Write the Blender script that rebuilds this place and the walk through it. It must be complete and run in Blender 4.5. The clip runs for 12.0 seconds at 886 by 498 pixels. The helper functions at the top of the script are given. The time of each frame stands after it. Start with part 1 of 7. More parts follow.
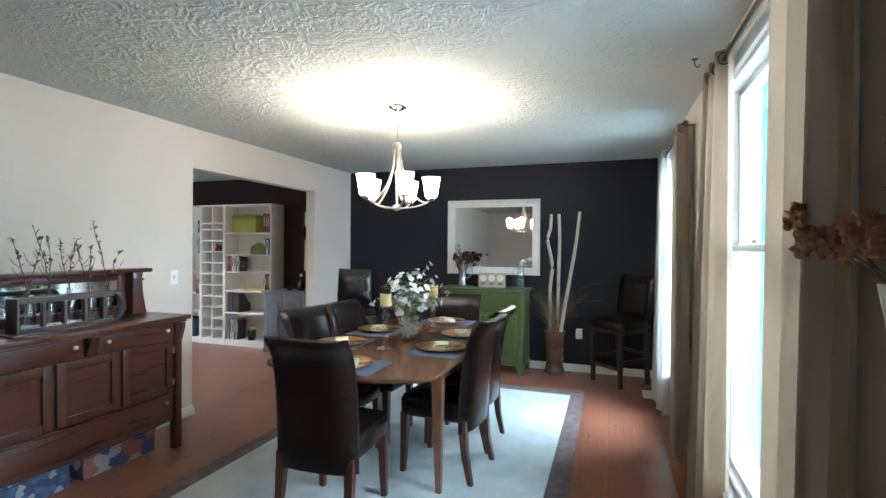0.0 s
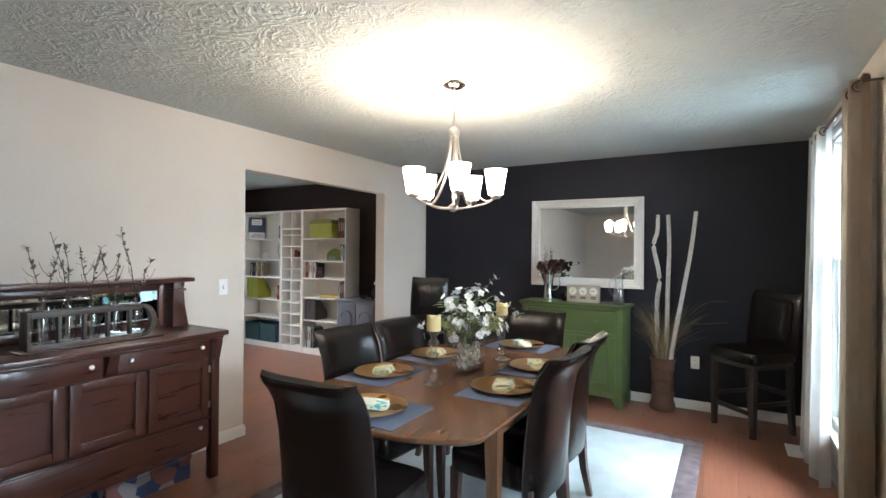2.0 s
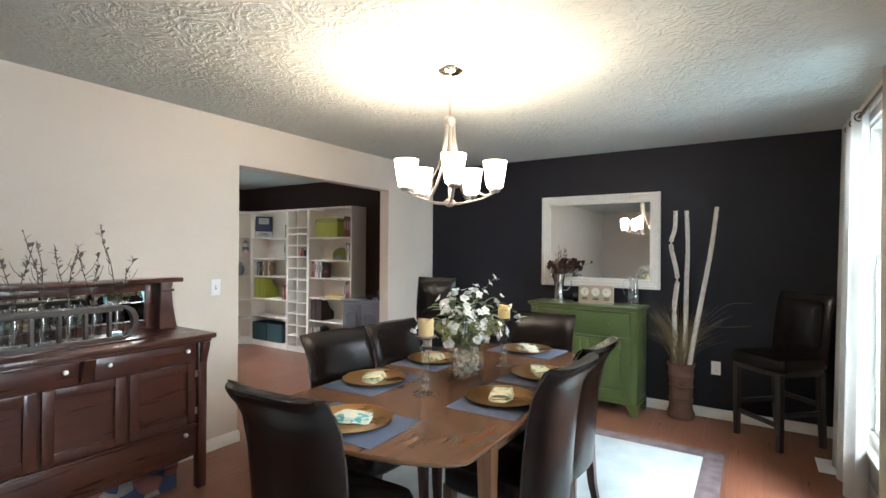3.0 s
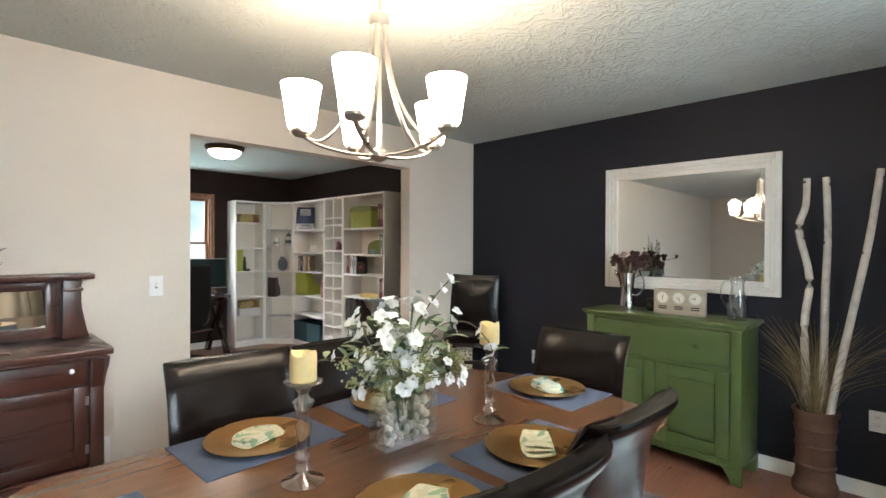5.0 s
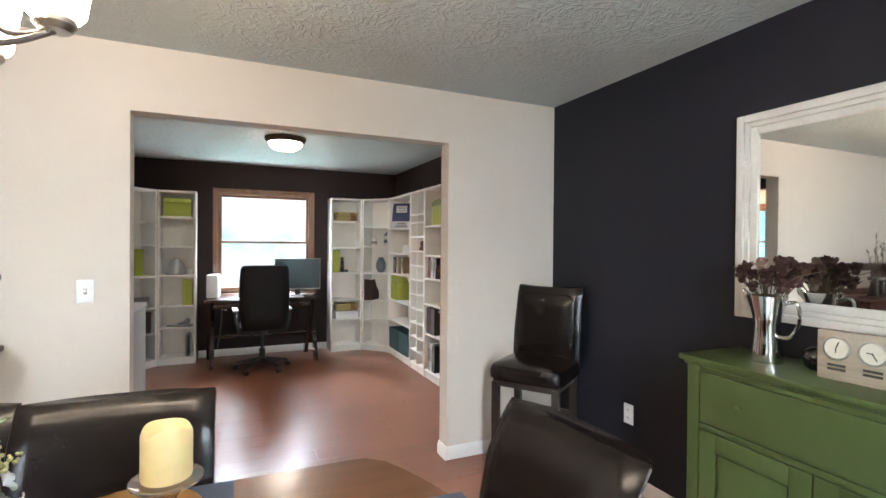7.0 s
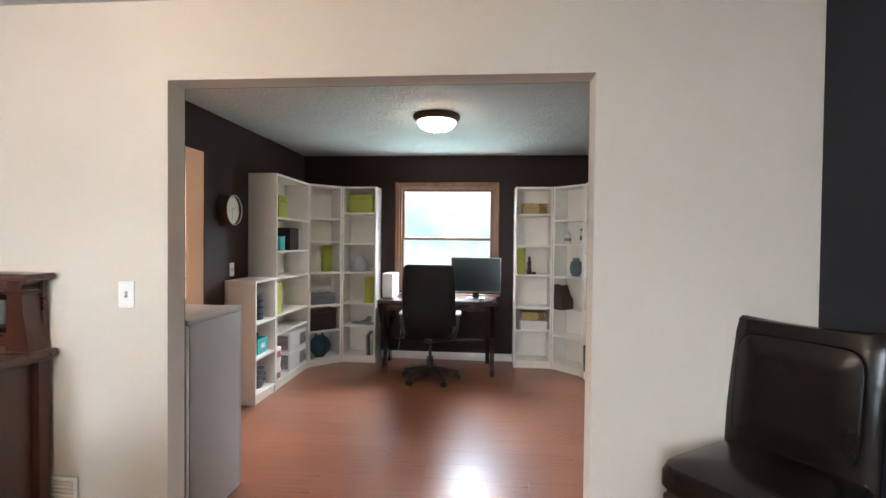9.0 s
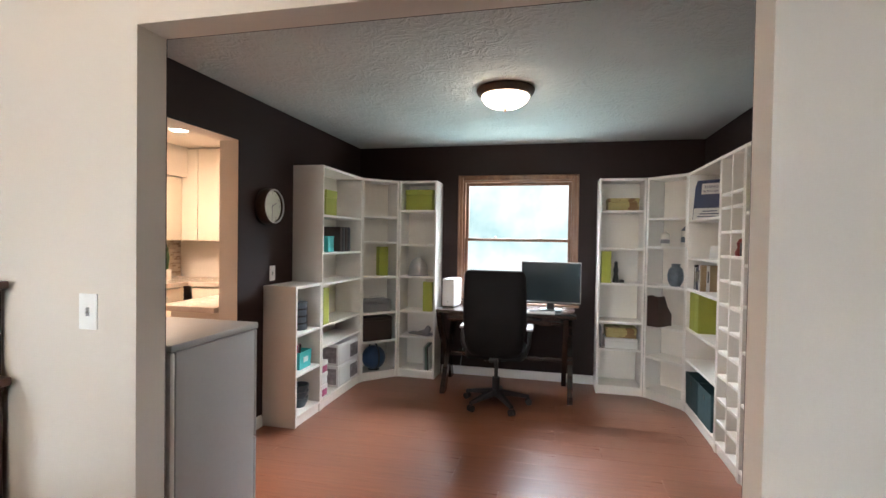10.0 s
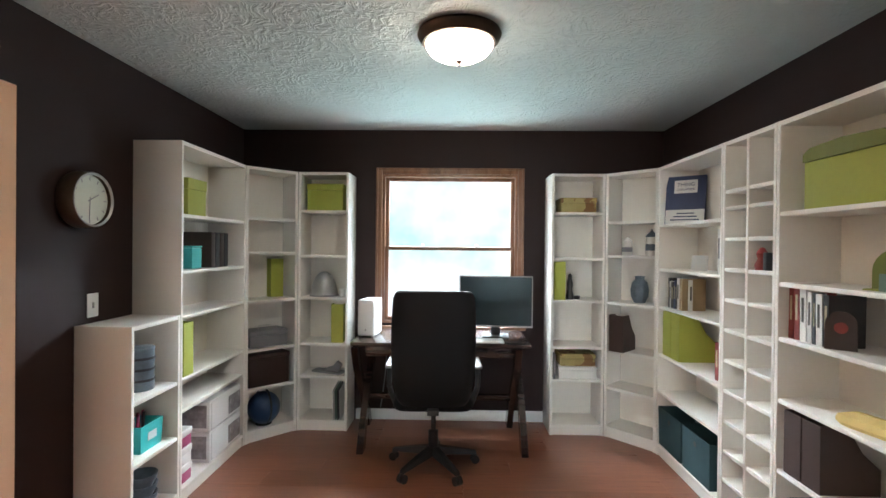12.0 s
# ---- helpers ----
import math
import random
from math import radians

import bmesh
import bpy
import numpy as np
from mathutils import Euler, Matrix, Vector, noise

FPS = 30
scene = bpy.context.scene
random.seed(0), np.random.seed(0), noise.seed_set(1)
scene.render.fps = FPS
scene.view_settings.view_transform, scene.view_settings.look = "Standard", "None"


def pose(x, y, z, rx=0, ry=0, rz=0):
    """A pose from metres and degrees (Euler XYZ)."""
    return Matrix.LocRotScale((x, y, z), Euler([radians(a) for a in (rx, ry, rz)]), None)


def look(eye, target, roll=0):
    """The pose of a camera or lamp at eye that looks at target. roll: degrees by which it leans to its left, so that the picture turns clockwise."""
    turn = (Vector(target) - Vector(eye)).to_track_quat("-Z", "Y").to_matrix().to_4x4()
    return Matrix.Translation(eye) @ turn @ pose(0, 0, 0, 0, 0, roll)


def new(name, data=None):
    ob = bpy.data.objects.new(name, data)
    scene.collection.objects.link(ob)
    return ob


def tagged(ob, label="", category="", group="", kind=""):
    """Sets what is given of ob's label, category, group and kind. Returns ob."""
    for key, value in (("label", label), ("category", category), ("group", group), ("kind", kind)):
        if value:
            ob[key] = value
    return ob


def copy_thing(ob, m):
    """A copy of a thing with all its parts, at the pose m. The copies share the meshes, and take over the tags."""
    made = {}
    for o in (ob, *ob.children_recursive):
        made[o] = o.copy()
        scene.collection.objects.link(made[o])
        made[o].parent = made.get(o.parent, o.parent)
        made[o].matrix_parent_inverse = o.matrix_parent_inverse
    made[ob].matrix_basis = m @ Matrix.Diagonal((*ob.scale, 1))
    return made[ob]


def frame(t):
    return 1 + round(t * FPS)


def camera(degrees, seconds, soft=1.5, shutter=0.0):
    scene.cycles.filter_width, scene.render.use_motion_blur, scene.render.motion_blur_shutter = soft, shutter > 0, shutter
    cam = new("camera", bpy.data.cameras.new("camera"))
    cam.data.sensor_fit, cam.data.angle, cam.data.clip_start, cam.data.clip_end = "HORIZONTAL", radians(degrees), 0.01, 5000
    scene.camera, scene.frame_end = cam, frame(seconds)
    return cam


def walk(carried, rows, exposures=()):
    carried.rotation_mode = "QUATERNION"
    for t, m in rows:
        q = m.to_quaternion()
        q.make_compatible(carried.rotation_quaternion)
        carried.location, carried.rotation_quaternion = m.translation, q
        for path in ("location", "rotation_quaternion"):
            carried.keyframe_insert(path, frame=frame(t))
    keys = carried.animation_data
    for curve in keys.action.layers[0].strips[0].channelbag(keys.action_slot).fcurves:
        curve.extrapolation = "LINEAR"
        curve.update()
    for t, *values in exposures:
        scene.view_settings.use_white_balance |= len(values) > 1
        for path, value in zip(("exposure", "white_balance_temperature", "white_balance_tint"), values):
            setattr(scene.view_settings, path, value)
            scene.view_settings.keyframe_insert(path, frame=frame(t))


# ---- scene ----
cam = camera(85.2, 12.0)
METRES, EYE, TILT, LEAN, TURN = 6.7, 1.415, 0.0, 0.0, 19.1
ROWS = [
    (0.0, 0.0, 0.0, 0.0, 0.0, -0.2, -0.35),
    (0.5, 0.0095, 0.0398, 0.0005, 4.04, -0.2, -0.45),
    (1.0, 0.0166, 0.0694, 0.0022, 7.36, 0.06, -0.48),
    (1.5, 0.0219, 0.0886, 0.0036, 10.31, 0.18, -0.5),
    (2.0, 0.0264, 0.1004, 0.0045, 11.7, 0.23, -0.52),
    (2.5, 0.0301, 0.1114, 0.0044, 12.56, 0.22, -0.5),
    (4.5, 0.0681, 0.2549, -0.0009, 21.03, -0.29, -0.2),
    (5.0, 0.0784, 0.3082, -0.002, 25.41, -0.41, -0.26),
    (5.5, 0.0932, 0.3619, -0.0005, 31.2, -0.4, -0.3),
    (6.0, 0.1046, 0.4163, -0.0029, 36.63, -0.4, -0.38),
    (6.5, 0.1111, 0.4711, -0.0024, 41.41, -0.41, -0.45),
    (8.5, 0.0624, 0.6665, -0.0016, 67.87, -0.83, -0.54),
    (9.0, 0.0245, 0.6958, -0.0010, 75.81, -1.06, -0.64),
    (9.5, -0.0224, 0.7155, -0.0009, 82.23, -1.15, -0.65),
    (10.0, -0.0735, 0.7213, -0.0005, 84.05, -1.09, -0.92),
    (10.5, -0.1205, 0.7190, -0.0006, 83.25, -0.96, -0.93),
    (11.0, -0.1628, 0.7171, 0.0007, 80.17, -0.79, -0.9),
    (11.5, -0.2016, 0.7142, 0.0015, 75.86, -0.52, -0.81),
    (12.0, -0.2304, 0.7202, 0.0034, 72.24, -0.29, -0.57),
]
EXPOSURES = [(0.0, 0.68, 5650, 8), (2.5, 0.66, 6150, 13), (4.5, 0.66, 6550, 13), (6.0, 0.85, 6200, 12), (6.5, 0.93, 6350, 14), (8.5, 1.02, 6450, 16), (9.5, 0.76, 6550, 17), (11.0, 0.84, 6450, 15), (12.0, 0.90, 6350, 13)]
walk(cam, [(t, pose(0, 0, EYE, TILT, LEAN, TURN) @ pose(METRES * x, METRES * y, METRES * z, 90 + pitch, roll, yaw)) for t, x, y, z, yaw, pitch, roll in ROWS], EXPOSURES)


# ---- world and large lights ----
world = bpy.data.worlds.new("sky")
scene.world = world
world.use_nodes = True
_bg = world.node_tree.nodes["Background"]
_sky = world.node_tree.nodes.new("ShaderNodeTexSky")
_sky.sky_type = "NISHITA"
_sky.sun_disc = False
_sky.sun_elevation = radians(48)
_sky.sun_rotation = radians(60)
world.node_tree.links.new(_sky.outputs["Color"], _bg.inputs["Color"])
_bg.inputs["Strength"].default_value = 0.1

SUN_STRENGTH = 1.2
_sun = bpy.data.lights.new("sun", "SUN")
_sun.energy, _sun.angle, _sun.color = SUN_STRENGTH, radians(12), (1.0, 0.95, 0.88)
new("sun", _sun).matrix_world = look((6, 3, 9), (0, 3.0, 0))


def area_lamp(name, eye, target, sx, sy, watts, colour):
    d = bpy.data.lights.new(name, "AREA")
    d.shape, d.size, d.size_y, d.energy, d.color = "RECTANGLE", sx, sy, watts, colour
    ob = new(name, d)
    ob.matrix_world = look(eye, target)
    return ob


def bulb_lamp(name, place, watts, colour, radius):
    d = bpy.data.lights.new(name, "POINT")
    d.energy, d.color, d.shadow_soft_size = watts, colour, radius
    ob = new(name, d)
    ob.location = place
    return ob


CHANDELIER_WATTS = 11
DAY = (0.80, 0.93, 1.0)
WARM = (1.0, 0.76, 0.52)
# daylight that the sky sends down through each window
area_lamp("sky_light_dining_near", (2.3, 2.35, 2.0), (-3.3, 1.9, 0.9), 3.0, 1.6, 190, DAY)
area_lamp("sky_light_dining_far", (2.0, 4.25, 2.6), (0.0, 4.25, 0.9), 2.2, 1.6, 150, DAY)
area_lamp("sky_light_office", (-8.9, 4.02, 3.2), (-6.6, 4.02, 0.9), 3.6, 2.2, 1350, DAY)
# daylight that the lawn throws up through the windows
area_lamp("lawn_light_office", (-8.7, 4.02, -0.35), (-6.2, 4.02, 2.3), 2.4, 1.4, 52, (0.55, 0.95, 0.92))
area_lamp("lawn_light_dining", (2.2, 4.25, -0.5), (0.0, 4.25, 2.4), 2.0, 1.2, 14, (0.70, 0.96, 1.0))
# kitchen ceiling downlight
area_lamp("kitchen_downlight_lamp", (-5.2, 1.0, 2.37), (-5.2, 1.0, 0.0), 0.5, 0.5, 50, (1.0, 0.75, 0.55))


# ---- materials ----
def material(name, colour, rough=0.5, metal=0.0, vary=0.12, scale=6.0, bump=0.0, bump_scale=60.0, colour2=None, coat=0.0, spec=0.5, stretch=(1, 1, 1), rand=0.0, rough_vary=0.08):
    """A surface with a broad tone change, a fine grain in colour and relief, and uneven gloss."""
    m = bpy.data.materials.new(name)
    m.use_nodes = True
    nt = m.node_tree
    b = nt.nodes["Principled BSDF"]
    link = nt.links.new
    tc = nt.nodes.new("ShaderNodeTexCoord")
    mp = nt.nodes.new("ShaderNodeMapping")
    mp.inputs["Scale"].default_value = stretch
    link(tc.outputs["Object"], mp.inputs["Vector"])
    big = nt.nodes.new("ShaderNodeTexNoise")
    big.inputs["Scale"].default_value, big.inputs["Detail"].default_value = scale, 5
    fine = nt.nodes.new("ShaderNodeTexNoise")
    fine.inputs["Scale"].default_value, fine.inputs["Detail"].default_value = bump_scale, 3
    link(mp.outputs["Vector"], big.inputs["Vector"])
    link(mp.outputs["Vector"], fine.inputs["Vector"])
    add = nt.nodes.new("ShaderNodeMath")
    add.operation = "MULTIPLY_ADD"
    link(fine.outputs["Fac"], add.inputs[0])
    add.inputs[1].default_value = 0.35
    link(big.outputs["Fac"], add.inputs[2])
    ramp = nt.nodes.new("ShaderNodeValToRGB")
    ramp.color_ramp.elements[0].position, ramp.color_ramp.elements[1].position = 0.42, 0.92
    lo = [c * (1 - vary) for c in colour]
    hi = list(colour2) if colour2 else [min(1, c * (1 + vary)) for c in colour]
    ramp.color_ramp.elements[0].color = (*lo, 1)
    ramp.color_ramp.elements[1].color = (*hi, 1)
    link(add.outputs[0], ramp.inputs["Fac"])
    out = ramp.outputs["Color"]
    if rand:
        info = nt.nodes.new("ShaderNodeObjectInfo")
        hsv = nt.nodes.new("ShaderNodeHueSaturation")
        mr = nt.nodes.new("ShaderNodeMapRange")
        mr.inputs["To Min"].default_value, mr.inputs["To Max"].default_value = 1 - rand, 1 + rand
        link(info.outputs["Random"], mr.inputs["Value"])
        link(mr.outputs["Result"], hsv.inputs["Value"])
        link(out, hsv.inputs["Color"])
        out = hsv.outputs["Color"]
    link(out, b.inputs["Base Color"])
    rr = nt.nodes.new("ShaderNodeMapRange")
    rr.inputs["To Min"].default_value, rr.inputs["To Max"].default_value = max(0.02, rough - rough_vary), min(1, rough + rough_vary)
    link(big.outputs["Fac"], rr.inputs["Value"])
    link(rr.outputs["Result"], b.inputs["Roughness"])
    b.inputs["Metallic"].default_value = metal
    b.inputs["Coat Weight"].default_value = coat
    b.inputs["Coat Roughness"].default_value = 0.12
    b.inputs["Specular IOR Level"].default_value = spec
    if bump:
        bn = nt.nodes.new("ShaderNodeBump")
        bn.inputs["Strength"].default_value, bn.inputs["Distance"].default_value = bump, 0.004
        link(fine.outputs["Fac"], bn.inputs["Height"])
        link(bn.outputs["Normal"], b.inputs["Normal"])
    return m


def wood(name, dark, light, rough=0.35, axis=0, rand=0.0, coat=0.15, scale=1.0, bump=0.05):
    stretch = [14 * scale, 14 * scale, 14 * scale]
    stretch[axis] = 1.2 * scale
    return material(name, dark, rough, colour2=light, vary=0.15, scale=2.2, bump=bump, bump_scale=9, stretch=stretch, rand=rand, coat=coat, rough_vary=0.025)


def stomp_ceiling(name, colour):
    """Painted plaster stamped with a brush: leaf-like streaks that fan out from the middle of each print."""
    m = material(name, colour, 0.85, vary=0.05, scale=1.5, bump_scale=40)
    nt = m.node_tree
    link = nt.links.new

    def node(kind, op=None, **values):
        n = nt.nodes.new("ShaderNode" + kind)
        if op:
            n.operation = op
        for k, v in values.items():
            n.inputs[k].default_value = v
        return n
    tc = node("TexCoord")
    warp = node("TexNoise", Scale=9, Detail=3)
    link(tc.outputs["Object"], warp.inputs["Vector"])
    push = node("VectorMath", "MULTIPLY_ADD")
    push.inputs[1].default_value = (0.10, 0.10, 0.0)
    link(warp.outputs["Color"], push.inputs[0])
    link(tc.outputs["Object"], push.inputs[2])
    cell = node("TexVoronoi", Scale=4.3)
    cell.voronoi_dimensions = "2D"
    link(push.outputs[0], cell.inputs["Vector"])
    away = node("VectorMath", "SUBTRACT")
    link(push.outputs[0], away.inputs[0])
    link(cell.outputs["Position"], away.inputs[1])
    xyz = node("SeparateXYZ")
    link(away.outputs[0], xyz.inputs[0])
    turn = node("Math", "ARCTAN2")
    link(xyz.outputs["Y"], turn.inputs[0])
    link(xyz.outputs["X"], turn.inputs[1])
    fan = node("CombineXYZ")
    spin = node("Math", "MULTIPLY")
    spin.inputs[1].default_value = 1.9
    link(turn.outputs[0], spin.inputs[0])
    link(spin.outputs[0], fan.inputs["X"])
    reach = node("Math", "MULTIPLY")
    reach.inputs[1].default_value = 9.0
    link(cell.outputs["Distance"], reach.inputs[0])
    link(reach.outputs[0], fan.inputs["Y"])
    tint = node("SeparateColor")
    link(cell.outputs["Color"], tint.inputs[0])
    seed = node("Math", "MULTIPLY")
    seed.inputs[1].default_value = 40.0
    link(tint.outputs[0], seed.inputs[0])
    link(seed.outputs[0], fan.inputs["Z"])
    streak = node("TexNoise", Scale=1.25, Detail=2)
    link(fan.outputs[0], streak.inputs["Vector"])
    ridge = node("MapRange")
    ridge.interpolation_type = "SMOOTHSTEP"
    ridge.inputs["From Min"].default_value, ridge.inputs["From Max"].default_value = 0.40, 0.66
    link(streak.outputs["Fac"], ridge.inputs["Value"])
    near = node("MapRange")
    near.interpolation_type = "SMOOTHSTEP"
    near.inputs["From Min"].default_value, near.inputs["From Max"].default_value = 0.0, 0.32
    link(cell.outputs["Distance"], near.inputs["Value"])
    print_ = node("Math", "MULTIPLY")
    link(ridge.outputs["Result"], print_.inputs[0])
    link(near.outputs["Result"], print_.inputs[1])
    patch = node("TexNoise", Scale=5.5, Detail=3)
    link(tc.outputs["Object"], patch.inputs["Vector"])
    total = node("Math", "MULTIPLY_ADD")
    total.inputs[1].default_value = 3.2
    link(patch.outputs["Fac"], total.inputs[0])
    link(print_.outputs[0], total.inputs[2])
    bn = node("Bump", Strength=0.42, Distance=0.013)
    link(total.outputs[0], bn.inputs["Height"])
    link(bn.outputs["Normal"], nt.nodes["Principled BSDF"].inputs["Normal"])
    return m


def glass(name, colour=(1, 1, 1), rough=0.0, ior=1.45):
    m = bpy.data.materials.new(name)
    m.use_nodes = True
    b = m.node_tree.nodes["Principled BSDF"]
    b.inputs["Base Color"].default_value = (*colour, 1)
    b.inputs["Roughness"].default_value = rough
    b.inputs["Transmission Weight"].default_value = 1
    b.inputs["IOR"].default_value = ior
    return m


def clear_glass(name, base, gain, power):
    """Thin clear glass: see-through, with gloss that grows towards its edges."""
    m = bpy.data.materials.new(name)
    m.use_nodes = True
    nt = m.node_tree
    lw, pw, ma, gl, tp, mx = (nt.nodes.new("ShaderNode" + k) for k in ("LayerWeight", "Math", "Math", "BsdfGlossy", "BsdfTransparent", "MixShader"))
    gl.inputs["Roughness"].default_value = 0.015
    pw.operation, ma.operation = "POWER", "MULTIPLY_ADD"
    pw.inputs[1].default_value, ma.inputs[1].default_value, ma.inputs[2].default_value = power, gain, base
    tp.inputs["Color"].default_value = (0.98, 0.985, 0.985, 1)
    nt.links.new(lw.outputs["Facing"], pw.inputs[0])
    nt.links.new(pw.outputs[0], ma.inputs[0])
    nt.links.new(ma.outputs[0], mx.inputs[0])
    nt.links.new(tp.outputs[0], mx.inputs[1])
    nt.links.new(gl.outputs[0], mx.inputs[2])
    nt.links.new(mx.outputs[0], nt.nodes["Material Output"].inputs["Surface"])
    return m


def glow(name, colour, strength, rough=0.3):
    m = bpy.data.materials.new(name)
    m.use_nodes = True
    b = m.node_tree.nodes["Principled BSDF"]
    b.inputs["Base Color"].default_value = (0.8, 0.8, 0.78, 1)
    b.inputs["Roughness"].default_value = rough
    b.inputs["Emission Color"].default_value = (*colour, 1)
    b.inputs["Emission Strength"].default_value = strength
    return m


def outdoors(name, sky, leaf, strength):
    """Overcast sky and pale foliage, far out of focus beyond a window."""
    m = bpy.data.materials.new(name)
    m.use_nodes = True
    nt = m.node_tree
    b = nt.nodes["Principled BSDF"]
    tc = nt.nodes.new("ShaderNodeTexCoord")
    n = nt.nodes.new("ShaderNodeTexNoise")
    n.inputs["Scale"].default_value, n.inputs["Detail"].default_value = 1.1, 4
    nt.links.new(tc.outputs["Object"], n.inputs["Vector"])
    r = nt.nodes.new("ShaderNodeValToRGB")
    r.color_ramp.elements[0].position, r.color_ramp.elements[1].position = 0.36, 0.6
    r.color_ramp.elements[0].color, r.color_ramp.elements[1].color = (*leaf, 1), (*sky, 1)
    nt.links.new(n.outputs["Fac"], r.inputs["Fac"])
    b.inputs["Base Color"].default_value = (0, 0, 0, 1)
    b.inputs["Specular IOR Level"].default_value = 0
    nt.links.new(r.outputs["Color"], b.inputs["Emission Color"])
    b.inputs["Emission Strength"].default_value = strength
    return m


CREAM = material("cream_wall_paint", (0.62, 0.555, 0.485), 0.75, vary=0.04, scale=1.2, bump=0.1, bump_scale=180)
NAVY = material("navy_wall_paint", (0.0100, 0.0108, 0.0185), 0.55, spec=0.35, vary=0.12, scale=1.5, bump=0.1, bump_scale=180)
BROWN = material("dark_brown_wall_paint", (0.026, 0.0138, 0.0128), 0.6, spec=0.22, vary=0.12, scale=1.5, bump=0.1, bump_scale=180)
CEIL = stomp_ceiling("stamped_ceiling_plaster", (0.49, 0.53, 0.52))
KITCHEN_WHITE = material("kitchen_wall_paint", (0.72, 0.66, 0.58), 0.7, vary=0.04, scale=1.5)
TRIM = material("white_trim_paint", (0.76, 0.75, 0.72), 0.4, vary=0.05, scale=3)
PLANK = material("red_brown_laminate", (0.205, 0.080, 0.046), 0.29, colour2=(0.255, 0.103, 0.060), vary=0.08, scale=3.0, bump=0.0, bump_scale=14, stretch=(16, 1.0, 1), rand=0.09, coat=0.06, rough_vary=0.04)
SUBFLOOR = material("dark_joint", (0.04, 0.016, 0.010), 0.7)
RUG = material("pale_blue_grey_pile", (0.55, 0.60, 0.60), 0.95, vary=0.16, scale=5, bump=0.8, bump_scale=150)
RUG_EDGE = material("mauve_brown_pile", (0.13, 0.095, 0.10), 0.95, vary=0.3, scale=14, bump=0.8, bump_scale=150, colour2=(0.22, 0.17, 0.17))
LEATHER = material("black_brown_leather", (0.010, 0.0068, 0.006), 0.20, vary=0.15, scale=5, bump=0.06, bump_scale=240, rough_vary=0.03, spec=0.3)
PIPING = material("leather_piping", (0.03, 0.021, 0.018), 0.4)
CHERRY = wood("cherry_chair_leg", (0.05, 0.014, 0.009), (0.10, 0.028, 0.016), 0.3, axis=2)
BLACKWOOD = wood("black_stained_wood", (0.012, 0.008, 0.007), (0.028, 0.018, 0.015), 0.4, axis=2)
WALNUT = wood("walnut_table_top", (0.128, 0.056, 0.026), (0.146, 0.065, 0.031), 0.26, axis=1, coat=0.2, bump=0.0)
WALNUT_LEG = wood("walnut_leg", (0.11, 0.05, 0.024), (0.17, 0.08, 0.04), 0.35, axis=2)
MAHOGANY = wood("old_mahogany", (0.056, 0.016, 0.010), (0.076, 0.023, 0.014), 0.28, axis=1, coat=0.3, bump=0.0)
MAHOGANY_UP = wood("old_mahogany_upright", (0.052, 0.015, 0.0095), (0.072, 0.022, 0.0135), 0.3, axis=2, coat=0.3, bump=0.0)
GREEN = material("green_painted_wood", (0.058, 0.082, 0.023), 0.38, vary=0.03, scale=1.6, bump=0.06, bump_scale=40, coat=0.08)
WHITE_LAM = material("white_laminate", (0.80, 0.775, 0.72), 0.35, vary=0.04, scale=2)
WHITE_BACK = material("white_backboard", (0.78, 0.735, 0.655), 0.6, vary=0.05, scale=2)
OAK = wood("golden_oak_trim", (0.155, 0.070, 0.035), (0.26, 0.125, 0.065), 0.4, axis=2)
CHROME = material("polished_chrome", (0.75, 0.74, 0.72), 0.12, metal=1.0, vary=0.04, rough_vary=0.05)
NICKEL = material("brushed_nickel", (0.55, 0.52, 0.48), 0.3, metal=1.0, vary=0.08)
BRONZE = material("oil_rubbed_bronze", (0.10, 0.07, 0.05), 0.42, metal=0.6, vary=0.2)
MIRROR = material("mirror_silver", (0.88, 0.90, 0.89), 0.02, metal=1.0, vary=0.0, rough_vary=0.0)
GLASS = clear_glass("clear_glass", 0.11, 0.65, 2.2)
CRYSTAL = clear_glass("cut_crystal", 0.13, 0.72, 1.6)
PANE = glass("window_pane", ior=1.02)
SHADE = glow("frosted_lamp_glass", (1.0, 0.84, 0.64), 18.5)
DOME = glow("alabaster_lamp_glass", (1.0, 0.84, 0.66), 22.0)
OUTSIDE_D = outdoors("garden_daylight", (0.58, 0.92, 1.0), (0.25, 0.70, 0.82), 0.90)
OUTSIDE_O = outdoors("garden_daylight_office", (0.86, 1.0, 1.0), (0.46, 0.70, 0.70), 0.78)
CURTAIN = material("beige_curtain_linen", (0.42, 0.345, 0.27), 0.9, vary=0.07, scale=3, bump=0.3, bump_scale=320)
# paler, more translucent copy: window light on the cloth is put into its colour
CURTAIN_DAYLIT = material("daylit_curtain_linen", (0.66, 0.64, 0.61), 0.9, vary=0.05, scale=3, bump=0.3, bump_scale=320)
for _m in (CURTAIN, CURTAIN_DAYLIT):
    # cloth lets some of the window's light through
    _nt = _m.node_tree
    _tr = _nt.nodes.new("ShaderNodeBsdfTranslucent")
    _mx = _nt.nodes.new("ShaderNodeMixShader")
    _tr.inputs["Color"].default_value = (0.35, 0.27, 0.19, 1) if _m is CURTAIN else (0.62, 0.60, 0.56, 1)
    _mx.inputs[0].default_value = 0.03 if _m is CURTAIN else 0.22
    _out = _nt.nodes["Material Output"]
    _nt.links.new(_nt.nodes["Principled BSDF"].outputs[0], _mx.inputs[1])
    _nt.links.new(_tr.outputs[0], _mx.inputs[2])
    _nt.links.new(_mx.outputs[0], _out.inputs["Surface"])
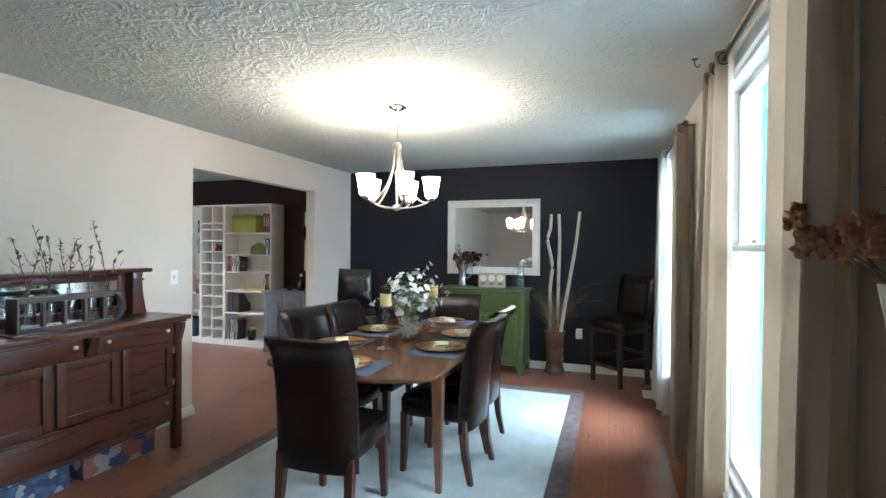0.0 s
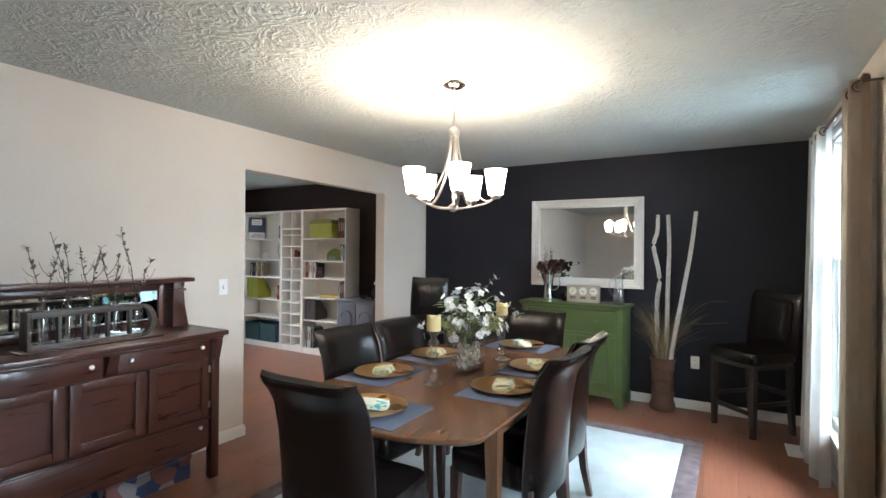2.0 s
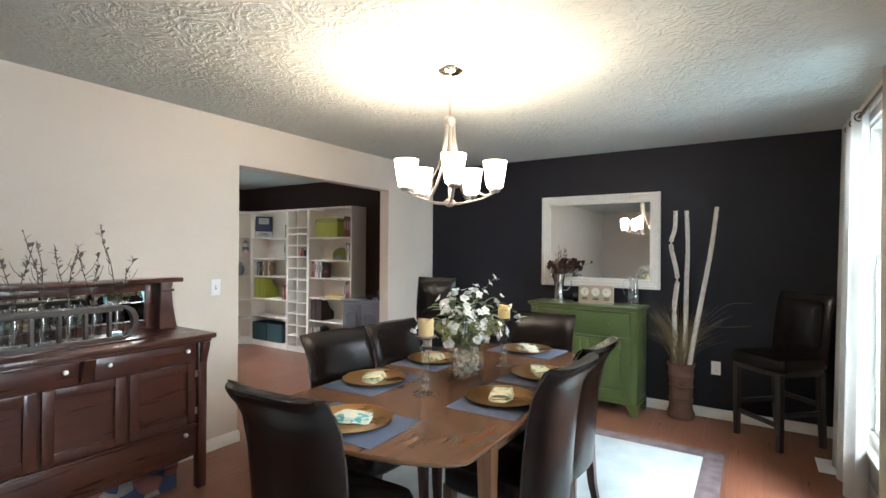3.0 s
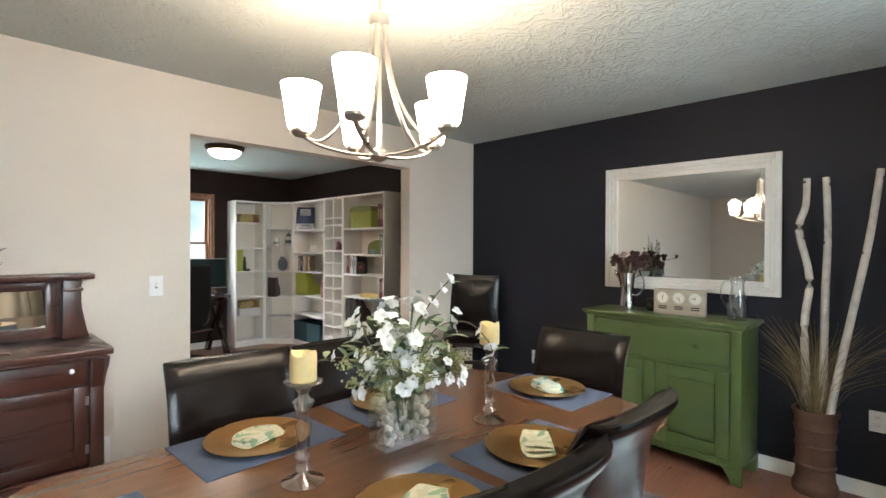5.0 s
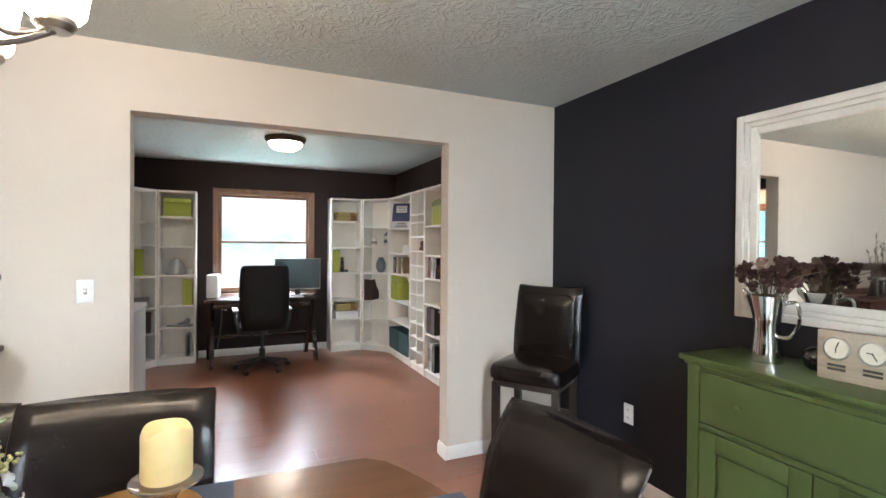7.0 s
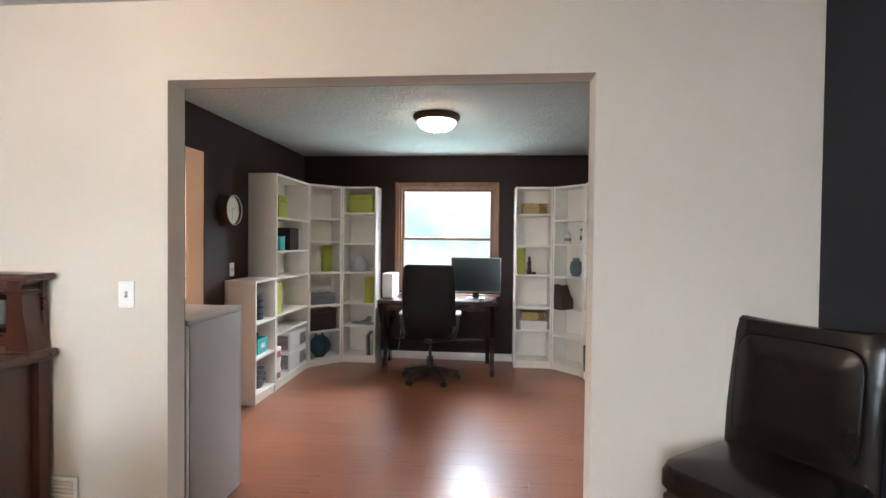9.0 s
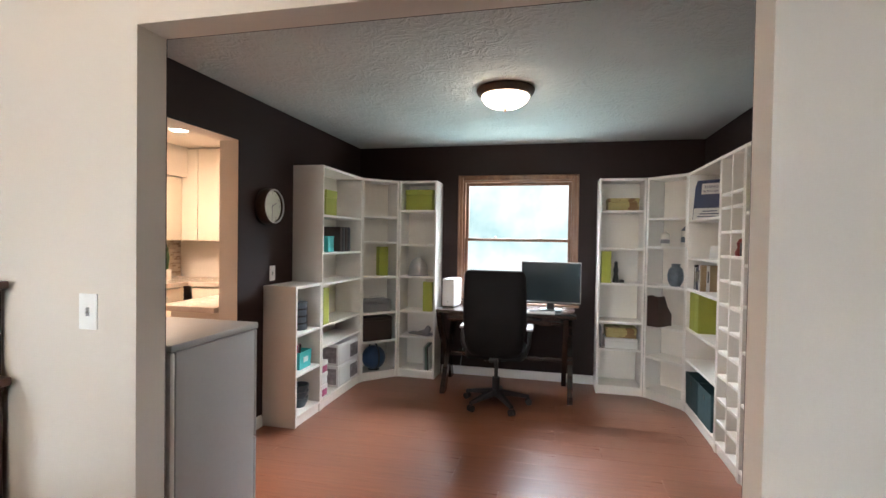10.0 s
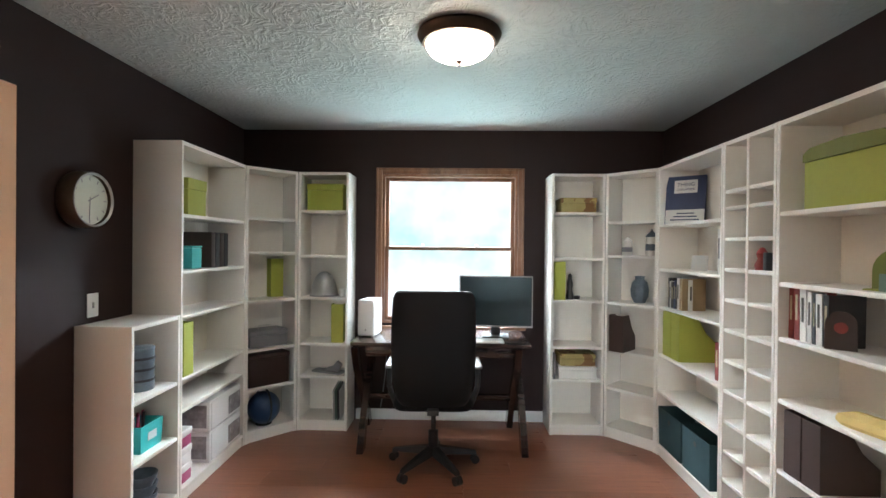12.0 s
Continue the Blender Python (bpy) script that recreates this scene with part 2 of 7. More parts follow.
GREY_PAINT = material("grey_washed_wood", (0.092, 0.092, 0.105), 0.5, vary=0.2, scale=6, bump=0.1)
BLACK_PLASTIC = material("black_plastic", (0.012, 0.012, 0.013), 0.45, vary=0.15)
WHITE_PLASTIC = material("white_plastic", (0.78, 0.78, 0.77), 0.35, vary=0.03)
DESKWOOD = wood("espresso_desk_wood", (0.017, 0.009, 0.007), (0.040, 0.022, 0.017), 0.25, axis=1, coat=0.4)
LIME = material("lime_green_card", (0.34, 0.37, 0.055), 0.6, vary=0.08, scale=4)
LIME_DARK = material("dark_lime_card", (0.17, 0.19, 0.035), 0.6, vary=0.08)
TEAL = material("turquoise_tin", (0.03, 0.42, 0.42), 0.4, vary=0.08)
TEAL_DARK = material("dark_teal_fabric", (0.018, 0.052, 0.060), 0.85, vary=0.15, bump=0.4, bump_scale=250)
ESPRESSO = material("dark_brown_leatherette", (0.035, 0.018, 0.014), 0.5, vary=0.15)
SILVER = material("silver_painted_metal", (0.42, 0.42, 0.41), 0.35, metal=0.7, vary=0.1)
GREY_TIN = material("grey_tin", (0.24, 0.24, 0.25), 0.45, metal=0.3, vary=0.1)
NAVY_PLASTIC = material("dark_blue_plastic", (0.015, 0.04, 0.095), 0.35, vary=0.1)
PAPER = material("paper_pages", (0.72, 0.68, 0.60), 0.8, vary=0.06)


# ---- mesh kit ----
def finish(bm, name, mat, smooth=True, angle=38):
    bmesh.ops.recalc_face_normals(bm, faces=bm.faces)
    me = bpy.data.meshes.new(name)
    bm.to_mesh(me)
    bm.free()
    if smooth:
        me.polygons.foreach_set("use_smooth", [True] * len(me.polygons))
        me.set_sharp_from_angle(angle=radians(angle))
    me.materials.append(mat)
    return me


def part(name, bm, mat, parent=None, label=""):
    """Links a bmesh (or a mesh) as one object under a thing or a part."""
    me = finish(bm, name, mat) if isinstance(bm, bmesh.types.BMesh) else bm
    ob = new(name, me)
    ob.parent = parent
    return tagged(ob, label)


def thing(name, m, label, category, group=""):
    ob = new(name)
    ob.empty_display_size = 0.1
    ob.matrix_world = m
    return tagged(ob, label, category, group)


def solid(name, bm, mat, m, label, category, group=""):
    """A thing that is one mesh."""
    ob = new(name, finish(bm, name, mat))
    ob.matrix_world = m
    return tagged(ob, label, category, group)


def structure(name, bm, mat, label, category):
    ob = new(name, finish(bm, name, mat))
    return tagged(ob, label, category, kind="structure")


def box(bm, x0, x1, y0, y1, z0, z1, bevel=0.0, seg=2):
    vs = [bm.verts.new((x, y, z)) for x in (x0, x1) for y in (y0, y1) for z in (z0, z1)]
    fs = [bm.faces.new([vs[i] for i in f]) for f in ((0, 1, 3, 2), (4, 6, 7, 5), (0, 4, 5, 1), (2, 3, 7, 6), (0, 2, 6, 4), (1, 5, 7, 3))]
    if bevel:
        es = list({e for f in fs for e in f.edges})
        bmesh.ops.bevel(bm, geom=es, offset=bevel, segments=seg, affect="EDGES", profile=0.5)
    return bm


def boxed(*a, **k):
    return box(bmesh.new(), *a, **k)


def loft(bm, rings, cap=True, closed=True):
    rows = [[bm.verts.new(p) for p in r] for r in rings]
    n = len(rows[0])
    for a, b in zip(rows, rows[1:]):
        for i in range(n if closed else n - 1):
            j = (i + 1) % n
            bm.faces.new((a[i], a[j], b[j], b[i]))
    if cap and closed:
        bm.faces.new(rows[0][::-1])
        bm.faces.new(rows[-1])
    return bm


def lathe(bm, prof, seg=24, c=(0, 0, 0), cap=True):
    """Turns (radius, z) pairs round the upright through c."""
    rings = [[(c[0] + r * math.cos(2 * math.pi * i / seg), c[1] + r * math.sin(2 * math.pi * i / seg), c[2] + z) for i in range(seg)] for r, z in prof]
    return loft(bm, rings, cap)


def turned(prof, seg=24, c=(0, 0, 0), cap=True):
    return lathe(bmesh.new(), prof, seg, c, cap)


def tube(bm, pts, radius, seg=8, flat=1.0):
    """A round bar along points; radius is a number or one number a point."""
    pts = [Vector(p) for p in pts]
    rad = radius if isinstance(radius, (list, tuple)) else [radius] * len(pts)
    rings, up = [], Vector((0, 0, 1))
    for i, p in enumerate(pts):
        d = (pts[min(i + 1, len(pts) - 1)] - pts[max(i - 1, 0)]).normalized()
        side = d.cross(up)
        side = side.normalized() if side.length > 1e-3 else Vector((1, 0, 0))
        top = side.cross(d).normalized()
        rings.append([p + rad[i] * (math.cos(2 * math.pi * k / seg) * side + flat * math.sin(2 * math.pi * k / seg) * top) for k in range(seg)])
    return loft(bm, rings)


def tubed(pts, radius, seg=8, flat=1.0):
    return tube(bmesh.new(), pts, radius, seg, flat)


def prism(bm, poly, z0, z1, bevel=0.0, axis="z"):
    """A flat outline raised from z0 to z1 along an axis. axis x: outline in (y, z); axis y: outline in (x, z)."""
    def put(a, b, h):
        return (a, b, h) if axis == "z" else ((h, a, b) if axis == "x" else (a, h, b))
    lo = [bm.verts.new(put(a, b, z0)) for a, b in poly]
    hi = [bm.verts.new(put(a, b, z1)) for a, b in poly]
    fs = [bm.faces.new(lo[::-1]), bm.faces.new(hi)]
    n = len(poly)
    for i in range(n):
        fs.append(bm.faces.new((lo[i], lo[(i + 1) % n], hi[(i + 1) % n], hi[i])))
    if bevel:
        es = list({e for f in fs[:2] for e in f.edges})
        bmesh.ops.bevel(bm, geom=es, offset=bevel, segments=2, affect="EDGES", profile=0.5)
    return bm


def prismed(poly, z0, z1, bevel=0.0, axis="z"):
    return prism(bmesh.new(), poly, z0, z1, bevel, axis)


def ball(bm, c, r, seg=12, rings=8, sz=1.0):
    prof = [(max(1e-4, r * math.sin(math.pi * i / rings)), -sz * r * math.cos(math.pi * i / rings)) for i in range(rings + 1)]
    return lathe(bm, prof, seg, c)


def curve_points(pts, n=8):
    """Catmull-Rom through the given points."""
    pts = [Vector(p) for p in pts]
    out = []
    for i in range(len(pts) - 1):
        a, b, c, d = pts[max(i - 1, 0)], pts[i], pts[i + 1], pts[min(i + 2, len(pts) - 1)]
        for k in range(n):
            t = k / n
            out.append(0.5 * ((2 * b) + (c - a) * t + (2 * a - 5 * b + 4 * c - d) * t * t + (3 * b - a - 3 * c + d) * t ** 3))
    out.append(pts[-1])
    return out


def wall_with_holes(axis, p0, p1, a0, a1, z0, z1, holes=()):
    """A wall between planes p0 and p1 across the axis, with openings (a0, a1, z0, z1) through it."""
    bm = bmesh.new()
    cuts = sorted({a0, a1, *[h[0] for h in holes], *[h[1] for h in holes]})
    for s, e in zip(cuts, cuts[1:]):
        gaps = sorted((h[2], h[3]) for h in holes if h[0] <= s and h[1] >= e)
        z = z0
        for g0, g1 in [*gaps, (z1, z1)]:
            if g0 > z + 1e-6:
                if axis == "x":
                    box(bm, p0, p1, s, e, z, g0)
                else:
                    box(bm, s, e, p0, p1, z, g0)
            z = g1
    return bm


# ---- the large structure ----
H = 2.40            # ceilings
XW = -3.30          # dining side of the wall between dining room and office
XO = -3.42          # its office side
XE = 0.53           # window wall of the dining room
YN = 5.72           # navy wall
YB = -2.0           # wall behind the walk
XF = -7.03          # far wall of the office
YL, YR = 2.29, 5.76  # side walls of the office
OPEN = (3.125, 4.885, 0.0, 2.067)
KDOOR = (-4.94, -3.62, 0.0, 2.07)
WIN_D = [(1.40, 2.70, 0.36, 2.20), (3.70, 4.75, 0.36, 2.20)]
WIN_O = (3.455, 4.575, 0.80, 2.035)
YK = -0.03          # back wall of the kitchen
WIN_K = (-5.78, -4.93, 1.02, 2.05)

structure("wall_partition", wall_with_holes("x", XO + 0.004, XW, YB, YN, 0, H, [OPEN]), CREAM, "cream painted wall with a wide cased opening", "wall")
structure("wall_partition_office_face", wall_with_holes("x", XO, XO + 0.004, YL, YR, 0, H, [OPEN]), BROWN, "dark brown painted wall round the wide opening", "wall")
structure("wall_north", wall_with_holes("y", YN, YN + 0.15, XW - 0.1, XE + 0.15, 0, H), NAVY, "navy blue painted feature wall behind the dining table", "wall")
structure("wall_east", wall_with_holes("x", XE, XE + 0.16, YB, YN, 0, H, WIN_D), CREAM, "cream painted wall with two tall windows", "wall")
structure("wall_south", wall_with_holes("y", YB - 0.12, YB, XW - 0.1, XE + 0.15, 0, H), CREAM, "plain cream painted wall", "wall")
structure("wall_office_far", wall_with_holes("x", XF - 0.16, XF, YL - 0.1, YR + 0.1, 0, H, [WIN_O]), BROWN, "dark brown painted wall with an oak-trimmed window", "wall")
structure("wall_office_right", wall_with_holes("y", YR, YR + 0.14, XF - 0.16, XO + 0.004, 0, H), BROWN, "dark brown painted office wall behind bookcases", "wall")
structure("wall_office_left", wall_with_holes("y", YL - 0.15, YL - 0.004, XF - 0.16, XO + 0.002, 0, H, [KDOOR]), KITCHEN_WHITE, "wall with a cased opening to the kitchen", "wall")
structure("wall_office_left_face", wall_with_holes("y", YL - 0.004, YL, XF, XO, 0, H, [KDOOR]), BROWN, "dark brown painted wall beside the kitchen opening", "wall")
structure("wall_kitchen_back", wall_with_holes("y", YK - 0.12, YK, XF - 0.16, XO + 0.004, 0, H, [WIN_K]), KITCHEN_WHITE, "taupe painted kitchen wall with a window", "wall")
structure("wall_kitchen_far", wall_with_holes("x", XF - 0.16, XF, YK, YL - 0.15, 0, H), KITCHEN_WHITE, "pale painted kitchen wall", "wall")

structure("ceiling", boxed(XO, XE + 0.16, YB - 0.1, YN + 0.15, H, H + 0.12), CEIL, "off-white stamped plaster dining room ceiling", "ceiling")
structure("ceiling_office", boxed(XF - 0.16, XO, YL - 0.15, YR + 0.14, H, H + 0.12), CEIL, "off-white stamped plaster office ceiling", "ceiling")
structure("ceiling_kitchen", boxed(XF - 0.16, XO, YK - 0.12, YL - 0.15, H, H + 0.12), KITCHEN_WHITE, "smooth white kitchen ceiling", "ceiling")
FLOOR = structure("floor", boxed(XF - 0.16, XE + 0.16, YB - 0.12, YR + 0.14, -0.12, -0.009), SUBFLOOR, "red-brown glossy laminate plank floor", "floor")


# ---- trim ----
def baseboard(name, axis, p, sign, a0, a1, h=0.085):
    """A moulded skirting board against the plane p, standing out on the side that sign gives."""
    prof = [(0.0, 0.0), (0.014, 0.0), (0.014, h * 0.72), (0.010, h * 0.80), (0.008, h * 0.92), (0.004, h), (0.0, h)]
    rings = []
    for a in (a0, a1):
        rings.append([(p + sign * d, a, z) if axis == "x" else (a, p + sign * d, z) for d, z in prof])
    return structure(name, loft(bmesh.new(), rings), TRIM, "white moulded baseboard", "baseboard")


baseboard("baseboard_north", "y", YN, -1, XW, XE)
baseboard("baseboard_partition_a", "x", XW, 1, YB, OPEN[0])
baseboard("baseboard_partition_b", "x", XW, 1, OPEN[1], YN - 0.014)
baseboard("baseboard_jamb_a", "y", OPEN[0], 1, XO, XW + 0.014)
baseboard("baseboard_jamb_b", "y", OPEN[1], -1, XO, XW + 0.014)
baseboard("baseboard_office_far", "x", XF, 1, 3.25, 4.80)
baseboard("baseboard_office_left", "y", YL, 1, -5.22, KDOOR[0])
baseboard("baseboard_east", "x", XE, -1, YB, YN - 0.014)
baseboard("baseboard_south", "y", YB, 1, XW, XE)


# ---- windows ----
def sash_window(name, m, w, z0, z1, trim, casing, label, depth=0.10, zm=1.42):
    """A double-hung window. Local x runs along the wall, -y points into the room, z up from the floor."""
    t = tagged(new(name), label, "window", kind="structure")
    t.matrix_world = m
    hw = w / 2
    if casing:
        part("casing", box(box(box(bmesh.new(), -hw - casing, -hw, -0.022, 0.0, z0 - 0.02, z1 + casing, 0.004), hw, hw + casing, -0.022, 0.0, z0 - 0.02, z1 + casing, 0.004), -hw, hw, -0.021, 0.0, z1, z1 + casing - 0.001, 0.004), trim, t)
        part("casing_edge", box(box(box(bmesh.new(), -hw - casing, -hw - casing + 0.018, -0.032, -0.022, z0 - 0.02, z1 + casing, 0.004), hw + casing - 0.018, hw + casing, -0.032, -0.022, z0 - 0.02, z1 + casing, 0.004), -hw - casing + 0.018, hw + casing - 0.018, -0.031, -0.021, z1 + casing - 0.018, z1 + casing - 0.001, 0.004), trim, t)
    part("window_frame", box(box(box(box(bmesh.new(), -hw, -hw + 0.02, 0, depth, z0, z1), hw - 0.02, hw, 0, depth, z0, z1), -hw + 0.02, hw - 0.02, 0, depth, z1 - 0.02, z1), -hw + 0.02, hw - 0.02, 0, depth, z0, z0 + 0.02), trim, t)
    part("window_sill", boxed(-hw - casing - 0.02, hw + casing + 0.02, -0.05, 0.0, z0 - 0.045, z0 - 0.02, 0.005), trim, t)
    for label_, a, b, y in (("upper_sash", zm - 0.015, z1 - 0.02, 0.058), ("lower_sash", z0 + 0.02, zm + 0.015, 0.026)):
        s = 0.03
        sash = part(label_, box(box(box(box(bmesh.new(), -hw + 0.02, -hw + 0.02 + s, y, y + 0.03, a, b, 0.003), hw - 0.02 - s, hw - 0.02, y, y + 0.03, a, b, 0.003), -hw + 0.02 + s, hw - 0.02 - s, y, y + 0.03, b - s, b, 0.003), -hw + 0.02 + s, hw - 0.02 - s, y, y + 0.03, a, a + s, 0.003), trim, t)
        pane = part("pane", boxed(-hw + 0.02 + s - 0.004, hw - 0.02 - s + 0.004, y + 0.013, y + 0.017, a + s - 0.004, b - s + 0.004), PANE, sash)
        pane.visible_shadow = False
    for sx in (-0.2, 0.2):
        part("sash_lock", turned([(0.014, 0), (0.014, 0.012), (0.006, 0.016)], 10, (sx * w, 0.04, zm + 0.02)), NICKEL, t)
    return t


for i, (a, b, z0, z1) in enumerate(WIN_D):
    sash_window("window_%d" % (i + 1), pose(XE, (a + b) / 2, 0, 0, 0, -90), b - a, z0, z1, TRIM, 0.07, "tall white double-hung window behind beige curtains")
sash_window("window_3", pose(XF, (WIN_O[0] + WIN_O[1]) / 2, 0, 0, 0, 90), WIN_O[1] - WIN_O[0], WIN_O[2], WIN_O[3], OAK, 0.05, "double-hung window with golden oak trim behind the desk")
sash_window("window_4", pose((WIN_K[0] + WIN_K[1]) / 2, YK, 0, 0, 0, 180), WIN_K[1] - WIN_K[0], WIN_K[2], WIN_K[3], OAK, 0.06, "kitchen window with wooden sashes", zm=1.5)
for nm, m, w, mt in (("backdrop_east", pose(3.1, 7.5, 1.2, 0, 0, -90), 22.0, OUTSIDE_D), ("backdrop_west", pose(-9.6, 4.0, 1.2, 0, 0, 90), 8.0, OUTSIDE_O), ("backdrop_kitchen", pose(-5.5, -1.3, 1.2, 0, 0, 180), 3.0, OUTSIDE_D)):
    o = structure(nm, boxed(-w / 2, w / 2, 0, 0.02, -8.0, 4.5), mt, "bright overcast daylight and foliage outside", "backdrop")
    o.matrix_world = m


# ---- dining table and chairs ----
def dining_table(m):
    t = thing("dining_table", m, "walnut dining table with bowed ends laid for six", "table")
    half = []
    for i in range(25):
        x = 0.535 - 1.07 * i / 24
        u = abs(x) / 0.535
        half.append((x, 0.955 + 0.155 * (1 - u * u) - 0.03 * max(0, (u - 0.9) / 0.1) ** 2))
    out = [(0.545, 0.0), (0.543, 0.6), (0.540, 0.88)] + half + [(-0.540, 0.88), (-0.543, 0.6), (-0.545, 0.0)]
    out += [(-0.543, -0.6), (-0.540, -0.88)] + [(-x, -y) for x, y in half] + [(0.540, -0.88), (0.543, -0.6)]
    bm = bmesh.new()
    rings = [[(x * k * 0.955, y * k2 * 0.912, z) for x, y in out] for k, k2, z in ((0.94, 0.97, 0.715), (0.985, 0.992, 0.728), (1.0, 1.0, 0.740), (1.0, 1.0, 0.746), (0.994, 0.997, 0.75))]
    part("tabletop", loft(bm, rings), WALNUT, t)
    for nm, b in (("apron", (-0.40, 0.40, -0.54, -0.518)), ("apron", (-0.40, 0.40, 0.518, 0.54)), ("apron", (-0.43, -0.408, -0.5, 0.5)), ("apron", (0.408, 0.43, -0.5, 0.5))):
        part(nm, boxed(*b, 0.63, 0.716, 0.002), WALNUT_LEG, t)
    for sx in (-1, 1):
        for sy in (-1, 1):
            x, y = 0.41 * sx, 0.51 * sy
            rings = [[(x + px * r + 0.012 * sx * f, y + py * r + 0.012 * sy * f, z) for px, py in ((-1, -1), (1, -1), (1, 1), (-1, 1))] for r, z, f in ((0.016, 0.0, 1), (0.030, 0.60, 0), (0.032, 0.714, 0))]
            part("leg", loft(bmesh.new(), rings), WALNUT_LEG, t)
    return t


dining_table(pose(-1.335, 3.11, 0.016))


def padded(w, d, z0, z1, r=0.03, dome=0.02, c=(0, 0)):
    """A cushion with rounded sides and a slightly domed top."""
    bm = bmesh.new()
    rings = []
    n = 40

    def outline(k):
        pts = []
        for i in range(n):
            a = 2 * math.pi * (i + 0.5) / n
            cs, sn = math.cos(a), math.sin(a)
            pts.append((c[0] + (w / 2 - k) * math.copysign(abs(cs) ** 0.28, cs), c[1] + (d / 2 - k) * math.copysign(abs(sn) ** 0.28, sn)))
        return pts
    for k, z in ((0.012, z0), (0.0, z0 + 0.015), (0.0, z1 - r), (r * 0.3, z1 - r * 0.3), (r, z1), (w * 0.22, z1 + dome * 0.7), (w * 0.38, z1 + dome)):
        rings.append([(x, y, z) for x, y in outline(min(k, d * 0.45))])
    return loft(bm, rings)


def back_panel(w, line, curl):
    """A padded back swept up a side line of (y, z, half thickness), rounded at its sides and bent forwards there by curl."""
    bm = bmesh.new()
    rings = []
    n = 16
    for i in range(n + 1):
        u = -1 + 2 * i / n
        x = u * w / 2
        edge = math.sqrt(max(0.0, 1 - abs(u) ** 8)) * 0.85 + 0.15
        ring = []
        for k, (y, z, h) in enumerate(line):
            ring.append((x, y + curl * abs(u) ** 3 - h * edge, z - 0.012 * (1 - u * u) * (1 if k == len(line) - 1 else 0)))
        for k, (y, z, h) in reversed(list(enumerate(line))):
            ring.append((x, y + curl * abs(u) ** 3 + h * edge, z - 0.012 * (1 - u * u) * (1 if k == len(line) - 1 else 0)))
        rings.append(ring)
    return loft(bm, rings)


def dining_chair(m):
    """Faces +y; its base is under the middle of the seat."""
    t = thing("dining_chair", m, "dark brown leather parsons chair with cherry wood legs", "chair", "chairs round the dining table")
    part("seat", padded(0.455, 0.47, 0.36, 0.485, 0.035, 0.018, (0, 0.0)), LEATHER, t)
    line = [(-0.215, 0.30, 0.022), (-0.218, 0.42, 0.030), (-0.226, 0.58, 0.032), (-0.243, 0.73, 0.031), (-0.266, 0.84, 0.030), (-0.292, 0.895, 0.035), (-0.312, 0.925, 0.041), (-0.326, 0.948, 0.040), (-0.336, 0.963, 0.028), (-0.340, 0.970, 0.010)]
    b = part("backrest", back_panel(0.455, line, 0.036), LEATHER, t)
    for sx in (-1, 1):
        part("piping", tubed([(sx * 0.2268, y + 0.036, z) for y, z, h in line[:-1]], 0.0035, 6), PIPING, b)
    for sx in (-1, 1):
        for sy, lean in ((1, 0.012), (-1, -0.05)):
            x, y = 0.19 * sx, 0.195 * sy
            rings = [[(x + px * r + 0.004 * sx * f, y + py * r + lean * f * f, z) for px, py in ((-1, -1), (1, -1), (1, 1), (-1, 1))] for r, z, f in ((0.015, 0.0, 1), (0.019, 0.16, 0.55), (0.023, 0.33, 0.05), (0.023, 0.375, 0))]
            part("leg", loft(bmesh.new(), rings), CHERRY, t)
    return t


BACK = 0.024  # how far each chair is drawn back from the table
first_chair = dining_chair(pose(-1.376, 2.262, 0.016, 0, 0, 2.5) @ pose(0, -BACK, 0))
for x, y, turn in ((-1.326, 3.975, 183.3), (-1.014, 2.945, 84.6), (-1.035, 3.403, 86.8), (-1.709, 2.839, -94.5), (-1.66, 3.305, -92.2)):
    copy_thing(first_chair, pose(x, y, 0.016, 0, 0, turn) @ pose(0, -BACK, 0))


def bar_chair(m):
    t = thing("bar_chair", m, "tall black leather counter chair standing in a corner", "chair", "counter chairs in the corners")
    part("seat", padded(0.475, 0.45, 0.575, 0.675, 0.04, 0.02), LEATHER, t)
    line = [(-0.195, 0.62, 0.022), (-0.205, 0.75, 0.028), (-0.225, 0.92, 0.028), (-0.245, 1.075, 0.026), (-0.253, 1.125, 0.02), (-0.255, 1.138, 0.008)]
    b = part("backrest", back_panel(0.465, line, 0.0), LEATHER, t)
    part("back_cushion", padded(0.385, 0.38, 0.0, 0.022, 0.012, 0.006), LEATHER, b).matrix_basis = pose(0, -0.196, 0.89, -83, 0, 0)
    part("seat_rail", boxed(-0.205, 0.205, -0.195, 0.195, 0.535, 0.576, 0.004), BLACKWOOD, t)
    for sx in (-1, 1):
        for sy in (-1, 1):
            x, y = 0.19 * sx, 0.18 * sy
            rings = [[(x + px * r, y + py * r - (0.03 * f if sy < 0 else 0), z) for px, py in ((-1, -1), (1, -1), (1, 1), (-1, 1))] for r, z, f in ((0.017, 0.0, 1), (0.021, 0.30, 0.2), (0.021, 0.56, 0))]
            part("leg", loft(bmesh.new(), rings), BLACKWOOD, t)
        part("stretcher", boxed(sx * 0.19 - 0.01, sx * 0.19 + 0.01, -0.18, 0.16, 0.24, 0.275, 0.003), BLACKWOOD, t)
    part("footrest", boxed(-0.17, 0.17, 0.17, 0.19, 0.17, 0.205, 0.003), BLACKWOOD, t)
    part("stretcher", boxed(-0.17, 0.17, -0.2, -0.18, 0.30, 0.335, 0.003), BLACKWOOD, t)
    return t


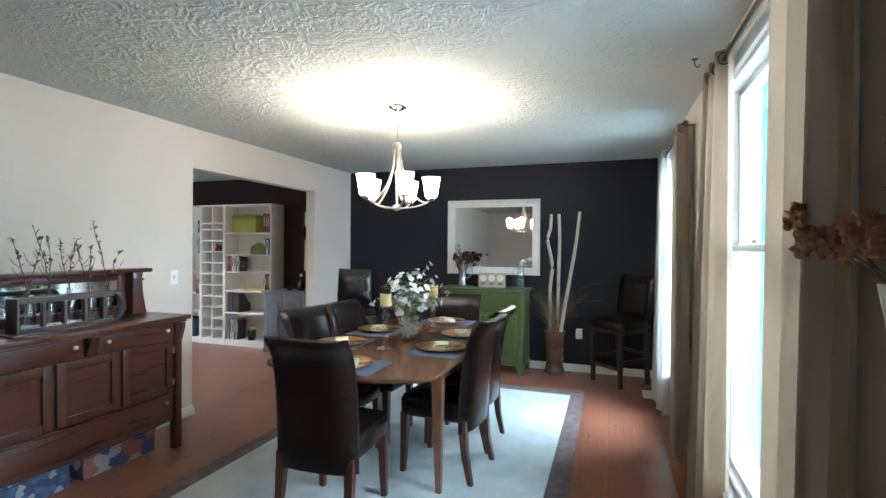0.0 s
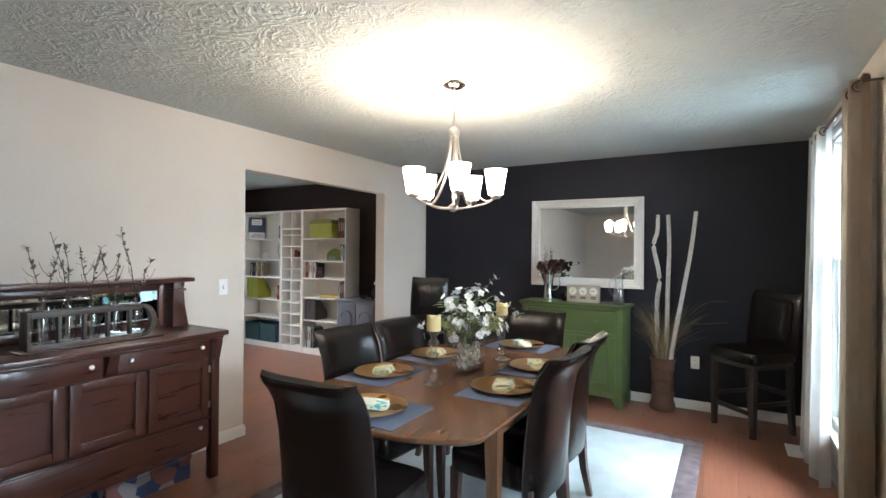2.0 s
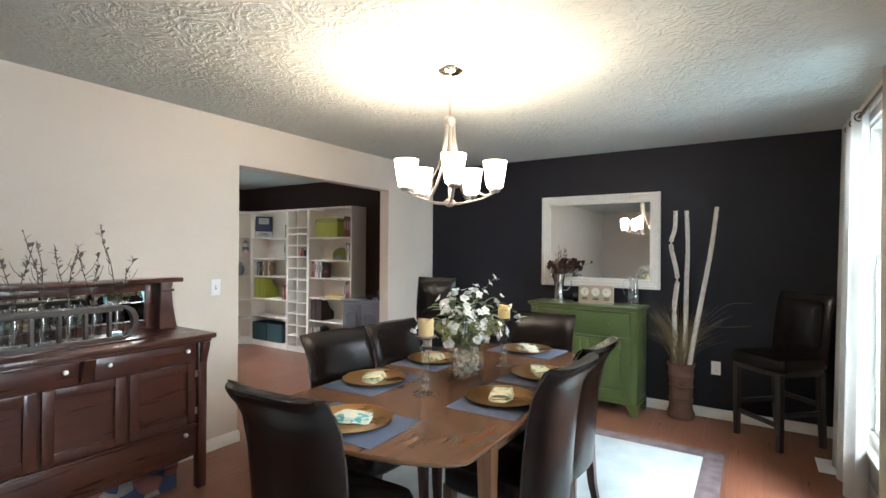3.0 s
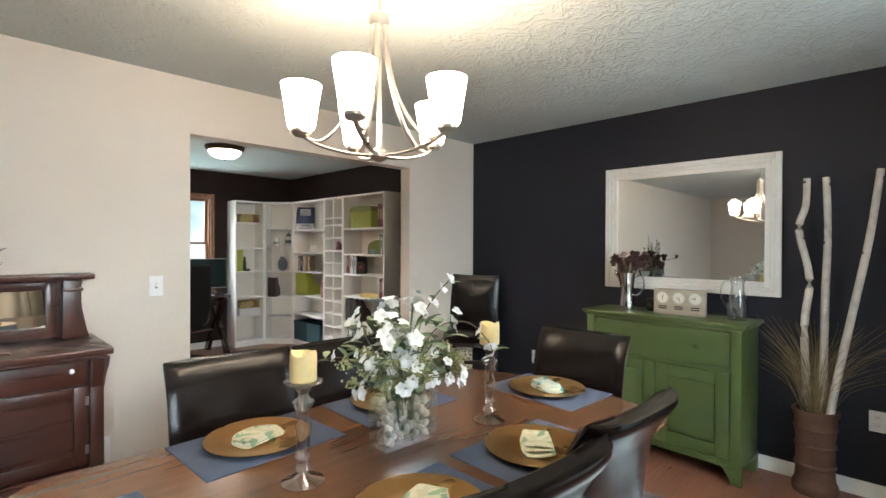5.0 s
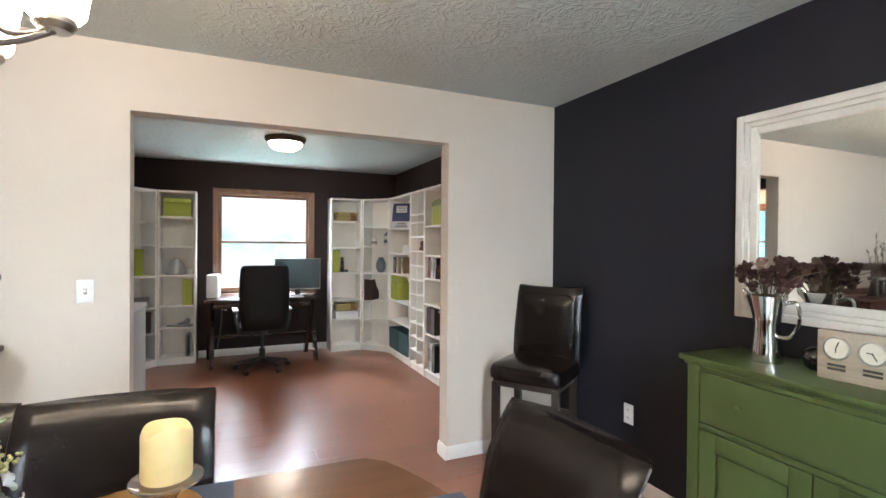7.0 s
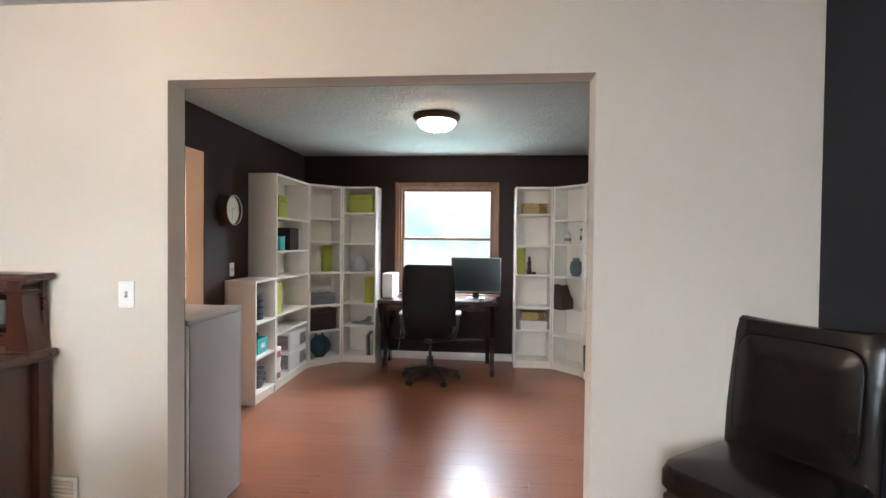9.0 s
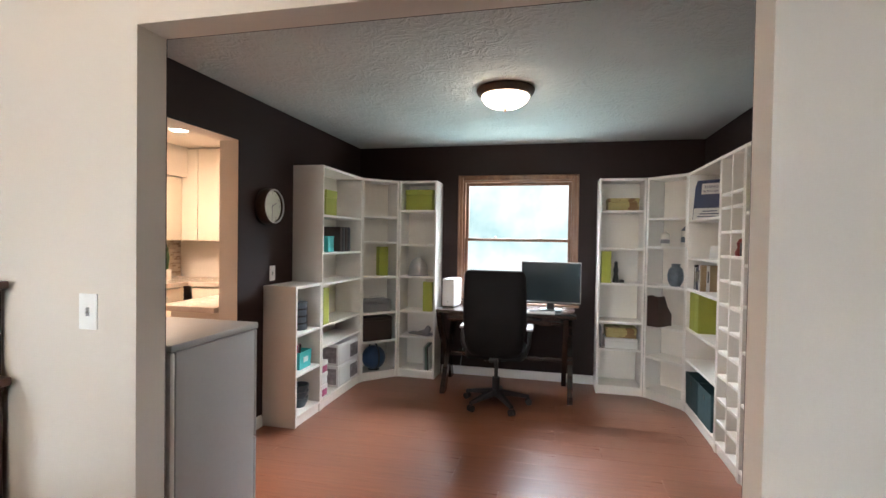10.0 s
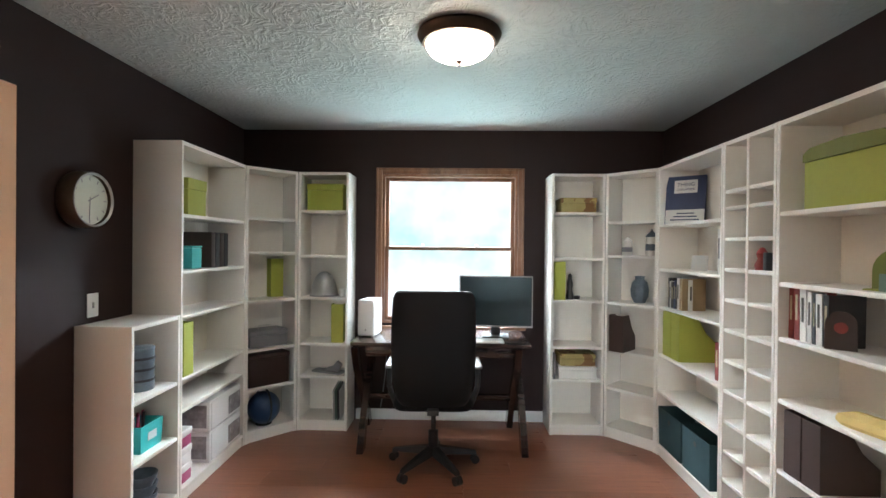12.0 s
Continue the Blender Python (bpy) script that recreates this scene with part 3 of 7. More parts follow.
first_bar = bar_chair(pose(-2.99, 5.36, 0, 0, 0, 180 + 35))
copy_thing(first_bar, pose(0.10, 5.42, 0, 0, 0, 180 - 45))


# ---- rug ----
rug = thing("area_rug", pose(-1.325, 3.17, 0), "pale blue-grey pile rug with a mauve-brown border", "rug")
part("rug_field", boxed(-0.98, 0.98, -1.56, 1.56, 0.0, 0.015, 0.004), RUG, rug)
bm = bmesh.new()
for b in ((-1.105, -0.981, -1.71, 1.71), (0.981, 1.105, -1.71, 1.71), (-0.981, 0.981, -1.71, -1.561), (-0.981, 0.981, 1.561, 1.71)):
    box(bm, *b, 0.0, 0.013, 0.003)
part("border", bm, RUG_EDGE, rug, "mauve-brown patterned border")


# ---- bookcases ----
def bookcase(m, w, h, shelves, label, d=0.28, group="white bookcases round the office", divider=False):
    """Front at y = 0, facing -y; x from 0 to w."""
    t = thing("bookcase", m, label, "bookcase", group)
    k = 0.02
    part("side_panel", boxed(0.001, k, 0, d, 0, h, 0.0015), WHITE_LAM, t)
    part("side_panel", boxed(w - k, w - 0.001, 0, d, 0, h, 0.0015), WHITE_LAM, t)
    part("top_panel", boxed(k, w - k, 0.002, d, h - 0.022, h - 0.001), WHITE_LAM, t)
    part("back_panel", boxed(k, w - k, d - 0.008, d - 0.002, 0.06, h - 0.022), WHITE_BACK, t)
    part("plinth", boxed(k, w - k, 0.012, 0.026, 0, 0.062), WHITE_LAM, t)
    part("bottom_shelf", boxed(k, w - k, 0.002, d - 0.008, 0.062, 0.082, 0.001), WHITE_LAM, t)
    cols = [(k, w - k)]
    if divider:
        part("divider", boxed(w / 2 - 0.009, w / 2 + 0.009, 0.001, d - 0.008, 0.082, h - 0.022, 0.001), WHITE_LAM, t)
        cols = [(k, w / 2 - 0.009), (w / 2 + 0.009, w - k)]
    for c, (a, b) in enumerate(cols):
        for z in (shelves[c] if divider else shelves):
            part("shelf", boxed(a, b, 0.004, d - 0.008, z - 0.019, z, 0.001), WHITE_LAM, t)
    return t


S80 = [1.605, 1.29, 1.037, 0.69, 0.52]
S80A = [1.605, 1.30, 1.04, 0.71, 0.45]
S80B = [1.605, 1.296, 1.055, 0.785, 0.475]
S40 = [1.71, 1.36, 1.035, 0.68, 0.425]
SCN = [1.64, 1.383, 1.03, 0.672, 0.385]
TOWER = [1.75, 1.66, 1.50, 1.34, 1.18, 1.02, 0.86, 0.70, 0.54, 0.38, 0.23]
FY_L, FY_R, FX = 2.565, 5.482, -6.742
bookcase(pose(-5.635, FY_L, 0, 0, 0, 180), 0.812, 2.005, S80, "tall wide white bookcase with lime boxes and storage drawers", d=FY_L - YL - 0.002)
bookcase(pose(-5.232, FY_L, 0, 0, 0, 180), 0.40, 1.05, [0.69, 0.39], "low white bookcase holding small tins", d=FY_L - YL - 0.002)
bookcase(pose(FX, 2.845, 0, 0, 0, 90), 0.392, 2.005, S40, "narrow white bookcase beside the window, half empty")
bookcase(pose(FX, 4.797, 0, 0, 0, 90), 0.41, 2.005, S40, "narrow white bookcase with patterned boxes beside the window")
bookcase(pose(-6.45, FY_R, 0, 0, 0, 0), 0.81, 2.005, S80A, "tall wide white bookcase with books and a teal bin", d=YR - FY_R - 0.002)
bookcase(pose(-5.638, FY_R, 0, 0, 0, 0), 0.426, 2.005, [TOWER, TOWER], "narrow white media tower with two columns of small shelves", d=YR - FY_R - 0.002, divider=True)
bookcase(pose(-5.21, FY_R, 0, 0, 0, 0), 0.812, 2.005, S80B, "tall wide white bookcase with a lime storage box and red books", d=YR - FY_R - 0.002)


def corner_bookcase(sign, y_side, y_wall, y_end, label):
    """A corner unit whose front runs aslant between two straight bookcases."""
    t = thing("corner_bookcase", pose(-6.74, y_end, 0), label, "bookcase", "corner bookcases")
    ox, oy = -6.74, y_end
    a, b = (-6.45, y_side), (FX, y_end)
    wall_x = XF + 0.004

    def plan(k, inset):
        n = Vector((b[0] - a[0], b[1] - a[1])).normalized()
        q = Vector((-n.y, n.x))
        mid = Vector((wall_x, y_wall))
        if (mid - Vector(a)).dot(q) < 0:
            q = -q
        a2, b2 = Vector(a) + q * inset + n * 0, Vector(b) + q * inset
        pts = [a2, b2, Vector(b) + q * (0.245), Vector(a) + q * 0.245]
        return [(p.x - ox, p.y - oy) for p in pts]
    for z in SCN:
        part("shelf", prismed(plan(0.008, 0.006), z - 0.019, z), WHITE_LAM, t)
    part("bottom_shelf", prismed(plan(0.008, 0.003), 0.062, 0.082), WHITE_LAM, t)
    part("top_panel", prismed(plan(0.002, 0.002), 1.983, 2.004), WHITE_LAM, t)
    n = Vector((b[0] - a[0], b[1] - a[1])).normalized()
    p0, p1 = Vector(a) - Vector((ox, oy)), Vector(b) - Vector((ox, oy))
    q = Vector((-n.y, n.x))
    if (Vector((wall_x - ox, y_wall - oy)) - p0).dot(q) < 0:
        q = -q
    for p, s in ((p0, 1), (p1, -1)):
        quad = [p, p + n * s * 0.02, p + n * s * 0.02 + q * 0.02, p + q * 0.02]
        part("front_post", prismed([(v.x, v.y) for v in quad], 0, 2.003), WHITE_LAM, t)
    quad = [p0 + n * 0.02 + q * 0.012, p1 - n * 0.02 + q * 0.012, p1 - n * 0.02 + q * 0.026, p0 + n * 0.02 + q * 0.026]
    part("plinth", prismed([(v.x, v.y) for v in quad], 0, 0.062), WHITE_LAM, t)
    quad = [p0 + q * 0.246, p1 + q * 0.246, p1 + q * 0.252, p0 + q * 0.252]
    part("back_panel", prismed([(v.x, v.y) for v in quad], 0.06, 1.983), WHITE_BACK, t)
    for p, s in ((p0, -1), (p1, 1)):
        quad = [p + n * s * 0.001, p + n * s * 0.001 + q * 0.245, p + n * s * 0.012 + q * 0.245, p + n * s * 0.012 + q * 0.02]
        part("side_panel", prismed([(v.x, v.y) for v in quad], 0.0, 1.982), WHITE_LAM, t)
    return t


corner_bookcase(1, FY_L, YL, 2.843, "white corner bookcase with a blue ball and a grey tin box")
corner_bookcase(-1, FY_R, YR, 5.209, "white corner bookcase with ceramic jars and a blue vase")


# ---- sideboard on the cream wall ----
def sideboard(m):
    """x from the wall (0) into the room, y along the wall, its right-hand end at y = 1.31."""
    t = thing("sideboard", m, "antique mahogany sideboard with a mirrored back and white knobs", "sideboard")
    L, D = 1.31, 0.49
    bm = boxed(0, D, 0, L, 0.90, 0.93, 0.006)
    part("top", bm, MAHOGANY, t)
    part("top_moulding", boxed(0.01, D - 0.02, 0.02, L - 0.02, 0.882, 0.899, 0.005), MAHOGANY, t)
    part("carcass", boxed(0.01, 0.405, 0.06, L - 0.06, 0.20, 0.882), MAHOGANY_UP, t)
    for y in (0.055, L - 0.055):
        for x in (0.035, 0.41):
            part("leg", boxed(x - 0.027, x + 0.027, y - 0.027, y + 0.027, 0.0, 0.881, 0.006), MAHOGANY_UP, t)
        s = 1 if y > 0.5 else -1
        part("corbel", prismed([(0.437, 0.88), (0.475, 0.88), (0.472, 0.845), (0.455, 0.80), (0.448, 0.765), (0.437, 0.75)], y - 0.022, y + 0.022, 0.003, "y"), MAHOGANY_UP, t)
        part("end_corbel", prismed([(y + s * 0.027, 0.88), (y + s * 0.052, 0.88), (y + s * 0.048, 0.845), (y + s * 0.036, 0.80), (y + s * 0.030, 0.75), (y + s * 0.027, 0.74)], 0.39, 0.43, 0.003, "x"), MAHOGANY_UP, t)
    mid = L / 2
    part("corbel", prismed([(0.407, 0.88), (0.468, 0.88), (0.462, 0.845), (0.440, 0.80), (0.425, 0.77), (0.407, 0.76)], mid - 0.026, mid + 0.026, 0.003, "y"), MAHOGANY_UP, t)
    for y0, y1 in ((0.09, mid - 0.035), (mid + 0.035, L - 0.09)):
        d = part("drawer", boxed(0.4, 0.425, y0, y1, 0.765, 0.874, 0.004), MAHOGANY, t)
        for y in (y0 + 0.06, y1 - 0.06):
            part("knob", knob_mesh(0.425, y, 0.835), PORCELAIN, d, "white glass knob")
    d = part("long_drawer", boxed(0.4, 0.427, 0.09, L - 0.09, 0.225, 0.375, 0.005), MAHOGANY, t)
    for y in (0.16, L - 0.16):
        part("knob", knob_mesh(0.427, y, 0.345), PORCELAIN, d, "white glass knob")
    part("ledge", boxed(0.4, 0.436, 0.085, L - 0.085, 0.380, 0.392, 0.004), MAHOGANY, t)
    part("apron", prismed([(0.09, 0.205), (0.30, 0.19), (mid, 0.182), (L - 0.30, 0.19), (L - 0.09, 0.205), (L - 0.09, 0.224), (0.09, 0.224)], 0.4, 0.42, 0.002, "x"), MAHOGANY, t)
    for y0, y1 in ((0.09, 0.455), (0.475, 0.835), (0.855, L - 0.09)):
        door = part("door", frame_panel(0.4, 0.424, y0, y1, 0.398, 0.757, 0.05), MAHOGANY_UP, t)
        part("panel", boxed(0.4, 0.408, y0 + 0.048, y1 - 0.048, 0.445, 0.71), MAHOGANY, door)
        if y1 > 1.0 or y0 < 0.2:
            for z in (0.47, 0.69):
                part("hinge", boxed(0.424, 0.429, *((y1 - 0.008, y1 + 0.006) if y1 > 1 else (y0 - 0.006, y0 + 0.008)), z - 0.02, z + 0.02), NICKEL, door)
    part("back_board", boxed(0.0, 0.02, 0.05, L - 0.05, 0.931, 1.225), MAHOGANY, t)
    part("back_mirror", boxed(0.0205, 0.026, 0.19, L - 0.19, 0.985, 1.175), MIRROR, t, "bevelled old mirror")
    part("mirror_frame", frame_panel(0.0205, 0.036, 0.15, L - 0.15, 0.945, 1.215, 0.045), MAHOGANY, t)
    for s, y in ((-1, 0.09), (1, L - 0.09)):
        prof = [(y - s * 0.05, 0.931), (y + s * 0.062, 0.931), (y + s * 0.05, 0.97), (y + s * 0.03, 1.08), (y + s * 0.018, 1.19), (y + s * 0.03, 1.205), (y + s * 0.03, 1.222), (y - s * 0.045, 1.222)]
        part("pilaster", prismed(prof, 0.021, 0.10, 0.004, "x"), MAHOGANY_UP, t)
        part("capital", boxed(0.021, 0.108, min(y - s * 0.05, y + s * 0.036), max(y - s * 0.05, y + s * 0.036), 1.165, 1.182, 0.004), MAHOGANY, t)
    part("crest_shelf", boxed(0, 0.135, 0.02, L - 0.01, 1.224, 1.252, 0.006), MAHOGANY, t)
    return t


PORCELAIN = material("white_glass_knob", (0.75, 0.74, 0.72), 0.15, vary=0.03)


def knob_mesh(x, y, z, r=0.013):
    bm = bmesh.new()
    rings = []
    for rr, d in ((0.4, 0.0), (0.4, 0.008), (0.9, 0.013), (1.0, 0.019), (0.8, 0.026), (0.2, 0.029)):
        rings.append([(x + d, y + r * rr * math.cos(2 * math.pi * i / 12), z + r * rr * math.sin(2 * math.pi * i / 12)) for i in range(12)])
    return loft(bm, rings)


def frame_panel(x0, x1, y0, y1, z0, z1, w, bevel=0.003):
    """Stiles and rails round an opening, standing in the plane across x."""
    bm = bmesh.new()
    box(bm, x0, x1, y0, y0 + w, z0, z1, bevel)
    box(bm, x0, x1, y1 - w, y1, z0, z1, bevel)
    box(bm, x0, x1 - 0.001, y0 + w, y1 - w, z1 - w, z1, bevel)
    box(bm, x0, x1 - 0.001, y0 + w, y1 - w, z0, z0 + w, bevel)
    return bm


sideboard(pose(-3.285, 1.33, 0))

def leaf_blade(bm, p, d, up, ln, w):
    d, up = Vector(d).normalized(), Vector(up)
    s = d.cross(up).normalized()
    n = s.cross(d)
    rows = []
    for f, ww, lift in ((0, 0.05, 0), (0.25, 0.7, 0.06), (0.55, 1.0, 0.08), (0.8, 0.7, 0.03), (1.0, 0.03, -0.04)):
        c = Vector(p) + d * ln * f + n * ln * lift
        rows.append((bm.verts.new(c - s * w * ww * 0.5 + n * w * 0.12), bm.verts.new(c), bm.verts.new(c + s * w * ww * 0.5 + n * w * 0.12)))
    for a, b in zip(rows, rows[1:]):
        bm.faces.new((a[0], a[1], b[1], b[0]))
        bm.faces.new((a[1], a[2], b[2], b[1]))


# five bottles in a wooden stand, each with a budding twig
GREYWOOD = wood("weathered_grey_wood", (0.042, 0.032, 0.027), (0.085, 0.068, 0.056), 0.5, axis=1)
TWIG = material("grey_brown_twig", (0.075, 0.055, 0.042), 0.8, vary=0.3, scale=30)
BUD = material("dusty_bud", (0.17, 0.14, 0.12), 0.8, vary=0.3, scale=30)
stand = thing("bottle_stand", pose(-2.985, 1.957, 0.93), "weathered wooden stand with rounded ends holding five glass bottles", "stand")
part("tray", boxed(-0.075, 0.075, -0.335, 0.335, 0.0, 0.010, 0.003), MAHOGANY, stand)
part("base_rail", boxed(-0.05, 0.05, -0.286, 0.225, 0.0105, 0.034, 0.003), GREYWOOD, stand)
part("top_rail", boxed(0.012, 0.05, -0.286, 0.225, 0.168, 0.197, 0.003), GREYWOOD, stand)
for y in (-0.169, -0.058, 0.054, 0.164):
    part("upright", boxed(0.018, 0.048, y - 0.008, y + 0.008, 0.0345, 0.1675, 0.002), GREYWOOD, stand)
arc = [(0.226 + 0.052 * math.cos(radians(a)), 0.104 + 0.080 * math.sin(radians(a))) for a in range(-90, 91, 15)]
rim = [(0.226 + 0.080 * math.cos(radians(a)), 0.104 + 0.093 * math.sin(radians(a))) for a in range(90, -91, -15)]
part("rounded_end", prismed(arc + rim, 0.010, 0.05, 0.002, "x"), GREYWOOD, stand)
part("end_board", boxed(-0.05, 0.05, -0.300, -0.2865, 0.0105, 0.197, 0.003), GREYWOOD, stand)
part("back_rail", boxed(-0.05, -0.02, -0.286, 0.225, 0.168, 0.197, 0.003), GREYWOOD, stand)
rng = random.Random(4)
for i in range(5):
    y = 1.731 + i * 0.1095
    bt = thing("glass_bottle", pose(-2.985, y, 0.966), "clear glass bottle with a budding twig in a wooden stand", "bottle", "bottles in the stand")
    outer = [(0.036, 0.0), (0.038, 0.01), (0.038, 0.125), (0.032, 0.15), (0.016, 0.168), (0.015, 0.192), (0.019, 0.197)]
    inner = [(0.0155, 0.197), (0.0125, 0.190), (0.013, 0.170), (0.029, 0.147), (0.035, 0.123), (0.035, 0.012), (0.001, 0.010)]
    part("bottle", turned([(0.001, 0.0)] + outer + inner, 18), GLASS, bt)
    for k in range(2):
        a, h = rng.uniform(0, 6.28), rng.uniform(0.29, 0.43) * (1 if k == 0 else 0.75)
        pts = [Vector((0, 0, 0.03))]
        lean = Vector((0.05 * math.cos(a), 0.13 * math.sin(a), 0))
        for j in range(1, 7):
            f = j / 6
            pts.append(Vector((rng.uniform(-1, 1) * 0.008 * f, rng.uniform(-1, 1) * 0.012 * f, 0.03 + (h + 0.14) * f)) + lean * max(0, f - 0.38))
        tw = part("twig", tubed(curve_points(pts, 3), [0.0034 - 0.002 * q / 18 for q in range(19)], 5), TWIG, bt)
        bm = bmesh.new()
        for j in range(17):
            p = pts[rng.randint(3, 6)].lerp(pts[rng.randint(4, 6)], rng.random())
            if j % 3 == 0:
                ball(bm, p + Vector((rng.uniform(-.006, .006), rng.uniform(-.006, .006), rng.uniform(-.01, .01))), rng.uniform(0.003, 0.005), 6, 4, 1.5)
            else:
                leaf_blade(bm, p, (rng.uniform(-1, 1), rng.uniform(-1, 1), rng.uniform(0.1, 1)), (0.1, 0.2, 1), rng.uniform(0.022, 0.045), rng.uniform(0.011, 0.020))
        tagged(part("buds", bm, BUD, tw), kind="stuff")
        for j in range(2):
            p = pts[3 + j]
            s = rng.choice((-1, 1))
            e = p + Vector((rng.uniform(-.02, .02), s * rng.uniform(.03, .06), rng.uniform(.05, .09)))
            part("side_twig", tubed([p, p.lerp(e, 0.5) + Vector((0, s * 0.008, -0.004)), e], [0.0018, 0.0015, 0.001], 5), TWIG, tw)

# cloth-covered boxes under the sideboard
def patterned(name, a, b, c, scale):
    m = material(name, a, 0.7, vary=0.1)
    nt = m.node_tree
    v = nt.nodes.new("ShaderNodeTexVoronoi")
    v.inputs["Scale"].default_value = scale
    tc = nt.nodes.new("ShaderNodeTexCoord")
    nt.links.new(tc.outputs["Object"], v.inputs["Vector"])
    r = nt.nodes.new("ShaderNodeValToRGB")
    r.color_ramp.interpolation = "CONSTANT"
    sep = nt.nodes.new("ShaderNodeSeparateColor")
    nt.links.new(v.outputs["Color"], sep.inputs[0])
    e = r.color_ramp.elements
    e[0].color, e[1].color, e[1].position = (*a, 1), (*b, 1), 0.45
    x = e.new(0.8)
    x.color = (*c, 1)
    nt.links.new(sep.outputs[0], r.inputs["Fac"])
    nt.links.new(r.outputs["Color"], nt.nodes["Principled BSDF"].inputs["Base Color"])
    return m


BLUE_CLOTH = patterned("blue_floral_cloth", (0.05, 0.08, 0.16), (0.08, 0.13, 0.24), (0.36, 0.38, 0.42), 28)
PATCH_CLOTH = patterned("patchwork_cloth", (0.05, 0.08, 0.18), (0.28, 0.12, 0.11), (0.38, 0.37, 0.38), 12)
for nm, y0, y1, h, mt, lb in (("storage_box", 1.50, 1.945, 0.165, BLUE_CLOTH, "blue floral storage box under the sideboard"), ("storage_box", 2.02, 2.50, 0.155, PATCH_CLOTH, "patchwork print storage box under the sideboard")):
    sb = thing(nm, pose(-3.10, (y0 + y1) / 2, 0), lb, "box", "boxes under the sideboard")
    hy = (y1 - y0) / 2
    part("body", boxed(-0.14, 0.13, -hy, hy, 0, h - 0.035, 0.006), mt, sb)
    part("lid", boxed(-0.146, 0.136, -hy - 0.005, hy + 0.005, h - 0.0345, h, 0.006), mt, sb)


# ---- chandelier ----
def chandelier(m):
    t = thing("chandelier", m, "brushed nickel chandelier with five lit frosted glass shades", "chandelier")
    part("canopy", turned([(0.001, H), (0.068, H - 0.002), (0.066, H - 0.012), (0.045, H - 0.026), (0.012, H - 0.034), (0.001, H - 0.035)], 28), CHROME, t)
    part("stem", tubed([(0, 0, 2.13), (0, 0, H - 0.03)], 0.006, 10), NICKEL, t)
    part("collar", turned([(0.001, 2.10), (0.03, 2.10), (0.034, 2.115), (0.03, 2.135), (0.012, 2.15), (0.001, 2.152)], 20), NICKEL, t)
    part("centre_post", tubed([(0, 0, 1.69), (0, 0, 2.10)], 0.008, 10), NICKEL, t)
    part("hub", turned([(0.001, 1.668), (0.012, 1.670), (0.03, 1.682), (0.03, 1.70), (0.014, 1.712), (0.001, 1.714)], 20), NICKEL, t)
    for i in range(5):
        a = radians(-53.5 + 72 * i)
        c, s = math.cos(a), math.sin(a)

        def at(r, z):
            return (r * c, r * s, z)
        low = curve_points([at(0.02, 1.688), at(0.095, 1.692), at(0.18, 1.712), at(0.24, 1.742)], 6)
        arm = part("lower_arm", tubed(low, 0.0085, 8, 0.6), NICKEL, t)
        high = curve_points([at(0.022, 2.115), at(0.03, 2.02), at(0.058, 1.90), at(0.115, 1.79), at(0.18, 1.728), at(0.24, 1.742)], 5)
        part("upper_arm", tubed(high, 0.009, 8, 0.6), NICKEL, t)
        part("cup", turned([(0.001, 1.738), (0.022, 1.740), (0.03, 1.75), (0.03, 1.762), (0.02, 1.772), (0.001, 1.772)], 18, at(0.24, 0)), NICKEL, t)
        part("shade", turned([(0.036, 1.763), (0.042, 1.771), (0.052, 1.84), (0.062, 1.900), (0.059, 1.900), (0.049, 1.84), (0.039, 1.774), (0.033, 1.768)], 28, at(0.24, 0), cap=False), SHADE, t, "lit frosted glass bell shade")
        x, y = m.translation.x + 0.24 * c, m.translation.y + 0.24 * s
        bulb_lamp("chandelier_bulb_lamp", (x, y, 1.884), CHANDELIER_WATTS, WARM, 0.042)
    return t


chandelier(pose(-1.41, 3.08, 0))


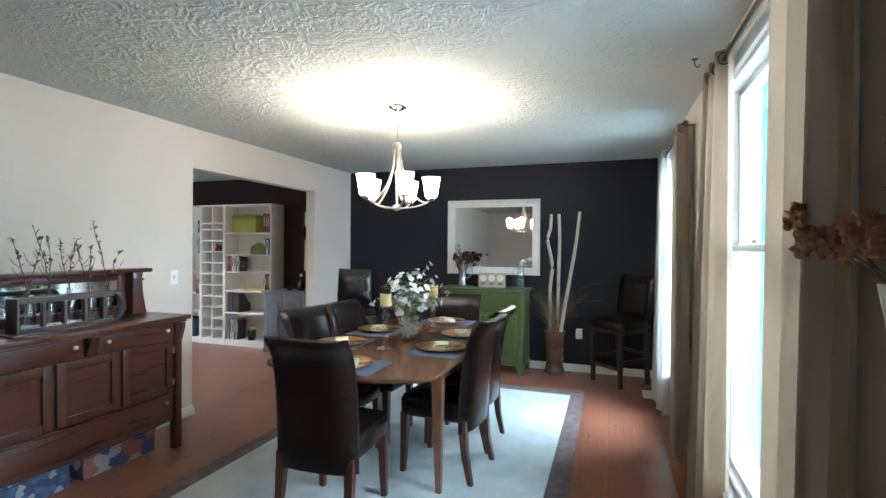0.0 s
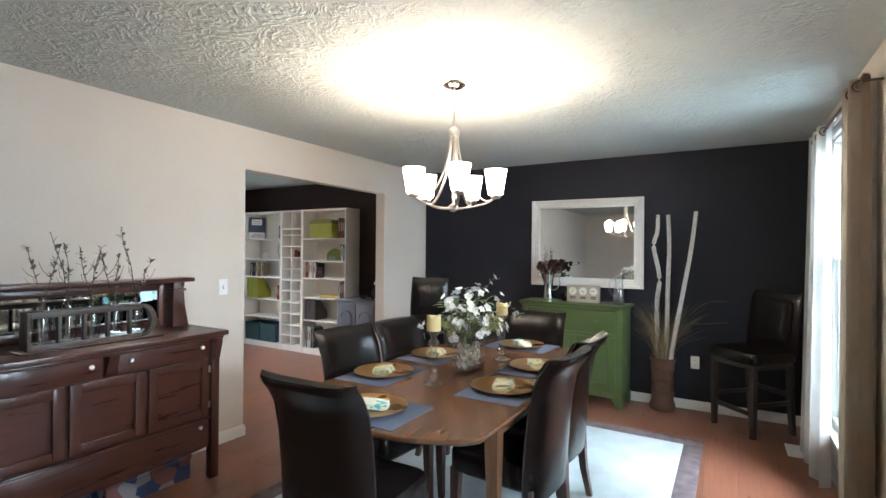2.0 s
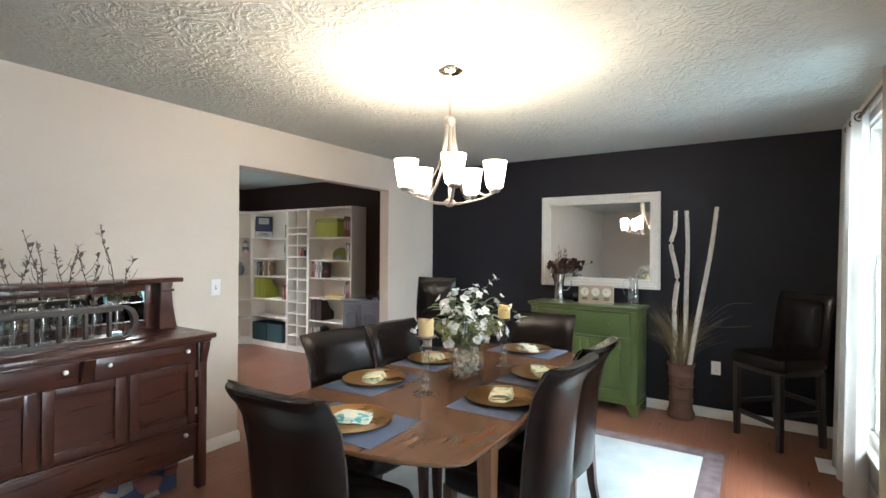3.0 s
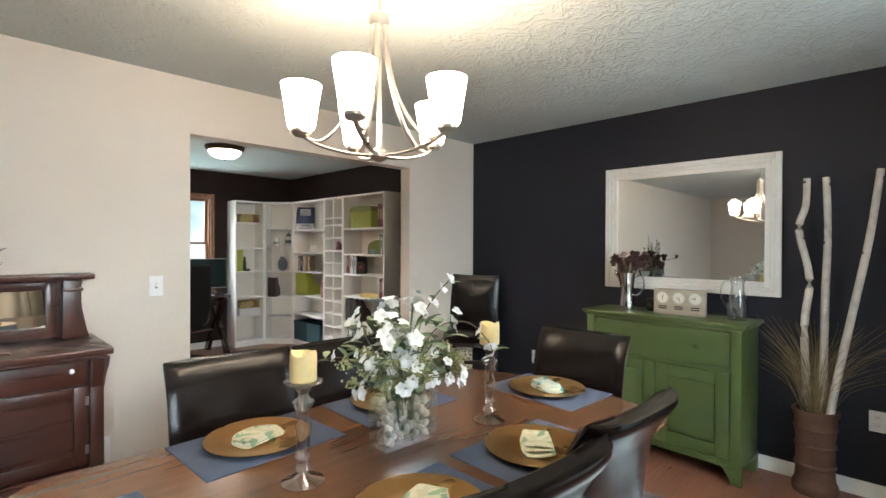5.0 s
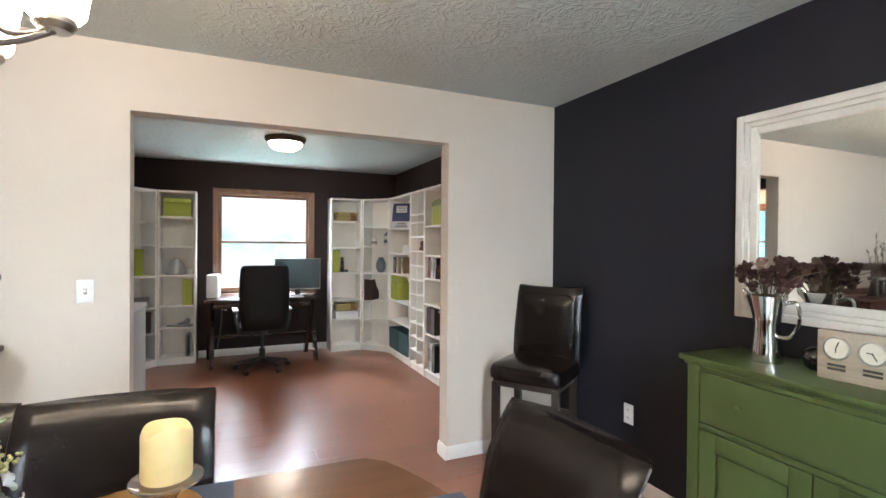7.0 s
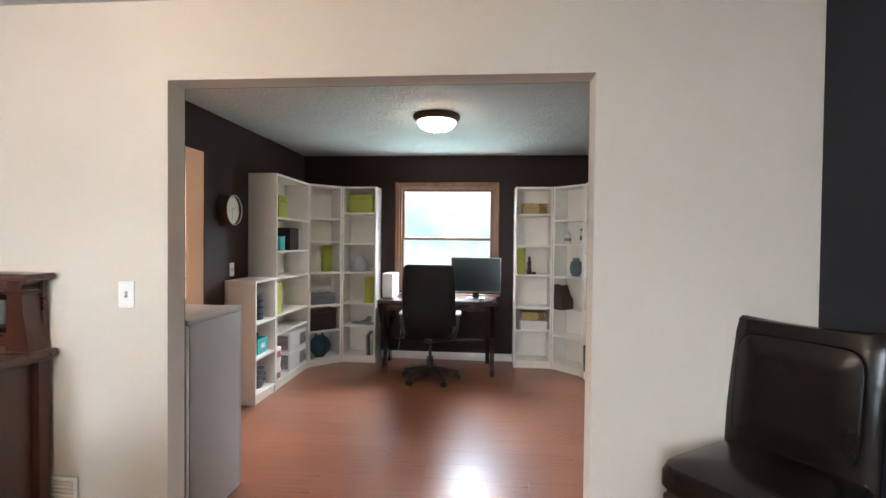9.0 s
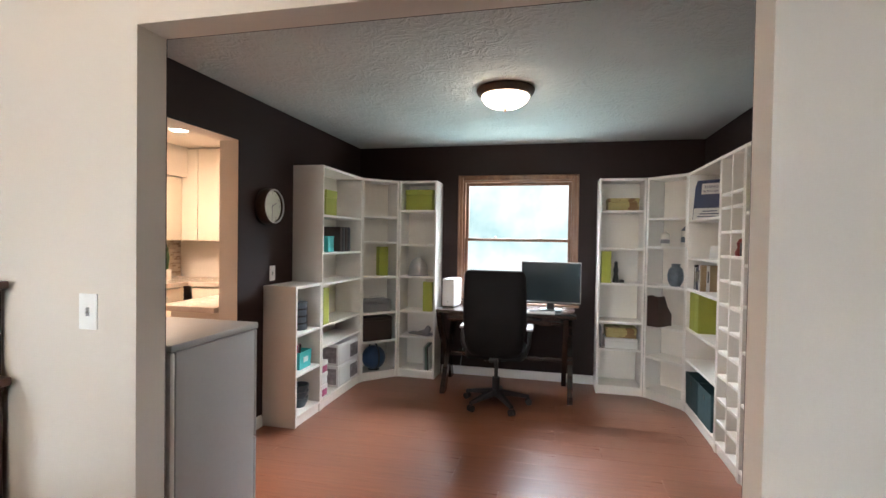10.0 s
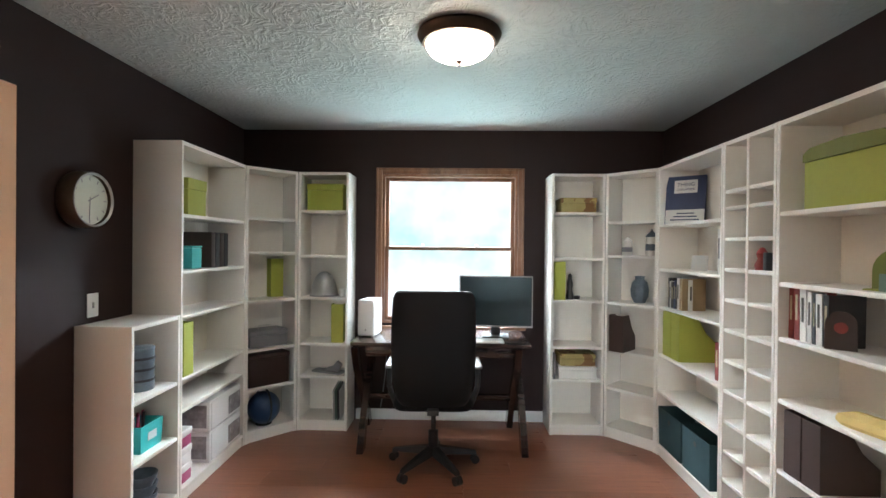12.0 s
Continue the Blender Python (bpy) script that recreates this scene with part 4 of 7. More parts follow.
# ---- green cabinet and what stands on it ----
def green_cabinet(m):
    """Front at y = 0 facing -y, x from 0 to 1.04."""
    t = thing("green_cabinet", m, "glossy green painted cabinet with one drawer and two doors", "cabinet")
    W, D = 0.99, 0.335
    part("top", boxed(-0.03, W + 0.03, -0.035, D + 0.005, 0.942, 0.965, 0.006), GREEN, t)
    part("top_moulding", boxed(-0.015, W + 0.015, -0.018, D, 0.925, 0.941, 0.006), GREEN, t)
    part("body", boxed(0, W, 0.0, D, 0.10, 0.924, 0.003), GREEN, t)
    for x0, x1 in ((-0.004, 0.07), (W - 0.07, W + 0.004)):
        s = 1 if x0 < 0.1 else -1
        xo = x0 if s > 0 else x1
        part("foot", prismed([(xo, 0.0), (xo + s * 0.055, 0.0), (xo + s * 0.07, 0.05), (xo + s * 0.11, 0.098), (xo, 0.098)], -0.006, 0.03, 0.003, "y"), GREEN, t)
        part("foot", boxed(min(xo, xo + s * 0.05), max(xo, xo + s * 0.05), D - 0.05, D, 0, 0.099, 0.003), GREEN, t)
    part("plinth_moulding", boxed(-0.008, W + 0.008, -0.012, D, 0.0985, 0.125, 0.005), GREEN, t)
    for x0, x1 in ((0.0, 0.056), (W - 0.056, W)):
        part("stile", boxed(x0, x1, -0.012, -0.0005, 0.126, 0.924, 0.002), GREEN, t)
    for z0, z1 in ((0.906, 0.924), (0.668, 0.690), (0.126, 0.142)):
        part("rail", boxed(0.0565, W - 0.0565, -0.0115, -0.0005, z0, z1, 0.002), GREEN, t)
    d = part("drawer", boxed(0.061, W - 0.061, -0.013, -0.0005, 0.695, 0.901, 0.003), GREEN, t)
    for x in (0.24, W - 0.24):
        part("knob", turned([(0.006, 0), (0.006, 0.01), (0.014, 0.016), (0.015, 0.023), (0.008, 0.029), (0.001, 0.030)], 14), GREEN, d).matrix_basis = pose(x, -0.013, 0.805, 90, 0, 0)
    for x0, x1 in ((0.061, W / 2 - 0.0025), (W / 2 + 0.0025, W - 0.061)):
        bm = bmesh.new()
        w = 0.075
        for b in ((x0, x0 + w, 0.147, 0.663), (x1 - w, x1, 0.147, 0.663), (x0 + w, x1 - w, 0.588, 0.662), (x0 + w, x1 - w, 0.148, 0.222)):
            box(bm, b[0], b[1], -0.015, -0.0005, b[2], b[3], 0.003)
        door = part("door", bm, GREEN, t)
        part("panel", boxed(x0 + w + 0.006, x1 - w - 0.006, -0.007, -0.0005, 0.228, 0.582, 0.003), GREEN, door)
        xk = x1 - 0.03 if x0 < 0.3 else x0 + 0.03
        part("knob", turned([(0.006, 0), (0.006, 0.01), (0.013, 0.016), (0.014, 0.023), (0.007, 0.029), (0.001, 0.030)], 14), GREEN, door).matrix_basis = pose(xk, -0.015, 0.43, 90, 0, 0)
    return t


green_cabinet(pose(-1.885, 5.372, 0, 0, 0, -2.5) @ Matrix.Diagonal((1, 1, 0.985, 1)))
TOPZ = 0.951

jug = thing("metal_jug", pose(-1.665, 5.53, TOPZ), "polished metal jug holding dried roses on the green cabinet", "jug")
part("body", turned([(0.001, 0.0), (0.055, 0.0), (0.057, 0.01), (0.048, 0.09), (0.044, 0.15), (0.055, 0.20), (0.072, 0.262), (0.069, 0.262), (0.05, 0.20), (0.04, 0.15), (0.043, 0.09), (0.05, 0.015), (0.001, 0.012)], 28), CHROME, jug)
part("spout", prismed([(-0.068, 0.262), (-0.095, 0.285), (-0.09, 0.25), (-0.055, 0.215)], -0.012, 0.012, 0.003, "y"), CHROME, jug)
part("handle", tubed(curve_points([(0.062, 0, 0.235), (0.11, 0, 0.24), (0.118, 0, 0.17), (0.085, 0, 0.11), (0.046, 0, 0.105)], 6), 0.007, 8), CHROME, jug)
ROSE = material("dried_rose_petal", (0.060, 0.022, 0.017), 0.85, vary=0.4, scale=40)
ROSE_PALE = material("dried_pale_rose", (0.26, 0.17, 0.13), 0.85, vary=0.3, scale=40)
STEM = material("dry_stem", (0.10, 0.075, 0.04), 0.8, vary=0.3, scale=30)


def crumpled_flower(bm, c, r, rng, petals=9):
    """A dried bloom: cupped petals round a bud."""
    ball(bm, c, r * 0.45, 7, 5)
    for k in range(petals):
        a = 2 * math.pi * k / petals + rng.uniform(-0.3, 0.3)
        tilt = rng.uniform(0.2, 1.1)
        d = Vector((math.cos(a) * math.sin(tilt), math.sin(a) * math.sin(tilt), math.cos(tilt)))
        s = Vector((-math.sin(a), math.cos(a), 0))
        p = Vector(c)
        w = r * rng.uniform(0.35, 0.55)
        q = [p + s * w * 0.4, p + d * r * 0.6 + s * w, p + d * r * rng.uniform(0.9, 1.2) + s * w * 0.5, p + d * r * rng.uniform(0.9, 1.2) - s * w * 0.5, p + d * r * 0.6 - s * w, p - s * w * 0.4]
        bm.faces.new([bm.verts.new(v) for v in q])


rng = random.Random(8)
for k in range(28):
    a, lean = rng.uniform(0, 6.28), rng.uniform(0.01, 0.125)
    top = Vector((lean * math.cos(a) * 1.15, lean * math.sin(a) * 0.75, rng.uniform(0.32, 0.43) - 0.4 * lean))
    st = part("flower_stem", tubed([(top.x * 0.2, top.y * 0.2, 0.10), (top.x * 0.5, top.y * 0.5, 0.26), top], 0.002, 5), STEM, jug)
    bm = bmesh.new()
    crumpled_flower(bm, top, rng.uniform(0.028, 0.040), rng, 12)
    part("bloom", bm, ROSE_PALE if k % 5 == 0 else ROSE, st, "dried rose bloom")
rng = random.Random(81)
st = part("flower_stem", tubed(curve_points([(0.02, 0.0, 0.16), (0.09, -0.02, 0.32), (0.20, -0.03, 0.365)], 4), 0.0018, 5), STEM, jug)
bm = bmesh.new()
crumpled_flower(bm, (0.205, -0.03, 0.37), 0.02, rng)
part("bloom", bm, ROSE, st)
SMOKE = material("dark_glass", (0.02, 0.02, 0.022), 0.06, vary=0.1, coat=0.5)
orb = solid("glass_orb", turned([(0.001, 0), (0.02, 0.001), (0.036, 0.015), (0.044, 0.043), (0.036, 0.071), (0.018, 0.085), (0.001, 0.087)], 22), SMOKE, pose(-1.505, 5.56, TOPZ), "small dark glass ball on the green cabinet", "ornament")

PALEWOOD = wood("pale_limed_wood", (0.36, 0.29, 0.215), (0.47, 0.39, 0.30), 0.6, axis=0)
DIAL = material("cream_dial", (0.70, 0.66, 0.56), 0.5, vary=0.04)
INK = material("dark_ink", (0.03, 0.025, 0.02), 0.6)
tri_clock = thing("triple_clock", pose(-1.295, 5.475, TOPZ, 0, 0, 3), "pale wooden desk clock with three round dials", "clock")
part("case", boxed(-0.158, 0.158, 0.0, 0.045, 0.0, 0.168, 0.004), PALEWOOD, tri_clock)
for i, x in enumerate((-0.1, 0.0, 0.1)):
    rim = part("dial_rim", turned([(0.037, 0), (0.041, 0.002), (0.041, 0.006), (0.037, 0.008), (0.034, 0.004)], 24, cap=False), NICKEL, tri_clock)
    rim.matrix_basis = pose(x, 0.0, 0.11, 90, 0, 0)
    part("dial", turned([(0.001, 0.0005), (0.0345, 0.0005), (0.0345, 0.0035), (0.001, 0.0035)], 24), DIAL, tri_clock).matrix_basis = pose(x, 0.0, 0.11, 90, 0, 0)
    for ang, ln in ((20 + 130 * i, 0.024), (180 + 95 * i, 0.016)):
        h = part("clock_hand", boxed(-0.0015, 0.0015, -0.0065, -0.005, -0.003, ln), INK, tri_clock)
        h.matrix_basis = pose(x, 0, 0.11, 0, ang, 0)
    for k in range(2):
        part("name_bar", boxed(x - 0.026, x + 0.026, -0.0025, 0.001, 0.034 + 0.014 * k, 0.042 + 0.014 * k), INK, tri_clock)
pitcher = thing("glass_pitcher", pose(-0.965, 5.52, TOPZ), "clear glass pitcher on the green cabinet", "pitcher")
part("body", turned([(0.001, 0.0), (0.05, 0.0), (0.056, 0.02), (0.060, 0.08), (0.045, 0.15), (0.034, 0.20), (0.046, 0.27), (0.043, 0.27), (0.031, 0.20), (0.041, 0.15), (0.056, 0.08), (0.052, 0.022), (0.001, 0.01)], 26), GLASS, pitcher)
part("handle", tubed(curve_points([(-0.038, 0, 0.24), (-0.085, 0, 0.22), (-0.09, 0, 0.13), (-0.055, 0, 0.07)], 6), 0.006, 8), GLASS, pitcher)

# ---- framed mirror ----
FRAME_W = material("chalky_white_frame", (0.68, 0.65, 0.60), 0.55, vary=0.06, scale=8, bump=0.1)
mir = thing("wall_mirror", pose(-1.341, YN, 1.541), "large wall mirror in a stepped white frame above the cabinet", "mirror")
for k, (o, w, d0, d1) in enumerate(((0.0, 0.034, 0.004, 0.034), (0.034, 0.022, 0.004, 0.026), (0.056, 0.034, 0.004, 0.020))):
    X, Z = 0.569 - o, 0.451 - o
    bm = bmesh.new()
    for b in ((-X, -X + w, -Z, Z), (X - w, X, -Z, Z), (-X + w, X - w, Z - w, Z - 0.0005), (-X + w, X - w, -Z + 0.0005, -Z + w)):
        box(bm, b[0], b[1], -d1, -d0, b[2], b[3], 0.004)
    part("frame_step", bm, FRAME_W, mir)
part("mirror_glass", boxed(-0.48, 0.48, -0.009, -0.003, -0.362, 0.362), MIRROR, mir)

# ---- birch branches in a pot ----
TERRA = material("aged_brown_pottery", (0.085, 0.040, 0.022), 0.75, vary=0.35, scale=9, bump=0.5, bump_scale=60)
BIRCH = material("birch_bark", (0.50, 0.45, 0.39), 0.8, vary=0.2, scale=16, bump=0.25, bump_scale=45)
KNOT = material("birch_knot", (0.06, 0.045, 0.035), 0.9)
GRASSY = material("dry_grass", (0.20, 0.145, 0.075), 0.85, vary=0.3, scale=30)
pot = thing("branch_pot", pose(-0.585, 5.59, 0), "brown pottery urn holding birch branches and dry grass", "pot")
part("urn", turned([(0.001, 0), (0.105, 0.0), (0.112, 0.02), (0.108, 0.05), (0.098, 0.07), (0.094, 0.10), (0.093, 0.15), (0.101, 0.157), (0.101, 0.167), (0.093, 0.174), (0.092, 0.26), (0.100, 0.267), (0.100, 0.277), (0.092, 0.284), (0.092, 0.30), (0.099, 0.36), (0.106, 0.372), (0.100, 0.385), (0.101, 0.43), (0.113, 0.455), (0.113, 0.475), (0.095, 0.475), (0.085, 0.44), (0.085, 0.05), (0.001, 0.04)], 30), TERRA, pot)
for base, pts in (((-0.05, 0.0), ((-0.05, 0, 0.06), (-0.045, 0, 0.55), (-0.055, 0, 0.95), (-0.035, 0.01, 1.22), (-0.085, 0.0, 1.5), (-0.055, 0.0, 1.64), (-0.05, 0.0, 1.80))), ((0, 0), ((0.02, 0.03, 0.06), (0.03, 0.03, 0.6), (0.035, 0.03, 1.1), (0.045, 0.025, 1.5), (0.035, 0.02, 1.80))), ((0, 0), ((0.03, -0.03, 0.06), (0.08, -0.03, 0.55), (0.16, -0.02, 1.05), (0.225, -0.02, 1.45), (0.268, -0.02, 1.82)))):
    pp = curve_points(pts, 5)
    br = part("branch", tubed(pp, [0.022 - 0.005 * q / len(pp) for q in range(len(pp))], 10), BIRCH, pot, "pale birch branch")
    for q in range(4, len(pp), 5):
        bm = bmesh.new()
        c = pp[q]
        turn = 1.7 * q - 1.2
        rad = 0.0205 - 0.005 * q / len(pp)
        ball(bm, c + Vector((rad * math.cos(turn), rad * math.sin(turn), 0)), 0.007, 8, 6, 1.25)
        part("knot", bm, KNOT, br)
bm = bmesh.new()
rng = random.Random(12)
for k in range(210):
    a, ln = rng.uniform(0, 6.28), rng.uniform(0.25, 0.55)
    sp = rng.uniform(0.05, 0.34)
    x0, y0 = 0.06 * math.cos(a) * rng.random(), 0.06 * math.sin(a) * rng.random()
    ex, ey = x0 + sp * math.cos(a), min(0.13, y0 + sp * 0.5 * math.sin(a))
    tube(bm, curve_points([(x0, y0, 0.40), (x0 + (ex - x0) * 0.3, y0 + (ey - y0) * 0.3, 0.44 + ln * 0.6), (ex, ey, 0.44 + ln)], 3), [0.0016, 0.0016, 0.0014, 0.0013, 0.0011, 0.0009, 0.0006], 3)
for s, zz in ((1, 1.0), (1, 0.82), (-1, 0.95)):
    tube(bm, curve_points([(0.02 * s, -0.02, 0.42), (0.15 * s, -0.05, 0.78), (0.34 * s, -0.06, zz), (0.52 * s, -0.08, zz + 0.03)], 4), 0.0013, 3)
tagged(part("dry_grass", bm, GRASSY, pot), kind="stuff")


# ---- curtains ----
def curtain(y0t, y1t, y0b, y1b, x, amp, waves, mat, label, z1=2.265, x_top=0.455, seed=0):
    t = thing("curtain", pose(x, (y0t + y1t) / 2, 0), label, "curtain", "curtains at the dining windows")
    oy = (y0t + y1t) / 2
    n, rows = waves * 12, 16
    bm = bmesh.new()
    rg = random.Random(seed)
    ph = [rg.uniform(-0.4, 0.4) for _ in range(waves + 2)]
    grid = []
    for r in range(rows + 1):
        f = r / rows
        z = z1 - (z1 - 0.015) * f
        row = []
        for i in range(n + 1):
            u = i / n
            y = (y0t + (y1t - y0t) * u) * (1 - f) + (y0b + (y1b - y0b) * u) * f - oy
            w = math.sin(2 * math.pi * waves * u + ph[int(u * waves)] * f * 1.5)
            w = math.copysign(abs(w) ** 0.75, w)
            row.append(bm.verts.new(((x_top - x) * (1 - f) + amp * (0.75 + 0.35 * f) * w, y + 0.012 * f * math.sin(5 * u + seed), z)))
        grid.append(row)
    for a, b in zip(grid, grid[1:]):
        for i in range(n):
            bm.faces.new((a[i], a[i + 1], b[i + 1], b[i]))
    bmesh.ops.solidify(bm, geom=bm.faces, thickness=0.003)
    part("cloth", bm, mat, t)
    for k in range(waves):
        y = y0t + (y1t - y0t) * (k + 0.5) / waves - oy
        gr = turned([(0.022, -0.004), (0.028, -0.004), (0.028, 0.004), (0.022, 0.004), (0.022, -0.004)], 16, cap=False)
        part("grommet", gr, BRONZE, t).matrix_basis = pose(x_top - x, y, 2.225, 90, 0, 0)
    return t


curtain(1.20, 1.64, 1.20, 1.62, 0.435, 0.036, 3, CURTAIN, "beige linen curtain drawn beside the near window", seed=1)
curtain(2.26, 2.66, 2.36, 3.02, 0.455, 0.040, 3, CURTAIN, "beige linen curtain gathered beside the bright window", seed=2)
curtain(3.52, 3.80, 3.48, 3.74, 0.455, 0.045, 2, CURTAIN, "beige linen curtain hanging between the two windows", seed=3)
curtain(4.46, 4.98, 4.42, 5.10, 0.440, 0.045, 3, CURTAIN_DAYLIT, "linen curtain coloured pale for the daylight in it, beside the navy wall", seed=4)
for y0, y1 in ((1.08, 2.72), (3.48, 5.04)):
    rod = thing("curtain_rod", pose(0.455, (y0 + y1) / 2, 2.225), "dark bronze curtain rod with round finials", "curtain rod", "curtain rods")
    h = (y1 - y0) / 2
    part("rod", tubed([(0, -h, 0), (0, 0, 0), (0, h, 0)], 0.010, 10), BRONZE, rod)
    for s in (-1, 1):
        part("finial", ball(bmesh.new(), (0, s * (h + 0.012), 0), 0.019, 12, 8), BRONZE, rod)
        part("bracket", tubed([(0, s * (h - 0.03), 0), (XE - 0.455 - 0.004, s * (h - 0.03), 0)], 0.006, 8), BRONZE, rod)
hook = thing("ceiling_hook", pose(0.41, 2.79, H), "small dark metal plant hook screwed into the ceiling", "hook")
part("plate", turned([(0.001, 0), (0.016, -0.001), (0.014, -0.006), (0.001, -0.008)], 14), BRONZE, hook)
part("hook", tubed(curve_points([(0, 0, -0.006), (0, 0, -0.03), (0.014, 0, -0.045), (0.026, 0, -0.03)], 4), 0.003, 6), BRONZE, hook)

# dried flowers in a wall pocket beside the near window
FAN = material("dry_hydrangea", (0.36, 0.20, 0.115), 0.9, vary=0.35, scale=25)
CHINA_W = material("white_wall_pocket", (0.66, 0.64, 0.60), 0.5, vary=0.05)
wallp = thing("wall_vase", pose(XE - 0.07, 0.93, 1.30), "grey wall vase with brown dried flowers", "vase")
part("holder", turned([(0.001, -0.06), (0.03, -0.055), (0.05, -0.01), (0.062, 0.06), (0.058, 0.06), (0.046, -0.005), (0.001, -0.045)], 18), CHINA_W, wallp)
rng = random.Random(5)
for k in range(9):
    top = Vector((rng.uniform(-0.04, 0.03), rng.uniform(-0.06, 0.06), rng.uniform(0.12, 0.36)))
    if k < 4:
        top = Vector((rng.uniform(-0.06, -0.02), 0.17 + 0.075 * k, 0.10 + 0.012 * k + rng.uniform(0, 0.05)))
    st = part("flower_stem", tubed([(0, 0, -0.02), (top.x * 0.5, top.y * 0.4, top.z * 0.6), top], 0.003, 5), STEM, wallp)
    bm = bmesh.new()
    for j in range(12):
        crumpled_flower(bm, top + Vector((rng.uniform(-.035, .035), rng.uniform(-.04, .04), rng.uniform(-.03, .03))), rng.uniform(0.018, 0.03), rng, 6)
    part("bloom", bm, FAN, st, "brown dried bloom")


# ---- wall plates and vents ----
def wall_plate(name, m, kind, label):
    """Stands on the plane y = 0 and faces -y."""
    t = thing(name, m, label, "wall plate" if kind != "switch" else "light switch")
    part("plate", boxed(-0.036, 0.036, -0.006, 0, -0.058, 0.058, 0.003), WHITE_PLASTIC, t)
    if kind == "switch":
        part("toggle", boxed(-0.005, 0.005, -0.016, -0.0055, -0.004, 0.012, 0.002), WHITE_PLASTIC, t)
        part("toggle_slot", boxed(-0.007, 0.007, -0.0065, -0.004, -0.014, 0.014), GREY_TIN, t)
    else:
        for z in (-0.022, 0.022):
            s = part("socket", boxed(-0.017, 0.017, -0.008, -0.005, z - 0.014, z + 0.014, 0.003), WHITE_PLASTIC, t)
            for x in (-0.006, 0.006):
                part("slot", boxed(x - 0.0012, x + 0.0012, -0.0085, -0.007, z - 0.004, z + 0.006), INK, s)
    return t


wall_plate("light_switch", pose(XW, 2.942, 1.162, 0, 0, 90), "switch", "white toggle light switch on the cream wall")
wall_plate("power_outlet", pose(-0.326, YN, 0.435), "outlet", "white power outlet on the navy wall")
wall_plate("power_outlet", pose(-2.565, YN, 0.425), "outlet", "white power outlet behind the dining chair")
wall_plate("light_switch", pose(-5.347, YL, 1.135, 0, 0, 180), "switch", "white light switch below the wall clock")
grille = thing("wall_vent", pose(XW, 2.60, 0.235, 0, 0, 90), "white louvred vent low on the cream wall", "vent")
bm = bmesh.new()
for b in ((-0.12, -0.1, -0.065, 0.13), (0.1, 0.12, -0.065, 0.13), (-0.1, 0.1, 0.11, 0.129), (-0.1, 0.1, -0.064, -0.045)):
    box(bm, b[0], b[1], -0.01, 0.0, b[2], b[3], 0.002)
part("grille_frame", bm, TRIM, grille)
for k in range(9):
    part("slat", boxed(-0.1, 0.1, -0.008, -0.001, -0.042 + 0.0172 * k, -0.034 + 0.0172 * k, 0.001), TRIM, grille)
fv = thing("floor_vent", pose(0.36, 5.06, 0), "small white metal floor register by the curtain", "vent")
part("grille_frame", boxed(-0.05, 0.05, -0.13, 0.13, 0, 0.006, 0.002), TRIM, fv)
for k in range(8):
    part("slat", boxed(-0.04, 0.04, -0.112 + 0.03 * k, -0.1 + 0.03 * k, 0.0061, 0.009, 0.001), TRIM, fv)


# ---- laid table ----
TZ = 0.766
SLATE = material("slate_blue_placemat", (0.070, 0.090, 0.140), 0.9, vary=0.12, scale=6, bump=0.5, bump_scale=400)
GOLD = material("gold_charger", (0.50, 0.27, 0.095), 0.28, metal=0.85, vary=0.04, scale=4, bump=0.04, bump_scale=90, rough_vary=0.04)
NAPKIN = patterned("teal_floral_napkin", (0.62, 0.60, 0.48), (0.55, 0.60, 0.52), (0.10, 0.40, 0.42), 45)
NAPKIN_B = patterned("green_floral_napkin", (0.60, 0.58, 0.44), (0.52, 0.50, 0.34), (0.26, 0.38, 0.24), 45)
CHINA = material("cream_china", (0.70, 0.67, 0.60), 0.25, vary=0.04)


def placemat_mesh():
    bm = bmesh.new()
    rings = []
    for k, z in ((0.0, 0.0), (0.0, 0.0025), (0.003, 0.004)):
        rings.append([((0.225 - k) * sx, (0.16 - k) * sy, z) for sx, sy in ((-1, -1), (1, -1), (1, 1), (-1, 1))])
    return finish(loft(bm, rings), "placemat", SLATE)


MAT_MESH = placemat_mesh()
PLATE_MESH = finish(turned([(0.001, 0.0), (0.09, 0.0), (0.105, 0.003), (0.15, 0.013), (0.162, 0.016), (0.163, 0.018), (0.148, 0.0165), (0.103, 0.0075), (0.095, 0.006), (0.001, 0.0055)], 40), "charger_plate", GOLD)


def napkin_mesh(seed, mat):
    rg = random.Random(seed)
    bm = bmesh.new()
    for k in range(3):
        z = 0.006 + 0.009 * k
        w, d = 0.082 - 0.006 * k, 0.052 - 0.004 * k
        rings = []
        for kk, zz in ((0.006, 0), (0.0, 0.003), (0.0, 0.006), (0.006, 0.0088)):
            rings.append([((w - kk) * math.copysign(abs(math.cos(a)) ** 0.5, math.cos(a)) + 0.006 * k, (d - kk) * math.copysign(abs(math.sin(a)) ** 0.5, math.sin(a)), z + zz + 0.004 * math.sin(3 * a + seed + k)) for a in [2 * math.pi * i / 24 for i in range(24)]])
        loft(bm, rings)
    return finish(bm, "napkin", mat)


